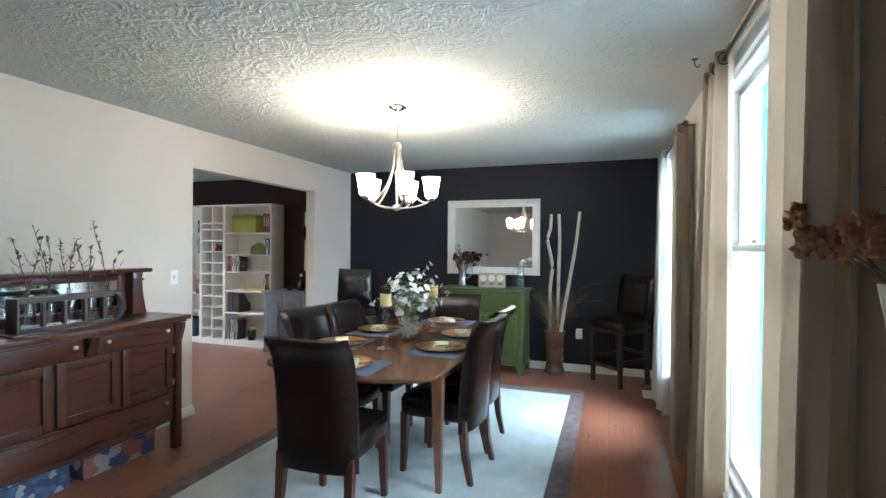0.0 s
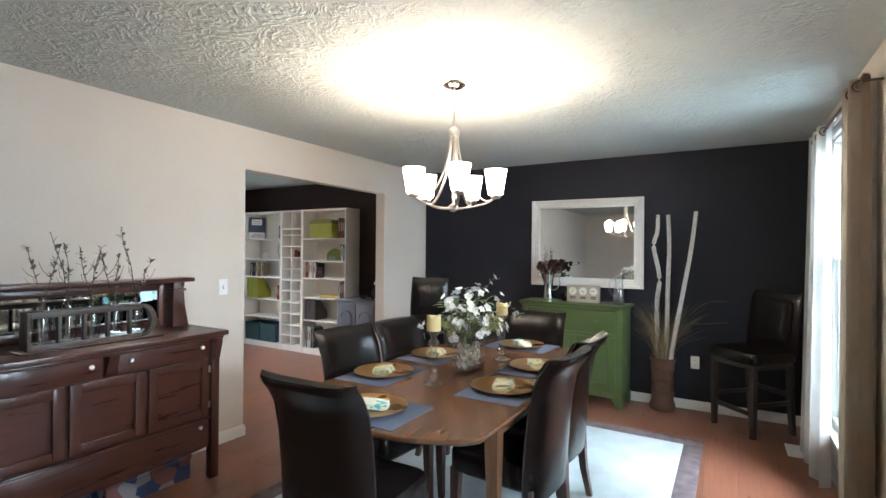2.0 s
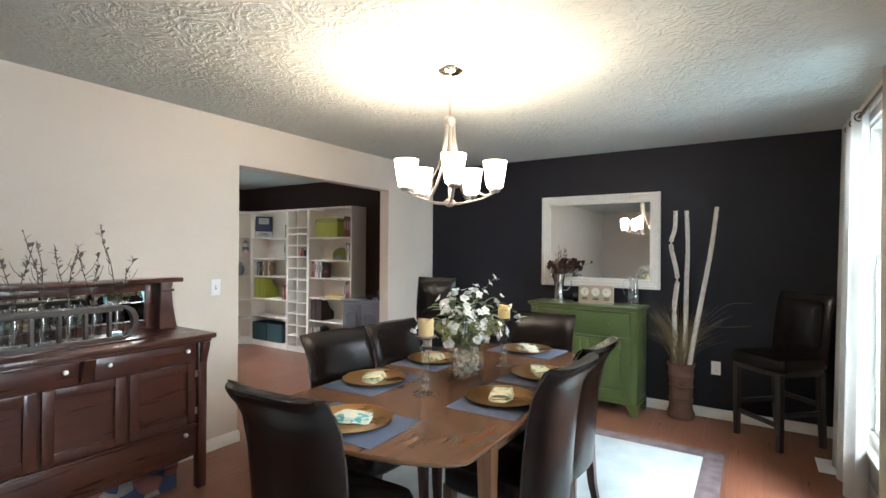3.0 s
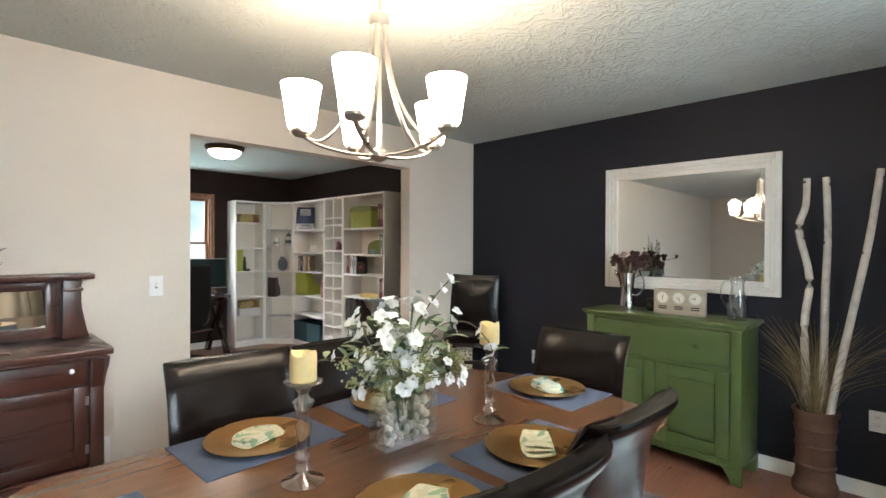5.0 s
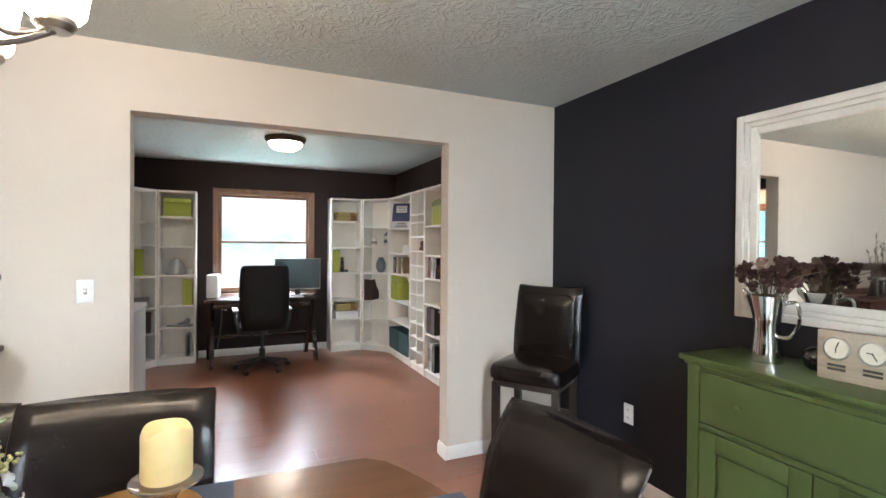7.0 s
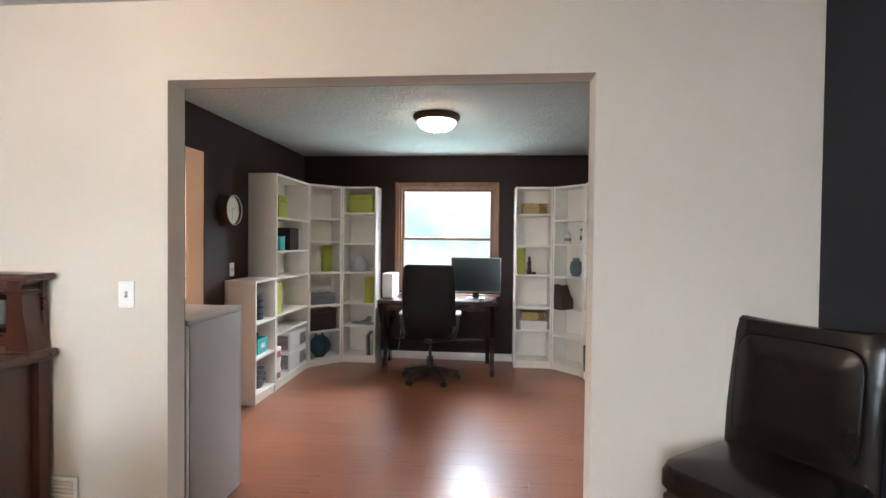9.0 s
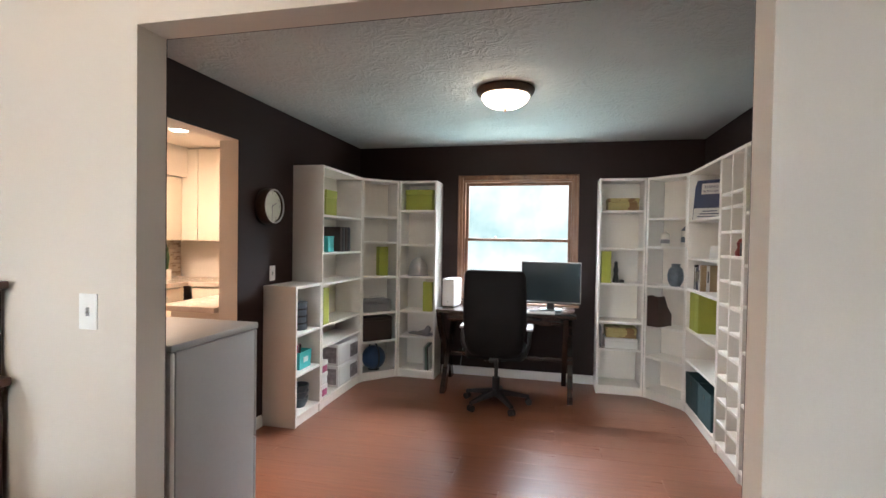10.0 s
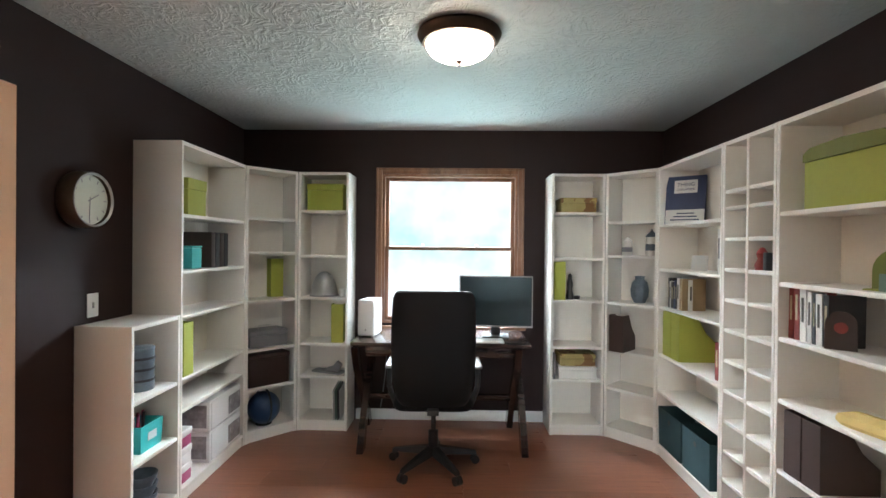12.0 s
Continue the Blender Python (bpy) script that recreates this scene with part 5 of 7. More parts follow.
for i, (x, y, rot) in enumerate(((-1.37, 2.305, 0), (-1.335, 3.955, 180), (-1.01, 2.895, 90), (-1.015, 3.395, 90), (-1.69, 2.815, -90), (-1.69, 3.365, -90))):
    o = new("placemat", MAT_MESH)
    o.matrix_world = pose(x, y, TZ, 0, 0, rot + (2, -3, 1, -2, 2, -1)[i])
    tagged(o, "slate blue woven placemat on the dining table", "placemat", "placemats")
    o = new("charger_plate", PLATE_MESH)
    o.matrix_world = pose(x, y, TZ + 0.0042, 0, 0, 0)
    tagged(o, "round gold charger plate on a blue placemat", "plate", "charger plates")
    o = new("napkin", napkin_mesh(i, NAPKIN if i in (0, 1) else NAPKIN_B))
    o.matrix_world = pose(x, y, TZ + 0.0045, 0, 0, rot + (25, -30, 15, 40, 20, 10)[i])
    tagged(o, "folded floral cloth napkin on a gold plate", "napkin", "napkins")

WAX = material("ivory_candle_wax", (0.72, 0.55, 0.26), 0.45, vary=0.08, scale=8)
WAX.node_tree.nodes["Principled BSDF"].inputs["Subsurface Weight"].default_value = 0.25
WAX.node_tree.nodes["Principled BSDF"].inputs["Subsurface Radius"].default_value = (0.02, 0.012, 0.006)
for x, y, hh in ((-1.347, 2.78, 0.276), (-1.285, 3.492, 0.282)):
    c = thing("candlestick", pose(x, y, TZ), "tall turned crystal candlestick on the dining table", "candlestick", "candlesticks")
    k = hh / 0.26
    part("base", turned([(0.001, 0), (0.056, 0.0), (0.057, 0.004), (0.03, 0.012), (0.012, 0.022), (0.001, 0.024)], 28), CRYSTAL, c)
    part("stem", turned([(0.001, 0.023 * k), (0.013, 0.024 * k), (0.024, 0.036 * k), (0.014, 0.052 * k), (0.021, 0.066 * k), (0.015, 0.08 * k), (0.019, 0.12 * k), (0.022, 0.145 * k), (0.014, 0.165 * k), (0.018, 0.18 * k), (0.027, 0.197 * k), (0.029, 0.205 * k), (0.016, 0.215 * k), (0.013, 0.225 * k), (0.022, 0.238 * k), (0.001, 0.239 * k)], 12), CRYSTAL, c)
    part("drip_pan", turned([(0.001, 0.2392 * k), (0.02, 0.2392 * k), (0.05, 0.252 * k), (0.051, 0.256 * k), (0.03, 0.253 * k), (0.001, 0.252 * k)], 24), CRYSTAL, c)
    cz = TZ + 0.257 * k
    cd = thing("pillar_candle", pose(x, y, cz), "ivory flameless pillar candle with a melted rim", "candle", "pillar candles")
    bm = bmesh.new()
    rings = []
    for r, z, f in ((0.034, 0, 0), (0.0355, 0.003, 0), (0.0355, 0.071, 1), (0.033, 0.077, 1), (0.029, 0.071, 0.8), (0.024, 0.058, 0), (0.001, 0.056, 0)):
        rings.append([(r * math.cos(a), r * math.sin(a), z + f * (0.005 * math.sin(a * 2 + x * 9) + 0.003 * math.sin(a * 3 + 1))) for a in [2 * math.pi * q / 28 for q in range(28)]])
    part("wax", loft(bm, rings), WAX, cd)
    part("wick", tubed([(0, 0, 0.056), (0.001, 0, 0.069)], 0.0013, 6), INK, cd)

# centrepiece
vase = thing("flower_vase", pose(-1.316, 3.107, TZ, 0, 0, -4), "rectangular glass vase of stones and white flowers", "vase")
bm = bmesh.new()
rings = []
for a, b, z in ((0.060, 0.060, 0.0), (0.062, 0.062, 0.004), (0.062, 0.062, 0.205), (0.0575, 0.0575, 0.205), (0.0575, 0.0575, 0.026), (0.003, 0.003, 0.026)):
    rings.append([(sx * a * 0.72, sy * b * 1.62, z) for sx, sy in ((-1, -1), (1, -1), (1, 1), (-1, 1))])
part("vase_glass", loft(bm, rings), GLASS, vase)
PEBBLE = material("river_pebble", (0.60, 0.53, 0.45), 0.55, vary=0.35, scale=20, rand=0.45)
rng = random.Random(31)
ico = bmesh.new()
bmesh.ops.create_icosphere(ico, subdivisions=2, radius=1)
for v in ico.verts:
    v.co += v.co * 0.18 * noise.noise(v.co * 1.3)
PEB = finish(ico, "pebble", PEBBLE, angle=80)
for k in range(230):
    r = rng.uniform(0.008, 0.013)
    o = part("pebble", PEB, None, vase)
    o.matrix_basis = Matrix.LocRotScale((rng.uniform(-1, 1) * (0.0405 - r * 1.2), rng.uniform(-1, 1) * (0.0925 - r * 1.2), 0.028 + r * 0.8 + 0.12 * (k / 230)), Euler((rng.random() * 6, rng.random() * 6, rng.random() * 6)), (r * 1.2, r, r * 0.75))
WHITEP = material("white_silk_petal", (0.78, 0.79, 0.78), 0.7, vary=0.08, scale=20)
LEAF = material("soft_green_leaf", (0.13, 0.20, 0.085), 0.6, vary=0.25, scale=12, colour2=(0.24, 0.31, 0.17))
SEDUM = material("yellow_green_sedum", (0.30, 0.31, 0.11), 0.8, vary=0.25, scale=25, colour2=(0.46, 0.44, 0.22))
rng = random.Random(77)


def petal(bm, p, d, up, ln, w):
    """A broad rounded petal, cupped along its middle."""
    d, up = Vector(d).normalized(), Vector(up)
    s = d.cross(up).normalized()
    n = s.cross(d)
    rows = []
    for f, ww, lift in ((0, 0.22, 0), (0.3, 0.8, 0.10), (0.6, 1.0, 0.13), (0.85, 0.8, 0.08), (1.0, 0.38, 0.0)):
        c = Vector(p) + d * ln * f + n * ln * lift
        rows.append((bm.verts.new(c - s * w * ww * 0.5 + n * w * 0.10), bm.verts.new(c), bm.verts.new(c + s * w * ww * 0.5 + n * w * 0.10)))
    for a, b in zip(rows, rows[1:]):
        bm.faces.new((a[0], a[1], b[1], b[0]))
        bm.faces.new((a[1], a[2], b[2], b[1]))


def silk_flower(bm, c, r, d):
    d = Vector(d).normalized()
    s = d.cross(Vector((0.3, 0.2, 0.9))).normalized()
    u = s.cross(d)
    for k in range(5):
        a = 2 * math.pi * k / 5 + rng.uniform(-0.2, 0.2)
        e = (s * math.cos(a) + u * math.sin(a))
        petal(bm, c, e + d * rng.uniform(0.2, 0.6), d, r * rng.uniform(0.85, 1.15), r * rng.uniform(0.75, 0.95))


stems = []
for k in range(38):
    a = rng.uniform(0, 6.28)
    sp, hh = rng.uniform(0.03, 0.185), rng.uniform(0.04, 0.25)
    stems.append(Vector((sp * math.cos(a), sp * math.sin(a), 0.20 + hh * (1.15 - sp * 2.0))))
for hi in (Vector((0.03, 0.05, 0.42)), Vector((-0.02, -0.01, 0.36)), Vector((0.06, 0.0, 0.345))):
    stems.append(hi)
for k, tip in enumerate(stems):
    stem = part("flower_stem", tubed(curve_points([(tip.x * 0.15, tip.y * 0.15, 0.05), (tip.x * 0.25, tip.y * 0.35, 0.205), tuple(tip)], 4), 0.0017, 5), LEAF, vase)
    bm = bmesh.new()
    for j in range(3 if k % 3 else 4):
        off = Vector((rng.uniform(-.034, .034), rng.uniform(-.034, .034), rng.uniform(-.035, .035))) * (1 if k < 38 else 1.2)
        silk_flower(bm, tip + off, rng.uniform(0.017, 0.026), Vector((tip.x, tip.y, 0.10)) + off * 3)
    part("blossom", bm, WHITEP, stem, "white silk blossom")
# two arching sprays with buds
for pts in (((0, 0.0, 0.17), (0.05, 0.07, 0.36), (0.13, 0.14, 0.40), (0.20, 0.17, 0.345), (0.215, 0.175, 0.30)), ((0, 0, 0.17), (0.02, 0.02, 0.36), (0.07, 0.06, 0.47), (0.11, 0.09, 0.53)), ((0, 0, 0.17), (-0.07, -0.13, 0.28), (-0.13, -0.20, 0.29), (-0.165, -0.24, 0.26))):
    pp = curve_points(pts, 5)
    stem = part("flower_spray", tubed(pp, 0.0018, 5), STEM, vase)
    bm = bmesh.new()
    for p in (pp[-1], pp[-4], pp[-8]):
        silk_flower(bm, p, 0.022, (rng.uniform(-1, 1), rng.uniform(-1, 1), 0.5))
    part("blossom", bm, WHITEP, stem)
    bm = bmesh.new()
    for p in (pp[-3], pp[-6], pp[6]):
        leaf_blade(bm, p, (rng.uniform(-1, 1), rng.uniform(-1, 1), 0.3), (0, 0, 1), 0.05, 0.024)
    tagged(part("leaves", bm, LEAF, stem), kind="stuff")
bm = bmesh.new()
for k in range(100):
    a = rng.uniform(0, 6.28)
    r = rng.uniform(0.02, 0.14)
    p = Vector((r * math.cos(a), r * math.sin(a), rng.uniform(0.215, 0.40)))
    leaf_blade(bm, p, (math.cos(a + rng.uniform(-1, 1)), math.sin(a + rng.uniform(-1, 1)), rng.uniform(-0.2, 0.6)), (0, 0, 1), rng.uniform(0.04, 0.08), rng.uniform(0.022, 0.04))
tagged(part("foliage", bm, LEAF, vase), kind="stuff")
for k in range(34):
    a = rng.uniform(0, 6.28)
    r = rng.uniform(0.07, 0.19)
    c = Vector((r * math.cos(a), r * math.sin(a), rng.uniform(0.225, 0.315)))
    bm = bmesh.new()
    for j in range(48):
        q = c + Vector((rng.gauss(0, .013), rng.gauss(0, .013), rng.gauss(0, .010)))
        bmesh.ops.create_icosphere(bm, subdivisions=1, radius=rng.uniform(0.0025, 0.0048), matrix=Matrix.Translation(q))
    stalk = part("sedum_stalk", tubed([(c.x * 0.15, c.y * 0.3, 0.14), (c.x * 0.2, c.y * 0.4, 0.207), (c.x * 0.7, c.y * 0.7, c.z - 0.02), c], 0.0015, 5), LEAF, vase)
    tagged(part("flower_head", bm, SEDUM, stalk, "yellow-green sedum flower head"), kind="stuff")


# ---- office: desk, chair, screen ----
def desk(m):
    """y along the wall from 0 to 1.26, x from the wall side (0) to the front (0.57)."""
    t = thing("desk", m, "dark espresso wooden desk with crossed curved legs under the window", "desk")
    part("desktop", boxed(0, 0.57, 0, 1.26, 0.735, 0.765, 0.005), DESKWOOD, t)
    part("apron", boxed(0.50, 0.525, 0.1025, 1.1495, 0.66, 0.7345, 0.002), DESKWOOD, t)
    dr = part("drawer", boxed(0.5255, 0.54, 0.30, 0.96, 0.668, 0.728, 0.003), DESKWOOD, t)
    part("drawer_pull", boxed(0.5405, 0.552, 0.58, 0.68, 0.694, 0.704, 0.003), BLACK_PLASTIC, dr)
    part("back_apron", boxed(0.03, 0.05, 0.1025, 1.1495, 0.66, 0.7345, 0.002), DESKWOOD, t)
    for y in (0.01, 1.15):
        for s in (1, -1):
            pts = curve_points([(0.285 + s * 0.25, 0, 0.73), (0.285 + s * 0.16, 0, 0.55), (0.285, 0, 0.385), (0.285 - s * 0.15, 0, 0.21), (0.285 - s * 0.27, 0, 0.0)], 5)
            rings = []
            for i, p in enumerate(pts):
                f = i / (len(pts) - 1)
                w = 0.042 + 0.014 * abs(2 * f - 1)
                y0, y1 = (y, y + 0.046) if s > 0 else (y + 0.0465, y + 0.092)
                rings.append([(p.x - w, y0, p.z), (p.x + w, y0, p.z), (p.x + w, y1, p.z), (p.x - w, y1, p.z)])
            part("crossed_leg", loft(bmesh.new(), rings), DESKWOOD, t)
    part("stretcher", boxed(0.262, 0.308, 0.1025, 1.1495, 0.29, 0.33, 0.003), DESKWOOD, t)
    return t


desk(pose(-6.945, 3.335, 0))


def office_chair(m):
    """Faces -x."""
    t = thing("office_chair", m, "black high-backed swivel chair at the desk", "office chair")
    for k in range(5):
        a = radians(104 + 72 * k)
        c, s = math.cos(a), math.sin(a)
        rings = []
        for r, z, w, h in ((0.03, 0.115, 0.03, 0.025), (0.16, 0.095, 0.024, 0.018), (0.29, 0.072, 0.017, 0.011)):
            o = Vector((r * c, r * s, z))
            n = Vector((-s, c, 0))
            rings.append([o - n * w - Vector((0, 0, h)), o + n * w - Vector((0, 0, h)), o + n * w * 0.7 + Vector((0, 0, h)), o - n * w * 0.7 + Vector((0, 0, h))])
        leg = part("base_leg", loft(bmesh.new(), rings), BLACK_PLASTIC, t)
        cs = bmesh.new()
        for q in (-1, 1):
            n = Vector((-s, c, 0))
            o = Vector((0.285 * c, 0.285 * s, 0.027)) + n * q * 0.014
            rr = []
            for d in (-0.009, 0.009):
                rr.append([o + n * d + 0.027 * Vector((c * math.cos(b), s * math.cos(b), math.sin(b))) for b in [2 * math.pi * i / 14 for i in range(14)]])
            loft(cs, rr)
        part("castor", cs, BLACK_PLASTIC, leg)
    part("gas_column", turned([(0.001, 0.09), (0.032, 0.09), (0.032, 0.24), (0.016, 0.245), (0.016, 0.41), (0.001, 0.41)], 18), BLACK_PLASTIC, t)
    part("mechanism", boxed(-0.11, 0.11, -0.09, 0.09, 0.40, 0.435, 0.006), BLACK_PLASTIC, t)
    part("seat", padded(0.50, 0.50, 0.435, 0.52, 0.035, 0.015, (-0.02, 0)), FABRIC, t)
    bk = bmesh.new()
    rings = []
    line = [(0.235, 0.475, 0.20, 0.02), (0.25, 0.52, 0.225, 0.035), (0.268, 0.68, 0.252, 0.045), (0.275, 0.85, 0.256, 0.042), (0.288, 1.02, 0.252, 0.04), (0.303, 1.13, 0.243, 0.034), (0.312, 1.165, 0.226, 0.022), (0.314, 1.175, 0.205, 0.008)]
    for x, z, w, h in line:
        ring = []
        for i in range(32):
            a = 2 * math.pi * i / 32
            ring.append((x + h * math.copysign(abs(math.cos(a)) ** 0.8, math.cos(a)) - 0.03 * abs(math.sin(a)) ** 3, w * math.copysign(abs(math.sin(a)) ** 0.45, math.sin(a)), z))
        rings.append(ring)
    part("backrest", loft(bk, rings), FABRIC, t)
    part("back_bracket", boxed(0.05, 0.27, -0.035, 0.035, 0.425, 0.46, 0.006), BLACK_PLASTIC, t)
    for s in (-1, 1):
        arm = part("armrest", tubed(curve_points([(0.10, s * 0.24, 0.45), (0.12, s * 0.275, 0.56), (0.06, s * 0.28, 0.655), (-0.06, s * 0.28, 0.66)], 5), 0.017, 8), BLACK_PLASTIC, t)
        part("arm_pad", boxed(-0.17, 0.10, s * 0.28 - 0.028, s * 0.28 + 0.028, 0.664, 0.685, 0.008), SILVER, arm, "grey arm pad")
    return t


FABRIC = material("black_fabric", (0.006, 0.0055, 0.006), 0.7, spec=0.2, vary=0.2, scale=6, bump=0.4, bump_scale=300)
office_chair(pose(-6.17, 3.93, 0, 0, 0, 1.5))

SCREEN = material("dark_screen", (0.012, 0.022, 0.024), 0.18, vary=0.05, coat=0.3)
mon = thing("monitor", pose(-6.66, 4.37, 0.765, 0, 0, -4), "wide flat monitor switched off on the desk", "monitor")
part("stand_base", boxed(-0.10, 0.08, -0.10, 0.10, 0, 0.012, 0.005), BLACK_PLASTIC, mon)
part("stand_neck", boxed(-0.03, 0.0, -0.035, 0.035, 0.0125, 0.16, 0.006), BLACK_PLASTIC, mon)
part("housing", boxed(-0.035, 0.004, -0.272, 0.272, 0.075, 0.455, 0.006), BLACK_PLASTIC, mon)
part("bezel", boxed(0.0045, 0.008, -0.274, 0.274, 0.073, 0.457, 0.002), SILVER, mon)
part("screen", boxed(0.0085, 0.0105, -0.266, 0.266, 0.086, 0.449), SCREEN, mon)
drive = thing("white_drive", pose(-6.66, 3.425, 0.765, 0, 0, -8), "white box-shaped drive enclosure standing on the desk", "computer")
part("case", boxed(-0.11, 0.11, -0.062, 0.062, 0.008, 0.275, 0.014, 3), WHITE_PLASTIC, drive)
part("badge", turned([(0.001, 0), (0.007, 0), (0.007, 0.001), (0.001, 0.001)], 14), SILVER, drive).matrix_basis = pose(0.1102, 0, 0.055, 0, 90, 0)
for s in (-1, 1):
    part("foot_rail", boxed(-0.09, 0.09, s * 0.045 - 0.008, s * 0.045 + 0.008, 0, 0.0085, 0.002), GREY_TIN, drive)
solid("notepad", boxed(-0.07, 0.07, -0.13, 0.13, 0, 0.012, 0.003), WHITE_PLASTIC, pose(-6.47, 4.28, 0.765), "white keyboard lying on the dark desk", "keyboard")
solid("computer_mouse", padded(0.06, 0.11, 0.0, 0.028, 0.012, 0.006), WHITE_PLASTIC, pose(-6.50, 4.06, 0.765, 0, 0, 80), "white computer mouse on the desk", "mouse")
bm = bmesh.new()
tube(bm, curve_points([(-6.90, 3.50, 0.70), (-6.80, 3.56, 0.60), (-6.72, 3.50, 0.63), (-6.78, 3.44, 0.68)], 6), 0.004, 6)
tube(bm, curve_points([(-6.95, 3.52, 0.72), (-6.97, 3.50, 0.40), (-6.98, 3.46, 0.10)], 6), 0.004, 6)
tagged(new("power_cable", finish(bm, "power_cable", GREY_TIN)), "loose grey cables hanging under the desk", "cable")


# ---- ceiling light ----
lamp = thing("ceiling_light", pose(-5.215, 4.068, H), "flush ceiling light with a lit bowl and bronze rim", "ceiling light")
part("rim", turned([(0.001, 0), (0.185, 0.0), (0.190, -0.012), (0.182, -0.03), (0.165, -0.048), (0.150, -0.05), (0.001, -0.045)], 36), BRONZE, lamp, "bronze rim")
part("bowl", turned([(0.152, -0.051), (0.150, -0.062), (0.132, -0.088), (0.10, -0.108), (0.05, -0.121), (0.001, -0.124)], 36), DOME, lamp, "lit alabaster glass bowl")
part("finial", turned([(0.001, -0.1245), (0.016, -0.125), (0.012, -0.132), (0.006, -0.137), (0.008, -0.143), (0.001, -0.148)], 14), BRONZE, lamp)

# ---- wall clock ----
wc = thing("wall_clock", pose(-5.255, YL, 1.64, 90, 0, 180), "round wall clock with a dark rim on the brown wall", "clock")
part("rim", turned([(0.001, 0), (0.13, 0), (0.134, 0.01), (0.132, 0.072), (0.127, 0.078), (0.118, 0.072), (0.117, 0.052), (0.001, 0.052)], 40), BRONZE, wc)
part("dial", turned([(0.001, 0.0525), (0.1165, 0.0525), (0.1165, 0.056), (0.001, 0.056)], 40), material("pale_clock_dial", (0.52, 0.56, 0.47), 0.5, vary=0.04), wc)
part("bezel", turned([(0.117, 0.0722), (0.127, 0.0785), (0.125, 0.081), (0.116, 0.076)], 40, cap=False), SILVER, wc, "thin silver bezel")
for k in range(12):
    part("hour_mark", boxed(-0.0022, 0.0022, 0.09, 0.108, 0.0562, 0.0572), GREY_TIN, wc).matrix_basis = pose(0, 0, 0, 0, 0, 30 * k)
for a, ln, w in ((-62, 0.06, 0.0025), (178, 0.092, 0.002)):
    part("clock_hand", boxed(-w, w, -0.015, ln, 0.0576, 0.059), GREY_TIN, wc).matrix_basis = pose(0, 0, 0, 0, 0, a)
part("crystal", turned([(0.001, 0.068), (0.117, 0.068), (0.117, 0.070), (0.001, 0.070)], 40), PANE, wc).visible_shadow = False

# ---- storage cabinet beside the opening ----
wcab = thing("storage_cabinet", pose(-3.70, 2.88, 0), "tall off-white storage cabinet seen side on by the opening", "cabinet")
OFFW = material("off_white_metal_paint", (0.38, 0.37, 0.355), 0.4, vary=0.04, scale=2)
part("body", boxed(-0.245, 0.215, -0.225, 0.228, 0.02, 1.0, 0.006), OFFW, wcab)
part("top", boxed(-0.262, 0.245, -0.235, 0.235, 1.0005, 1.030, 0.008), OFFW, wcab)
part("front_strip", boxed(0.2155, 0.24, -0.22, 0.226, 0.02, 0.998, 0.008), WHITE_LAM, wcab, "white rounded front strip")
part("rear_door", boxed(-0.262, -0.2465, -0.22, 0.226, 0.52, 0.997, 0.003), OFFW, wcab)
part("rear_door", boxed(-0.262, -0.2465, -0.22, 0.226, 0.03, 0.514, 0.003), OFFW, wcab)
part("kick_plate", boxed(-0.23, 0.2, -0.21, 0.21, 0, 0.02), BLACK_PLASTIC, wcab)

# ---- grey cabinet with arched doors ----
gcab = thing("grey_cabinet", pose(-4.39, 5.31, 0), "grey washed cabinet with three arched door panels", "cabinet")
part("body", boxed(0, 0.92, 0.02, 0.44, 0.05, 0.79, 0.003), GREY_PAINT, gcab)
part("top", boxed(-0.02, 0.94, -0.012, 0.44, 0.7905, 0.815, 0.005), GREY_PAINT, gcab)
part("plinth", boxed(-0.008, 0.928, 0.005, 0.44, 0.0, 0.049, 0.004), GREY_PAINT, gcab)
for k in range(3):
    x0 = 0.02 + k * 0.297
    d = part("door", boxed(x0, x0 + 0.286, 0.004, 0.0195, 0.08, 0.77, 0.003), GREY_PAINT, gcab)
    xs = [(x0 + 0.06, 0.16), (x0 + 0.226, 0.16)] + [(x0 + 0.143 + 0.083 * math.cos(radians(a)), 0.60 + 0.075 * math.sin(radians(a))) for a in range(0, 181, 20)]
    part("arched_panel", prismed(xs, -0.003, 0.0035, 0.001, "y"), GREY_PAINT, d)
    bm = bmesh.new()
    ring = xs[:2] + xs[2:]
    pts = [(x, -0.003, z) for x, z in ring] + [(ring[0][0], -0.003, ring[0][1])]
    tube(bm, pts, 0.011, 6)
    part("panel_moulding", bm, GREY_PAINT, d)
    part("knob", turned([(0.005, 0), (0.012, 0.012), (0.006, 0.02), (0.001, 0.021)], 12), BRONZE, d).matrix_basis = pose(x0 + (0.265 if k != 2 else 0.022), 0.004, 0.45, 90, 0, 0)
GZ = 0.815
bt = thing("liquor_bottle", pose(-3.98, 5.58, GZ), "dark glass bottle with a pale stopper on the cabinet", "bottle")
part("bottle", turned([(0.001, 0), (0.042, 0), (0.045, 0.01), (0.045, 0.09), (0.03, 0.125), (0.014, 0.14), (0.013, 0.19), (0.001, 0.19)], 18), SMOKE, bt)
part("stopper", turned([(0.001, 0.1905), (0.016, 0.191), (0.018, 0.205), (0.01, 0.225), (0.001, 0.226)], 14), PAPER, bt)
solid("small_bowl", turned([(0.001, 0), (0.03, 0), (0.05, 0.03), (0.055, 0.045), (0.05, 0.045), (0.028, 0.012), (0.001, 0.01)], 20), ESPRESSO, pose(-4.12, 5.52, GZ), "small dark bowl on the grey cabinet", "bowl")
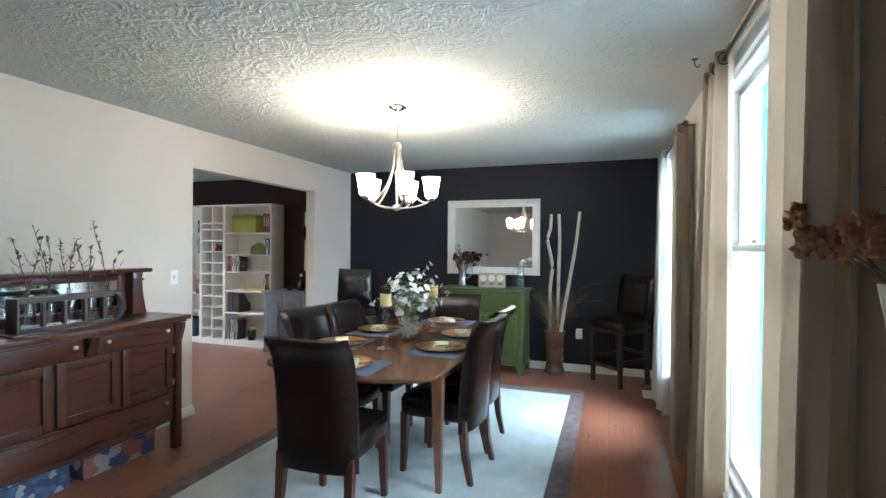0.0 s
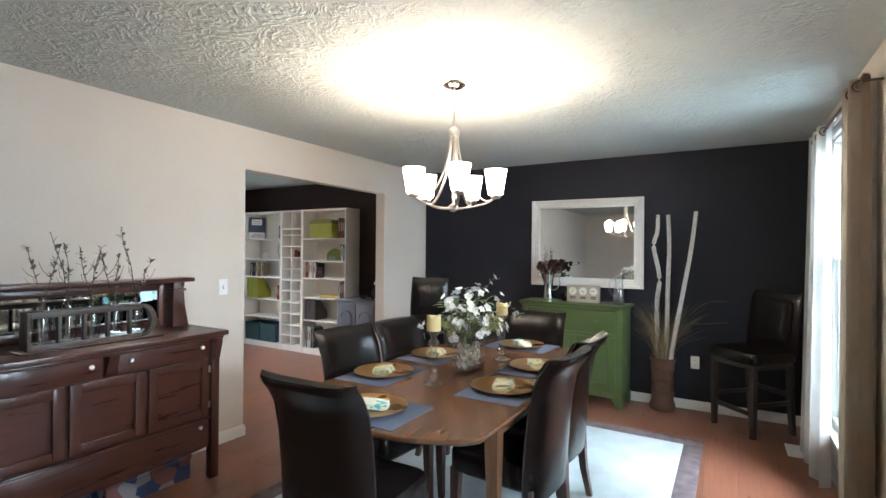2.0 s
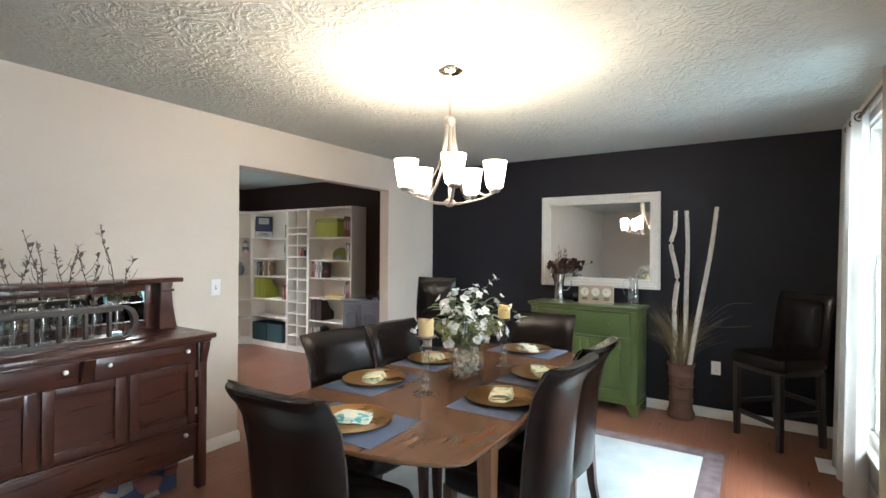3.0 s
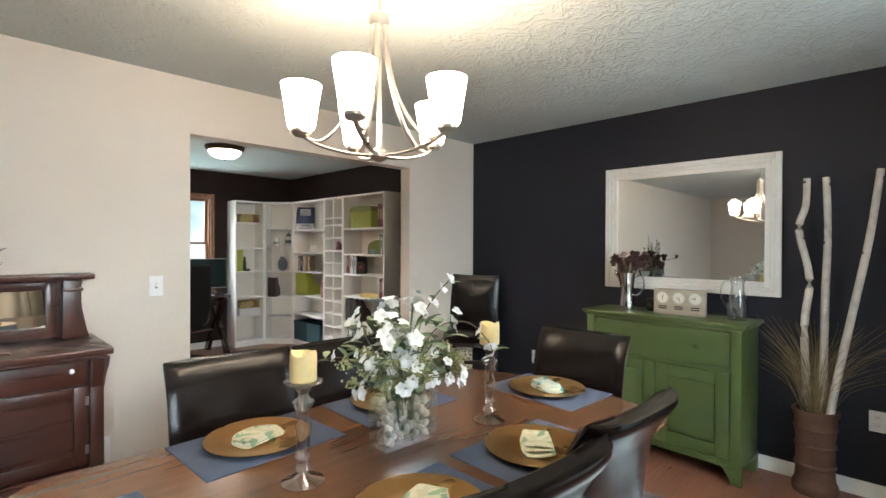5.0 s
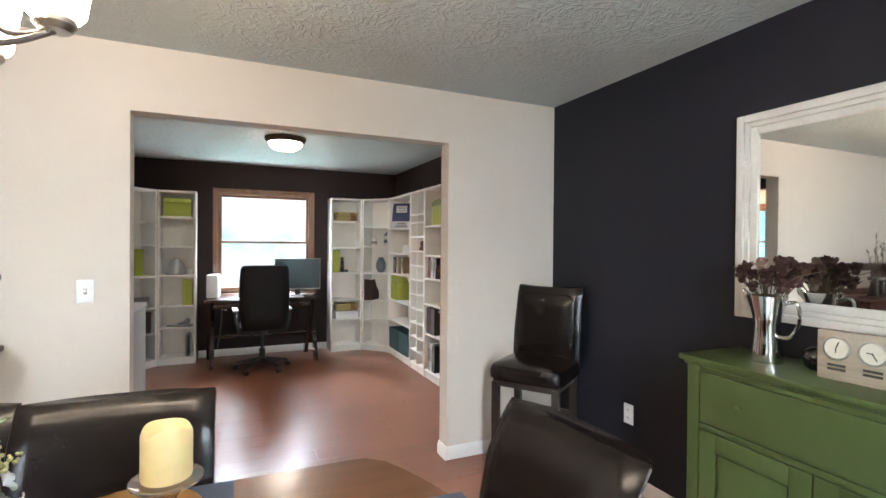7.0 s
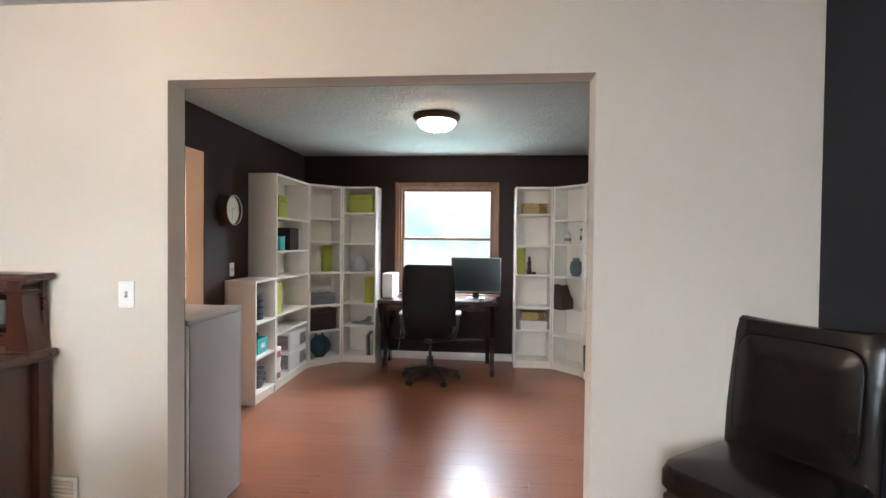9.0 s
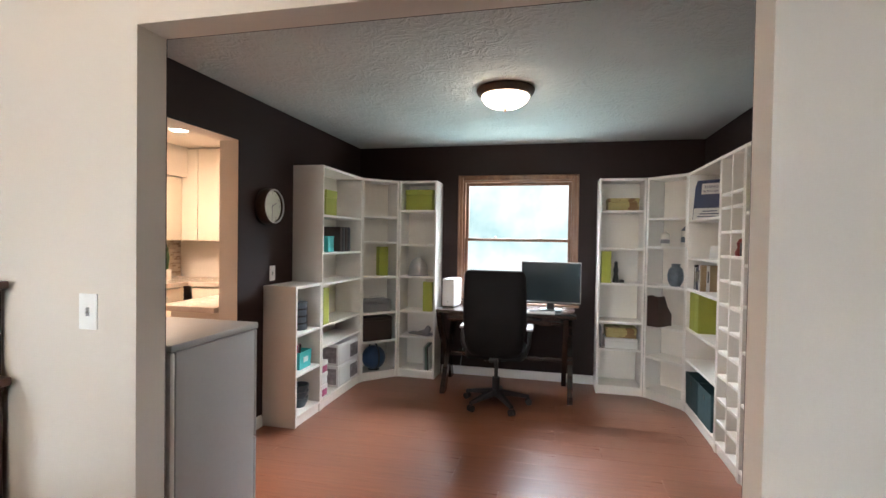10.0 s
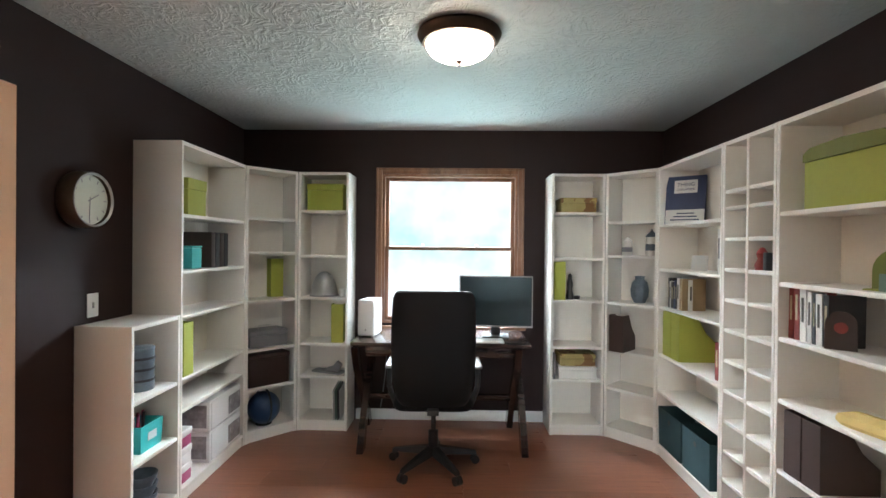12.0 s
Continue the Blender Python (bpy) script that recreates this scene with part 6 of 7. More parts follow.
solid("small_bowl", turned([(0.001, 0), (0.025, 0), (0.036, 0.05), (0.04, 0.065), (0.034, 0.065), (0.02, 0.012), (0.001, 0.01)], 20), GREY_TIN, pose(-3.80, 5.55, GZ), "small grey cup on the grey cabinet", "cup")
for z0, z1, lb in ((1.68, 1.92, "small framed print on the brown office wall"), (1.05, 1.53, "tall framed print on the brown office wall")):
    pf = thing("picture_frame", pose(-3.88, YR, (z0 + z1) / 2), lb, "picture", "framed prints")
    hz = (z1 - z0) / 2
    bm = bmesh.new()
    for b in ((-0.19, -0.165, -hz, hz), (0.165, 0.19, -hz, hz), (-0.165, 0.165, hz - 0.025, hz), (-0.165, 0.165, -hz, -hz + 0.025)):
        box(bm, b[0], b[1], -0.025, 0, b[2], b[3], 0.003)
    part("frame", bm, BLACKWOOD, pf)
    part("mount", boxed(-0.165, 0.165, -0.014, -0.006, -hz + 0.025, hz - 0.025), PAPER, pf)
    part("print", boxed(-0.09, 0.09, -0.0155, -0.0145, -hz * 0.5, hz * 0.5), GREY_TIN, pf)


# ---- what stands on the shelves ----
def book(m, w, d, h, mat, label="book standing on a white shelf", tilt=0.0):
    """Spine faces -y; x is its thickness from 0 to w."""
    t = thing("book", m @ pose(0, 0, 0, 0, tilt, 0), label, "book", "books on the shelves")
    bm = bmesh.new()
    box(bm, 0, 0.0025, 0.0, d, 0, h)
    box(bm, w - 0.0025, w, 0.0, d, 0, h)
    box(bm, 0.0025, w - 0.0025, 0.0, 0.0025, 0, h)
    part("cover", bm, mat, t)
    part("pages", boxed(0.0026, w - 0.0026, 0.0028, d - 0.004, 0.003, h - 0.003), PAPER, t)
    part("title_bar", boxed(w * 0.3, w * 0.7, -0.0012, -0.0002, h * 0.35, h * 0.8), GILT if mat is not BK_WHITE else INK, t)
    return t


GILT = material("faded_gilt", (0.45, 0.38, 0.24), 0.5, vary=0.1)
BK_WHITE = material("white_book_cover", (0.68, 0.67, 0.64), 0.5, vary=0.06)
BK_BLACK = material("black_book_cover", (0.02, 0.02, 0.025), 0.4, vary=0.2)
BK_RED = material("red_book_cover", (0.22, 0.022, 0.016), 0.45, vary=0.2)
BK_BLUE = material("blue_book_cover", (0.03, 0.045, 0.11), 0.45, vary=0.2)
BK_GREEN = material("sage_book_cover", (0.16, 0.24, 0.20), 0.5, vary=0.2)
BK_TAN = material("tan_book_cover", (0.34, 0.24, 0.13), 0.5, vary=0.2)
BK_MAROON = material("maroon_book_cover", (0.10, 0.018, 0.018), 0.45, vary=0.2)
PALETTE = {"w": (BK_WHITE, "white"), "k": (BK_BLACK, "black"), "r": (BK_RED, "red"), "b": (BK_BLUE, "blue"), "g": (BK_GREEN, "sage green"), "t": (BK_TAN, "tan"), "m": (BK_MAROON, "maroon")}


def book_row(x, y, z, code, rot=0, hs=(0.20, 0.26), d=0.17, seed=0):
    rg = random.Random(seed)
    u = 0.0
    for c in code:
        w, h = rg.uniform(0.014, 0.036), rg.uniform(*hs)
        mt, nm = PALETTE[c]
        book(pose(x, y, z, 0, 0, rot) @ pose(u, 0, 0), w, d * rg.uniform(0.85, 1.0), h, mt, nm + " bound book standing upright on a shelf", rg.uniform(-1.0, 1.0))
        u += w + 0.0035 + 0.008 * abs(math.sin(seed + u * 90)) * 0.3


def lidded_box(m, w, d, h, mat, label, lid=0.3, handle=False, lid_mat=None):
    t = thing("storage_box", m, label, "box", "boxes on the shelves")
    hb = h * (1 - lid)
    part("body", boxed(-w / 2, w / 2, -d / 2, d / 2, 0, hb, 0.004), mat, t)
    part("lid", boxed(-w / 2 - 0.004, w / 2 + 0.004, -d / 2 - 0.004, d / 2 + 0.004, hb + 0.0005, h, 0.005), lid_mat or mat, t)
    if handle:
        part("label_holder", boxed(-0.03, 0.03, -d / 2 - 0.003, -d / 2 - 0.0002, hb * 0.45, hb * 0.75, 0.001), NICKEL, t)
    return t


def magazine_file(m, mat, label, w=0.10, d=0.245, h=0.31):
    """Open at its front (-y), with a sloping cut."""
    t = thing("magazine_file", m, label, "magazine file", "magazine files")
    side = [(0, 0), (d, 0), (d, h), (d * 0.55, h), (d * 0.30, h * 0.62), (0.0, h * 0.38)]
    part("side_wall", prismed(side, 0, 0.004, 0, "x"), mat, t)
    part("side_wall", prismed(side, w - 0.004, w, 0, "x"), mat, t)
    part("back_wall", boxed(0.004, w - 0.004, d - 0.004, d, 0, h), mat, t)
    part("front_wall", boxed(0.004, w - 0.004, 0, 0.004, 0, h * 0.38), mat, t)
    part("bottom", boxed(0.004, w - 0.004, 0.004, d - 0.004, 0, 0.004), mat, t)
    return t


def closed_file(m, mat, label, w=0.10, d=0.245, h=0.31):
    """The tall back of a magazine file faces the room."""
    return magazine_file(m @ pose(w, d, 0, 0, 0, 180), mat, label, w, d, h)


GIRAFFE = patterned("giraffe_print_card", (0.34, 0.27, 0.10), (0.19, 0.10, 0.035), (0.36, 0.29, 0.11), 26)
CLEAR_PL = material("translucent_plastic", (0.33, 0.31, 0.32), 0.25, vary=0.3, scale=18)
PINK = material("magenta_card", (0.30, 0.04, 0.11), 0.5, vary=0.2)
CERAMIC = material("grey_blue_glaze", (0.10, 0.125, 0.15), 0.3, vary=0.35, scale=12)
YELLOW = material("yellow_cloth", (0.62, 0.46, 0.16), 0.8, vary=0.1)

yb = FY_R + 0.035
# right-hand wide bookcase by the cabinet
big = thing("storage_box", pose(-4.90, 5.63, 1.605), "large lime green storage box with a curved lid", "box", "boxes on the shelves")
part("body", boxed(-0.205, 0.205, -0.105, 0.105, 0, 0.20, 0.006), LIME, big)
prof = [(-0.21, 0.2005), (0.21, 0.2005), (0.21, 0.235), (0.17, 0.257), (0.0, 0.266), (-0.17, 0.257), (-0.21, 0.235)]
part("lid", prismed(prof, -0.11, 0.11, 0.004, "y"), LIME_DARK, big, "darker curved lid")
book_row(-4.56, yb, 1.605, "mrm", hs=(0.23, 0.27), seed=2)
book_row(-4.53, yb, 1.296, "gwb", hs=(0.20, 0.25), seed=3)
sorter = thing("letter_sorter", pose(-4.73, 5.61, 1.296, 0, 0, 20), "arched lime green letter sorter", "letter sorter")
for k, y in enumerate((-0.06, 0.0, 0.06)):
    pts = [(-0.10, 0), (0.10, 0), (0.10, 0.07)] + [(0.10 * math.cos(radians(a)), 0.07 + (0.10 - 0.012 * (2 - k)) * math.sin(radians(a))) for a in range(15, 166, 15)] + [(-0.10, 0.07)]
    if k == 0:
        pts = [(-0.045, 0), (0.045, 0), (0.045, 0.062), (-0.045, 0.062)]
    part("divider", prismed(pts, y - 0.004, y + 0.004, 0, "y"), BK_GREEN if k == 0 else LIME_DARK, sorter)
part("base", boxed(-0.10, 0.10, -0.055, 0.055, 0, 0.006), LIME, sorter)
book_row(-5.175, yb, 1.055, "rrwwkwk", hs=(0.20, 0.245), seed=5)
book(pose(-4.985, yb + 0.02, 1.055, 0, 0, 62), 0.03, 0.17, 0.235, BK_RED, "red hardback book turned outwards on a shelf")
frm = thing("photo_block", pose(-4.915, yb + 0.02, 1.055, 0, 0, 50) @ pose(0, 0, 0, -8, 0, 0), "small dark arched photo frame before red books", "photo frame")
part("arch", prismed([(-0.05, 0), (0.05, 0), (0.05, 0.10)] + [(0.05 * math.cos(radians(a)), 0.10 + 0.05 * math.sin(radians(a))) for a in range(20, 161, 20)] + [(-0.05, 0.10)], 0, 0.016, 0.003, "y"), ESPRESSO, frm)
part("picture", turned([(0.001, 0), (0.022, 0), (0.022, 0.001), (0.001, 0.001)], 16), BK_RED, frm).matrix_basis = pose(0, -0.0002, 0.085, 90, 0, 0)
part("rest", boxed(-0.02, 0.02, 0.016, 0.05, 0.0, 0.004), ESPRESSO, frm)
solid("folded_cloth", padded(0.30, 0.12, 0.0, 0.045, 0.018, 0.01), YELLOW, pose(-4.76, 5.58, 0.785, 0, 0, 12), "rolled pale yellow cloth on a white shelf", "cloth")
book_row(-4.555, yb, 0.785, "wkrmw", hs=(0.22, 0.27), seed=7)
for k in range(2):
    closed_file(pose(-5.165 + 0.108 * k, yb - 0.02, 0.475, 0, 0, 0), ESPRESSO, "dark brown leatherette magazine file", h=0.27, d=0.235)
book_row(-5.175, yb, 0.082, "wbwwkgk", hs=(0.26, 0.31), seed=9)
jar = thing("glass_jar", pose(-4.80, 5.58, 0.082), "lidded glass jar on the bottom shelf", "jar")
part("jar_body", turned([(0.001, 0), (0.05, 0), (0.055, 0.01), (0.055, 0.13), (0.04, 0.15), (0.001, 0.15)], 20), SMOKE, jar)
part("lid", turned([(0.001, 0.1505), (0.045, 0.151), (0.045, 0.17), (0.001, 0.172)], 20), BK_TAN, jar)

# media tower
fig = thing("figurine", pose(-5.372, 5.525, 1.34), "small red and black figurine in the media tower", "ornament")
part("body", turned([(0.001, 0), (0.03, 0), (0.034, 0.02), (0.02, 0.055), (0.026, 0.08), (0.012, 0.105), (0.001, 0.11)], 16), BK_RED, fig)
part("stand", boxed(0.035, 0.06, -0.02, 0.02, 0, 0.085, 0.004), BK_BLACK, fig)

# wide bookcase next to the corner
show = thing("display_book", pose(-6.32, 5.60, 1.605, 0, 0, 52) @ pose(0, 0, 0, -9, 0, 0), "large navy book displayed face out on the shelf", "book")
part("cover", boxed(-0.125, 0.125, 0, 0.022, 0, 0.335, 0.002), BK_BLUE, show)
part("title_panel", boxed(-0.072, 0.072, -0.0015, -0.0002, 0.215, 0.305, 0.0), BK_WHITE, show)
part("lower_panel", boxed(-0.12, 0.12, -0.0014, -0.0002, 0.004, 0.10), BK_WHITE, show)
for k in range(3):
    part("text_bar", boxed(-0.09 + 0.02 * k, 0.09 - 0.015 * k, -0.0022, -0.0015, 0.026 + 0.022 * k, 0.034 + 0.022 * k), BK_BLUE, show)
for word, z in (("THING", 0.262), ("EXPLAINER", 0.232)):
    cu = bpy.data.curves.new("title", "FONT")
    cu.body, cu.size, cu.align_x, cu.extrude = word, (0.036 if len(word) < 6 else 0.023), "CENTER", 0.0003
    cu.materials.append(BK_BLUE)
    ob = new("title_text", cu)
    ob.parent = show
    ob.matrix_basis = pose(0, -0.002, z, 90, 0, 0)
part("easel", boxed(-0.04, 0.04, 0.022, 0.09, 0.0, 0.006), BLACK_PLASTIC, show)
book_row(-5.725, yb, 1.605, "kb", hs=(0.16, 0.2), seed=11)
card = thing("card_stand", pose(-6.12, 5.60, 1.30, 0, 0, 40) @ pose(0, 0, 0, -12, 0, 0), "small white card on an easel", "card")
part("card", boxed(-0.05, 0.05, 0, 0.006, 0, 0.10, 0.001), BK_WHITE, card)
part("easel", boxed(-0.045, 0.045, 0.006, 0.06, 0, 0.005), BK_WHITE, card)
book_row(-5.745, yb, 1.30, "wgk", hs=(0.22, 0.265), seed=12)
book_row(-6.36, yb, 1.04, "kwkbkwt", hs=(0.17, 0.215), seed=13)
book(pose(-6.13, yb + 0.03, 1.04, 0, 0, 75), 0.022, 0.17, 0.20, BK_WHITE, "white book turned outwards on a shelf")
book_row(-5.70, yb, 1.04, "k", hs=(0.14, 0.16), seed=14)
for k in range(2):
    closed_file(pose(-6.40 + 0.125 * k, yb - 0.015, 0.71, 0, 0, 0), LIME, "lime green card magazine file", h=0.30, w=0.118)
book_row(-5.76, yb, 0.71, "rmr", hs=(0.21, 0.245), seed=15)
for k in range(2):
    b = thing("fabric_bin", pose(-6.265 + 0.345 * k, 5.62, 0.082), "dark teal fabric storage bin on the bottom shelf", "bin", "teal fabric bins")
    bm = bmesh.new()
    rings = [[(sx * a, sy * c, z) for sx, sy in ((-1, -1), (1, -1), (1, 1), (-1, 1))] for a, c, z in ((0.16, 0.125, 0), (0.165, 0.13, 0.26), (0.158, 0.123, 0.26), (0.152, 0.118, 0.012))]
    part("fabric", loft(bm, rings), TEAL_DARK, b)
    part("handle_hole", turned([(0.001, 0), (0.016, 0), (0.016, 0.002), (0.001, 0.002)], 14), INK, b).matrix_basis = pose(0, -0.1285, 0.20, 90, 0, 0)

# corner by the window, right
for y, h, r, mt in ((5.365, 0.145, 0.036, CHINA), (5.525, 0.20, 0.042, CERAMIC)):
    j = thing("ceramic_jar", pose(-6.72 if y < 5.4 else -6.66, y, 1.383), "small ceramic jar with a pointed lid" if h > 0.15 else "small painted white ceramic jar", "jar", "ceramic jars")
    part("jar_body", turned([(0.001, 0), (r, 0), (r * 1.05, h * 0.1), (r, h * 0.55), (r * 0.95, h * 0.7), (0.001, h * 0.7)], 18), CHINA, j)
    part("band", turned([(r * 1.06, h * 0.2), (r * 1.075, h * 0.22), (r * 1.05, h * 0.42), (r * 1.02, h * 0.44)], 18), mt if mt is CERAMIC else GREY_TIN, j)
    part("lid", turned([(r * 1.02, h * 0.705), (r * 1.05, h * 0.74), (r * 0.5, h * 0.87), (r * 0.18, h * 0.93), (r * 0.2, h * 0.97), (0.001, h)], 18), mt if mt is CERAMIC else CHINA, j)
solid("blue_vase", turned([(0.001, 0), (0.04, 0), (0.066, 0.05), (0.070, 0.10), (0.058, 0.155), (0.036, 0.175), (0.036, 0.19), (0.042, 0.20), (0.034, 0.20), (0.03, 0.178), (0.001, 0.17)], 8), CERAMIC, pose(-6.70, 5.455, 1.03), "faceted blue-grey ceramic vase on a corner shelf", "vase")
closed_file(pose(-6.68, 5.265, 0.672, 0, 0, 45) @ pose(-0.02, -0.05, 0), ESPRESSO, "dark brown leatherette magazine file in the corner", h=0.27, w=0.11, d=0.20)

# narrow bookcase, right of the window
lidded_box(pose(-6.885, 5.015, 1.71, 0, 0, 90), 0.27, 0.20, 0.115, GIRAFFE, "giraffe print lidded box on the top shelf", 0.35)
closed_file(pose(-6.77, 4.83, 1.035, 0, 0, 90), LIME, "lime green card magazine file", h=0.295, w=0.085, d=0.2)
figd = thing("figurine", pose(-6.84, 4.965, 1.035), "dark seated figurine on a white shelf", "ornament")
part("body", turned([(0.001, 0), (0.03, 0), (0.028, 0.03), (0.018, 0.08), (0.024, 0.12), (0.014, 0.16), (0.017, 0.185), (0.001, 0.205)], 14), BLACK_PLASTIC, figd)
part("stand", boxed(-0.01, 0.02, 0.03, 0.075, 0, 0.03, 0.006), BLACK_PLASTIC, figd)
lidded_box(pose(-6.88, 5.02, 0.425, 0, 0, 90), 0.29, 0.21, 0.095, BK_WHITE, "white card box under a patterned one", 0.3)
lidded_box(pose(-6.885, 5.02, 0.5205, 0, 0, 90), 0.27, 0.19, 0.095, GIRAFFE, "giraffe print lidded box stacked on a white box", 0.4)
solid("dark_folder", boxed(-0.11, 0.11, 0, 0.015, 0, 0.19, 0.002), GREY_TIN, pose(-6.88, 4.83, 0.425, 0, 0, 0), "dark grey folder standing at the shelf's end", "folder")

# narrow bookcase, left of the window
lidded_box(pose(-6.885, 3.04, 1.71, 0, 0, 90), 0.28, 0.20, 0.21, LIME, "lime green lidded storage box on the top shelf", 0.25)
bell = thing("desk_lamp", pose(-6.86, 3.02, 1.035), "silver dome-shaped lamp head on a white shelf", "lamp")
part("dome", turned([(0.105, 0.0), (0.108, 0.012), (0.10, 0.06), (0.085, 0.12), (0.06, 0.165), (0.03, 0.19), (0.001, 0.197), (0.001, 0.18), (0.08, 0.1), (0.095, 0.02)], 26), SILVER, bell)
part("lip", turned([(0.104, 0.0), (0.114, 0.002), (0.114, 0.012), (0.106, 0.014)], 26), GREY_TIN, bell)
solid("white_cup", turned([(0.001, 0), (0.026, 0), (0.032, 0.06), (0.029, 0.06), (0.022, 0.008), (0.001, 0.006)], 18), CHINA, pose(-6.83, 3.175, 1.035), "small white cup beside the dome lamp", "cup")
closed_file(pose(-6.77, 3.10, 0.68, 0, 0, 90), LIME, "lime green card magazine file", h=0.30, w=0.095, d=0.2)
punch = thing("hole_punch", pose(-6.86, 3.06, 0.425, 0, 0, 70), "grey metal hole punch on a white shelf", "hole punch")
part("base", boxed(-0.13, 0.13, -0.045, 0.045, 0, 0.018, 0.004), GREY_TIN, punch)
part("lever", prismed([(-0.02, 0.018), (0.10, 0.018), (0.12, 0.075), (0.085, 0.10), (0.06, 0.06), (-0.02, 0.035)], -0.02, 0.02, 0.004, "y"), GREY_TIN, punch)
for k in range(4):
    solid("magazine", boxed(0, 0.005, -0.10, 0.10, 0, 0.25, 0.001), (BK_WHITE, BK_GREEN, BK_BLACK, BK_WHITE)[k], pose(-6.85, 3.125 + 0.018 * k, 0.0825 + 0.001, 0, 0, 90) @ pose(0, 0, 0, 7, 0, 0), "thin magazine leaning in the bottom shelf", "magazine", "leaning magazines")

# corner, left
closed_file(pose(-6.76, 2.63, 1.03, 0, 0, 135) @ pose(0.0, 0.0, 0), LIME, "lime green card magazine file in the corner", h=0.30, w=0.10, d=0.2)
cash = thing("cash_box", pose(-6.68, 2.62, 0.672, 0, 0, 135), "grey metal cash box with a handle", "box")
part("body", boxed(-0.145, 0.145, -0.07, 0.10, 0, 0.085, 0.006), GREY_TIN, cash)
part("lid", boxed(-0.147, 0.147, -0.072, 0.102, 0.0855, 0.125, 0.008), GREY_TIN, cash)
part("handle", tubed(curve_points([(-0.05, 0.01, 0.125), (-0.045, 0.01, 0.15), (0.045, 0.01, 0.15), (0.05, 0.01, 0.125)], 4), 0.004, 6), NICKEL, cash)
lidded_box(pose(-6.69, 2.61, 0.385, 0, 0, 135), 0.31, 0.19, 0.235, ESPRESSO, "dark brown leatherette box on a corner shelf", 0.15)
helm = thing("blue_ball", pose(-6.66, 2.62, 0.082), "dark blue ball with a black ring stand", "ball")
part("ball", ball(bmesh.new(), (0, 0, 0.122), 0.12, 28, 18), NAVY_PLASTIC, helm)
part("ring", tubed([(0.134 * math.cos(a) * 0.707, -0.134 * math.cos(a) * 0.707 * -1, 0.142 + 0.134 * math.sin(a)) for a in [2 * math.pi * i / 40 for i in range(41)]], 0.008, 8), BLACK_PLASTIC, helm)
part("foot", turned([(0.001, 0), (0.06, 0), (0.055, 0.012), (0.001, 0.012)], 20), BLACK_PLASTIC, helm)

# wide bookcase, left wall (fronts face +y)
lidded_box(pose(-5.86, 2.43, 1.605, 0, 0, 180), 0.20, 0.20, 0.215, LIME, "lime green box with a loose lid", 0.3)
tin = thing("tissue_tin", pose(-5.90, 2.46, 1.29, 0, 0, 180), "turquoise tin box on a white shelf", "tin")
part("body", boxed(-0.055, 0.055, -0.05, 0.05, 0, 0.125, 0.008), TEAL, tin)
part("rim", boxed(-0.057, 0.057, -0.052, 0.052, 0.1255, 0.138, 0.004), TEAL, tin)
for k in range(4):
    solid("ring_binder", boxed(0, 0.052, 0, 0.19, 0, 0.225, 0.004), BK_BLACK if k % 2 else ESPRESSO, pose(-6.06 - 0.058 * k - 0.052, 2.325, 1.29), "dark ring binder standing on a white shelf", "binder", "ring binders")
closed_file(pose(-5.70, FY_L - 0.02, 0.69, 0, 0, 180), LIME, "lime green card magazine file", h=0.30, w=0.10, d=0.2)
for k in range(2):
    dr = thing("craft_box", pose(-6.19, 2.425, 0.0825 + 0.192 * k, 0, 0, 180), "white plastic storage drawer full of craft things", "box", "stacked craft boxes")
    part("shell", boxed(-0.215, 0.215, -0.13, 0.12, 0, 0.19, 0.010), WHITE_PLASTIC, dr)
    part("clear_end", boxed(-0.2165, -0.2152, -0.11, 0.10, 0.025, 0.165), CLEAR_PL, dr)
    part("drawer_front", boxed(-0.20, 0.20, -0.136, -0.1305, 0.012, 0.178, 0.004), WHITE_PLASTIC, dr)
    part("clear_window", boxed(0.02, 0.19, -0.1375, -0.1362, 0.03, 0.15), CLEAR_PL, dr, "see-through drawer window")
for k in range(3):
    lidded_box(pose(-5.74, 2.46, 0.082 + 0.1 * k, 0, 0, 180), 0.13, 0.15, 0.098, PINK if k != 1 else BK_WHITE, "small magenta craft box in a stack" if k != 1 else "small white craft box in a stack", 0.4, lid_mat=BK_WHITE)

# low bookcase
tins = thing("tin_stack", pose(-5.47, 2.45, 0.69), "stack of round blue-grey tins", "tin")
for k in range(4):
    part("tin", turned([(0.001, 0.055 * k), (0.062, 0.055 * k), (0.064, 0.055 * k + 0.008), (0.064, 0.055 * k + 0.035), (0.066, 0.055 * k + 0.037), (0.066, 0.055 * k + 0.05), (0.06, 0.055 * k + 0.0545), (0.001, 0.055 * k + 0.0545)], 24), CERAMIC, tins)
crate = thing("craft_caddy", pose(-5.47, 2.45, 0.39, 0, 0, 180), "turquoise caddy with small craft supplies", "caddy")
bm = bmesh.new()
rings = [[(sx * a, sy * c, z) for sx, sy in ((-1, -1), (1, -1), (1, 1), (-1, 1))] for a, c, z in ((0.085, 0.06, 0), (0.092, 0.066, 0.135), (0.088, 0.062, 0.135), (0.08, 0.055, 0.01))]
part("tub", loft(bm, rings), TEAL, crate)
part("label", boxed(-0.035, 0.035, -0.0665, -0.0645, 0.05, 0.09), BK_WHITE, crate)
for k in range(6):
    part("marker", tubed([(-0.05 + 0.02 * k, 0.01 * (k % 3), 0.012), (-0.055 + 0.022 * k, 0.02 * (k % 2), 0.175)], 0.007, 8), (BK_RED, BK_BLACK, PINK)[k % 3], crate)
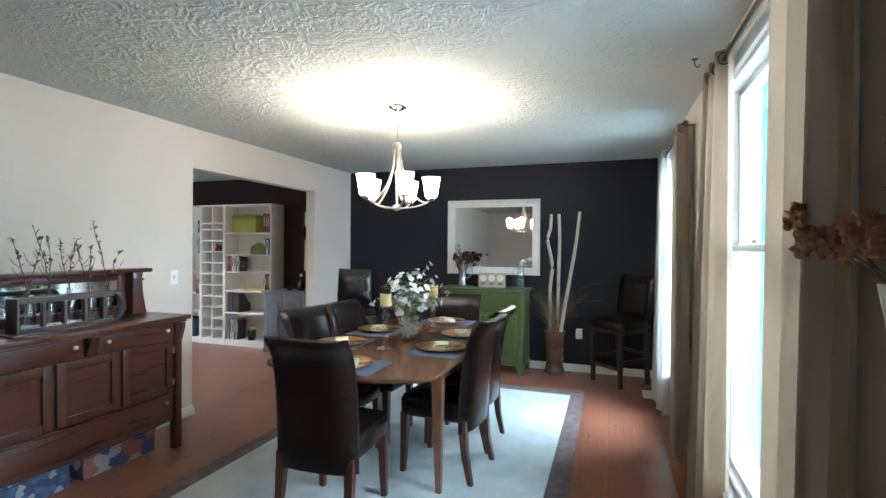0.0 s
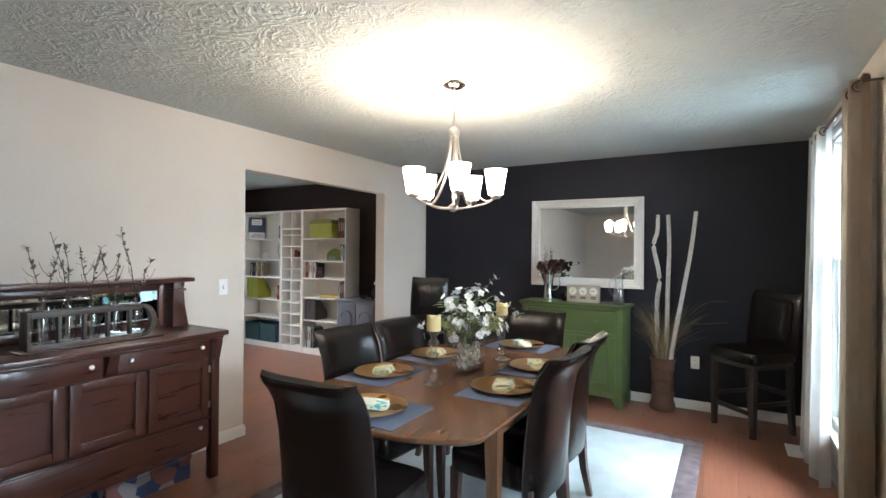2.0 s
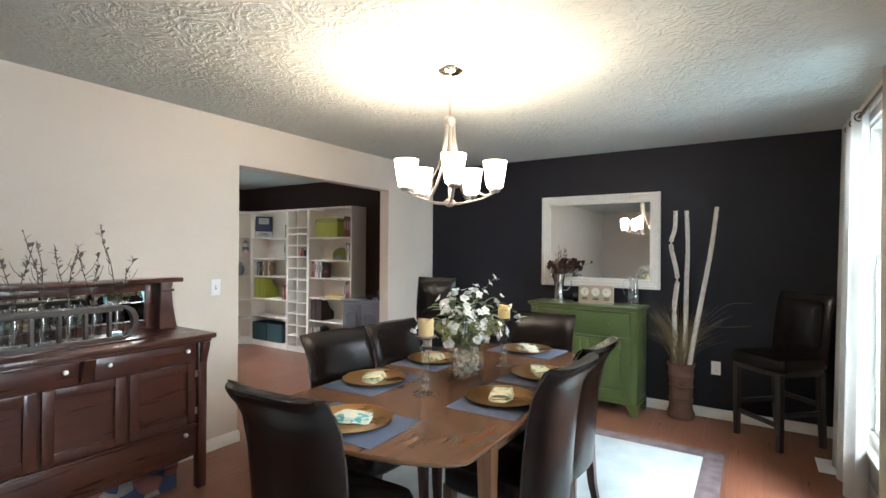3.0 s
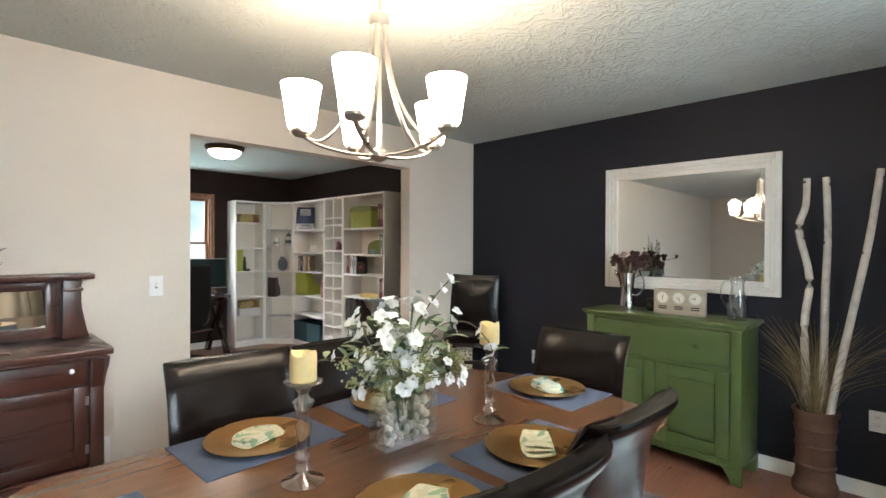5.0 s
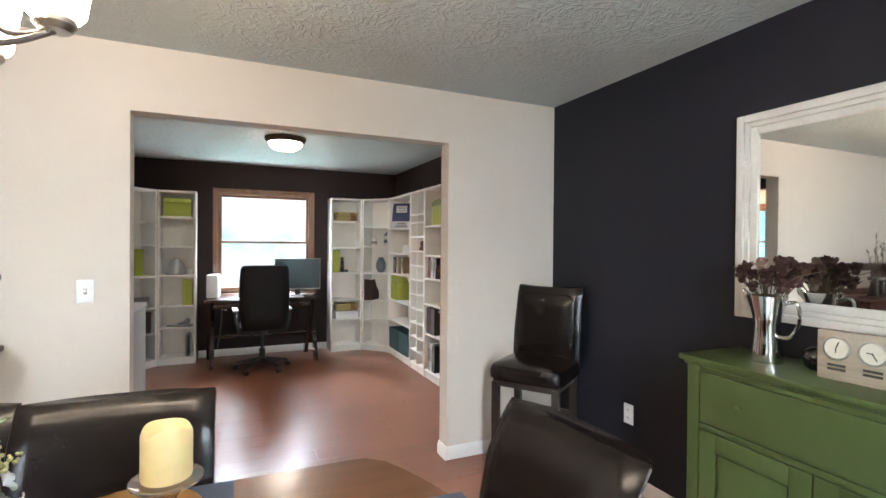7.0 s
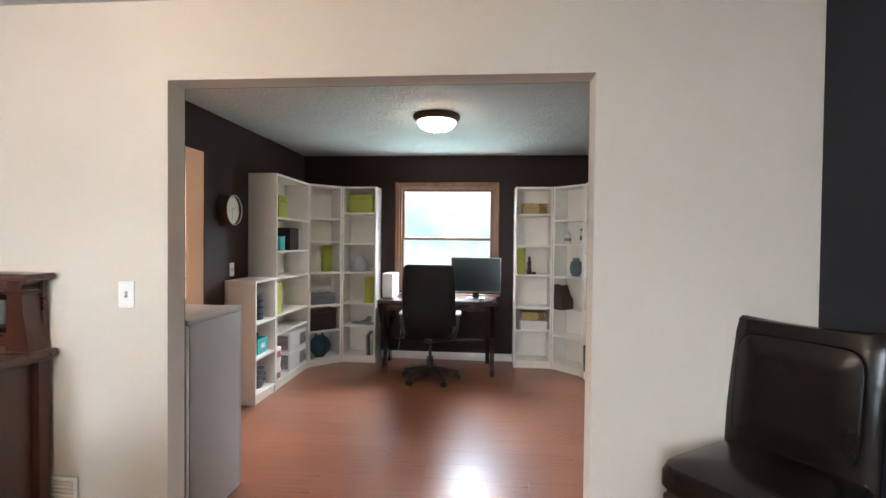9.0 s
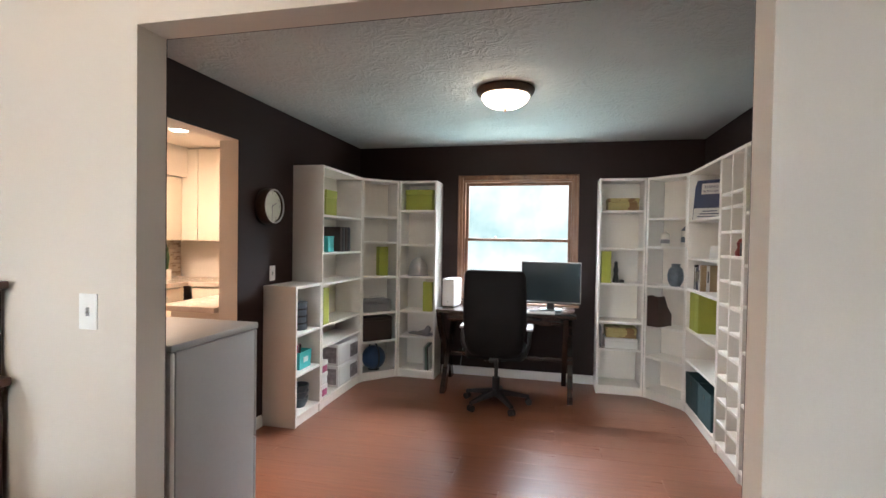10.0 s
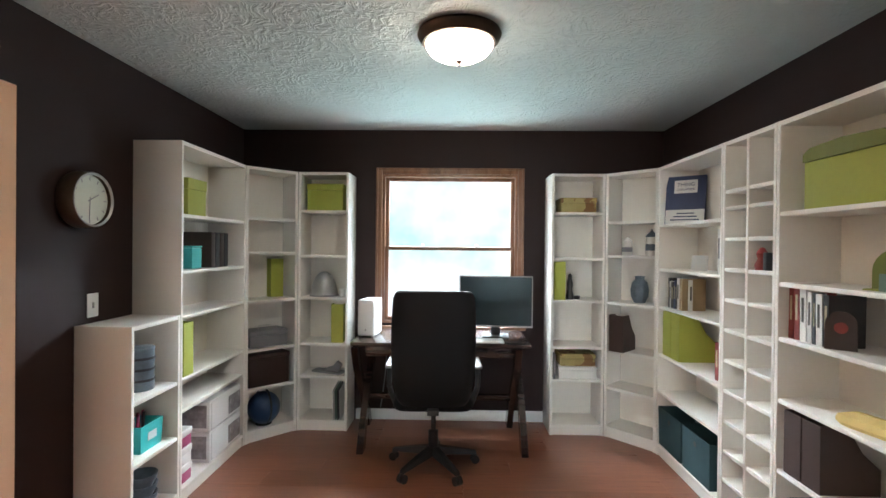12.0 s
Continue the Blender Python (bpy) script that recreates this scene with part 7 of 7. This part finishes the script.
for k in range(3):
    part("lid_band", turned([(0.0662, 0.055 * k + 0.048), (0.0675, 0.055 * k + 0.05), (0.0675, 0.055 * k + 0.058), (0.0662, 0.055 * k + 0.06)], 24, cap=False), BK_BLACK, tins, "dark band between the tins")
pot2 = thing("small_basin", pose(-5.47, 2.46, 0.082), "grey-blue ceramic bowls stacked on the bottom shelf", "bowl")
for k in range(3):
    part("bowl", turned([(0.001, 0.05 * k), (0.045, 0.05 * k), (0.07, 0.05 * k + 0.05), (0.075, 0.05 * k + 0.075), (0.07, 0.05 * k + 0.075), (0.04, 0.05 * k + 0.012), (0.001, 0.05 * k + 0.01)], 22), CERAMIC, pot2)


# ---- kitchen, seen through its opening ----
CAB = material("kitchen_cabinet_paint", (0.72, 0.66, 0.55), 0.4, vary=0.04, scale=2)
COUNTER = material("pale_worktop", (0.56, 0.49, 0.42), 0.25, vary=0.10, scale=30)
MOSAIC = material("mosaic_tile", (0.3, 0.24, 0.18), 0.3)
_nt = MOSAIC.node_tree
_bt = _nt.nodes.new("ShaderNodeTexBrick")
_bt.inputs["Scale"].default_value = 1.0
_bt.inputs["Brick Width"].default_value, _bt.inputs["Row Height"].default_value, _bt.inputs["Mortar Size"].default_value = 0.062, 0.026, 0.002
_bt.inputs["Color1"].default_value, _bt.inputs["Color2"].default_value, _bt.inputs["Mortar"].default_value = (0.33, 0.24, 0.17, 1), (0.64, 0.55, 0.45, 1), (0.62, 0.56, 0.48, 1)
_tc = _nt.nodes.new("ShaderNodeTexCoord")
_mp = _nt.nodes.new("ShaderNodeMapping")
_mp.inputs["Rotation"].default_value = (radians(90), 0, 0)
_nt.links.new(_tc.outputs["Object"], _mp.inputs["Vector"])
_nt.links.new(_mp.outputs["Vector"], _bt.inputs["Vector"])
_nt.links.new(_bt.outputs["Color"], _nt.nodes["Principled BSDF"].inputs["Base Color"])
structure("backsplash", boxed(-7.02, -6.12, YK, YK + 0.006, 0.94, 1.36), MOSAIC, "small brown mosaic tile splashback", "backsplash")


def base_cabinet(x0, x1, y0, y1, side, label, n=2):
    """A kitchen base unit; side names the way its doors face."""
    t = thing("base_cabinet", pose((x0 + x1) / 2, (y0 + y1) / 2, 0), label, "kitchen cabinet", "kitchen base cabinets")
    w, d = (x1 - x0) / 2, (y1 - y0) / 2
    part("body", boxed(-w, w, -d, d, 0.08, 0.88), CAB, t)
    part("toe_kick", boxed(-w + 0.01, w - 0.01, -d + 0.01, d - 0.05, 0, 0.08), BLACK_PLASTIC, t)
    for k in range(n):
        if side == "y":
            a, b = -w + 2 * w * k / n + 0.012, -w + 2 * w * (k + 1) / n - 0.012
            dr = part("door", boxed(a, b, d, d + 0.018, 0.10, 0.68, 0.003), CAB, t)
            part("drawer", boxed(a, b, d, d + 0.018, 0.70, 0.86, 0.003), CAB, t)
            part("knob", ball(bmesh.new(), ((a + b) / 2, d + 0.028, 0.78), 0.012, 10, 6), NICKEL, dr)
        else:
            a, b = -d + 2 * d * k / n + 0.012, -d + 2 * d * (k + 1) / n - 0.012
            dr = part("door", boxed(w, w + 0.018, a, b, 0.10, 0.68, 0.003), CAB, t)
            part("drawer", boxed(w, w + 0.018, a, b, 0.70, 0.86, 0.003), CAB, t)
            part("knob", ball(bmesh.new(), (w + 0.028, (a + b) / 2, 0.78), 0.012, 10, 6), NICKEL, dr)
    return t


base_cabinet(-6.40, -5.90, YK, 0.56, "y", "cream kitchen base cabinet with a drawer", 1)
dw = thing("dishwasher", pose(-5.595, 0.27, 0), "white dishwasher with a dark control strip", "dishwasher")
part("body", boxed(-0.297, 0.297, -0.29, 0.29, 0.0, 0.88), WHITE_PLASTIC, dw)
part("door", boxed(-0.29, 0.29, 0.2905, 0.31, 0.10, 0.74, 0.006), WHITE_PLASTIC, dw)
part("control_strip", boxed(-0.29, 0.29, 0.2905, 0.315, 0.75, 0.86, 0.004), GREY_TIN, dw, "dark control strip")
base_cabinet(-5.29, -4.60, YK, 0.56, "y", "cream kitchen base cabinet with two doors", 2)
base_cabinet(-7.02, -6.46, 0.62, 2.10, "x", "cream kitchen base cabinet with drawers", 3)
wt = thing("worktop", pose(-6, 0.3, 0.881), "pale L-shaped kitchen worktop", "worktop")
part("slab", prismed([(-1.02, -0.325), (1.45, -0.325), (1.45, 0.30), (-0.42, 0.30), (-0.42, 1.81), (-1.02, 1.81)], 0, 0.04, 0.004), COUNTER, wt)
pen = thing("kitchen_peninsula", pose(-5.4, 1.90, 0), "white kitchen peninsula with a pale counter", "counter")
part("body", boxed(-0.45, 0.42, -0.19, 0.22, 0, 0.88, 0.004), CAB, pen)
part("slab", boxed(-0.50, 0.50, -0.235, 0.235, 0.8805, 0.92, 0.005), COUNTER, pen)
sink = solid("cooktop", boxed(-0.2, 0.2, -0.16, 0.16, 0, 0.008, 0.003), BLACK_PLASTIC, pose(-6.72, 1.05, 0.921), "dark cooktop set on the worktop", "cooktop")
uc = thing("wall_cabinet", pose(-6.34, YK, 1.36), "cream kitchen wall cabinet with two doors", "kitchen cabinet", "kitchen wall cabinets")
part("body", boxed(-0.33, 0.33, 0.0, 0.31, 0, 0.70), CAB, uc)
for s in (-1, 1):
    d = part("door", boxed(min(s * 0.002, s * 0.328), max(s * 0.002, s * 0.328), 0.3105, 0.328, 0.004, 0.696, 0.003), CAB, uc)
    part("knob", ball(bmesh.new(), (s * 0.035, 0.338, 0.07), 0.011, 10, 6), BRONZE, d)
structure("soffit", boxed(-6.68, -5.85, YK, 0.36, 2.065, H), KITCHEN_WHITE, "painted soffit above the wall cabinets", "soffit")
uc2 = thing("wall_cabinet", pose(-6.85, YK + 0.32, 1.36), "tall cream kitchen wall cabinet on the far wall", "kitchen cabinet", "kitchen wall cabinets")
part("body", boxed(-0.17, 0.15, -0.3, 1.2, 0, 1.03, 0.002), CAB, uc2)
for k in range(3):
    part("door", boxed(0.1505, 0.168, -0.29 + 0.5 * k, 0.2 + 0.5 * k, 0.004, 1.02, 0.003), CAB, uc2)
herb = thing("grass_planter", pose(-6.42, 0.22, 0.921), "white trough of tall green grass on the worktop", "planter")
part("trough", boxed(-0.13, 0.13, -0.06, 0.06, 0, 0.12, 0.006), CHINA, herb)
bm = bmesh.new()
rng = random.Random(3)
for k in range(420):
    x, y = rng.uniform(-.115, .115), rng.uniform(-.045, .045)
    tube(bm, [(x, y, 0.11), (x + rng.uniform(-.01, .01), y + rng.uniform(-.01, .01), 0.25), (x * 0.92 + rng.uniform(-.02, .02), y, rng.uniform(0.36, 0.40))], [0.003, 0.003, 0.0012], 3)
tagged(part("grass", bm, material("planter_grass", (0.03, 0.075, 0.02), 0.7, vary=0.3, scale=30), herb), kind="stuff")
for z in (1.61, 1.24):
    sh = thing("pipe_shelf", pose(-6.10, YK, z), "dark wooden shelf on black pipe brackets", "shelf", "kitchen pipe shelves")
    part("board", boxed(-0.13, 0.5, 0.01, 0.20, 0, 0.025, 0.003), BLACKWOOD, sh)
    for x in (-0.06, 0.40):
        part("pipe_bracket", tubed(curve_points([(x, 0.0, -0.05), (x, 0.10, -0.05), (x, 0.17, -0.02), (x, 0.17, 0.0)], 3), 0.011, 8), BLACK_PLASTIC, sh)
pl = thing("potted_plant", pose(-6.10, 0.10, 1.6355), "small leafy plant in an orange pot", "plant")
part("pot", turned([(0.001, 0), (0.04, 0), (0.06, 0.05), (0.055, 0.10), (0.045, 0.10), (0.001, 0.09)], 18), material("orange_glaze", (0.50, 0.14, 0.04), 0.35), pl)
bm = bmesh.new()
for k in range(26):
    a = rng.uniform(0, 6.28)
    leaf_blade(bm, (0.02 * math.cos(a), 0.02 * math.sin(a), 0.09), (math.cos(a), 0.7 * math.sin(a), rng.uniform(0.4, 1.6)), (0, 0, 1), rng.uniform(0.07, 0.13), 0.045)
tagged(part("leaves", bm, LEAF, pl), kind="stuff")
book_row(-6.18, YK + 0.03, 1.2655, "rwtwgw", rot=0, hs=(0.2, 0.26), d=0.12, seed=21)
kp = thing("picture_frame", pose(-5.95, YK, 1.80, 0, 0, 180), "framed grey print on the taupe kitchen wall", "picture", "framed prints")
bm = bmesh.new()
for b in ((-0.11, -0.09, -0.13, 0.13), (0.09, 0.11, -0.13, 0.13), (-0.09, 0.09, 0.11, 0.13), (-0.09, 0.09, -0.13, -0.11)):
    box(bm, b[0], b[1], -0.02, 0, b[2], b[3], 0.003)
part("frame", bm, WHITE_PLASTIC, kp)
part("mount", boxed(-0.09, 0.09, -0.012, -0.004, -0.11, 0.11), PAPER, kp)
part("print", boxed(-0.055, 0.055, -0.0135, -0.0125, -0.07, 0.07), CERAMIC, kp)
pend = thing("pendant_lamp", pose(-5.30, 0.75, H), "kitchen pendant with a lit white glass globe", "pendant lamp")
part("canopy", turned([(0.001, 0), (0.06, 0), (0.055, -0.02), (0.001, -0.025)], 20), NICKEL, pend)
part("cord", tubed([(0, 0, -0.02), (0, 0, -0.53)], 0.003, 6), BLACK_PLASTIC, pend)
part("globe", ball(bmesh.new(), (0, 0, -0.61), 0.085, 22, 14), SHADE, pend, "lit opal glass globe")
can = thing("recessed_light", pose(-5.9, 0.95, H), "round recessed ceiling light, switched on", "ceiling light")
part("trim_ring", turned([(0.075, 0), (0.095, 0), (0.093, -0.006), (0.075, -0.006)], 28, cap=False), WHITE_PLASTIC, can)
part("lens", turned([(0.001, -0.001), (0.074, -0.001), (0.074, -0.004), (0.001, -0.004)], 28), SHADE, can)


# ---- floor planks ----
def planks(x0, x1, y0, y1, seed):
    rg = random.Random(seed)
    W, L = 0.19, 1.22
    meshes = {}
    x = x0
    while x < x1 - 0.005:
        w = min(W, x1 - x)
        y = y0 - rg.choice((0.0, 0.3, 0.61, 0.9))
        while y < y1 - 0.005:
            a, b = max(y, y0), min(y + L, y1)
            key = (round(w, 3), round(b - a, 3))
            if key not in meshes:
                meshes[key] = finish(boxed(0.0003, key[0] - 0.0003, 0.0003, key[1] - 0.0003, -0.0085, 0.0, 0.0006, 1), "plank", PLANK)
            o = new("plank", meshes[key])
            o.parent = FLOOR
            o.location = (x, a, 0)
            y += L
        x += W


planks(XO, XE, YB, YN, 1)
planks(XF, XO - 0.0005, YL, YR, 2)
planks(XF, XO - 0.0005, YK, YL - 0.001, 3)
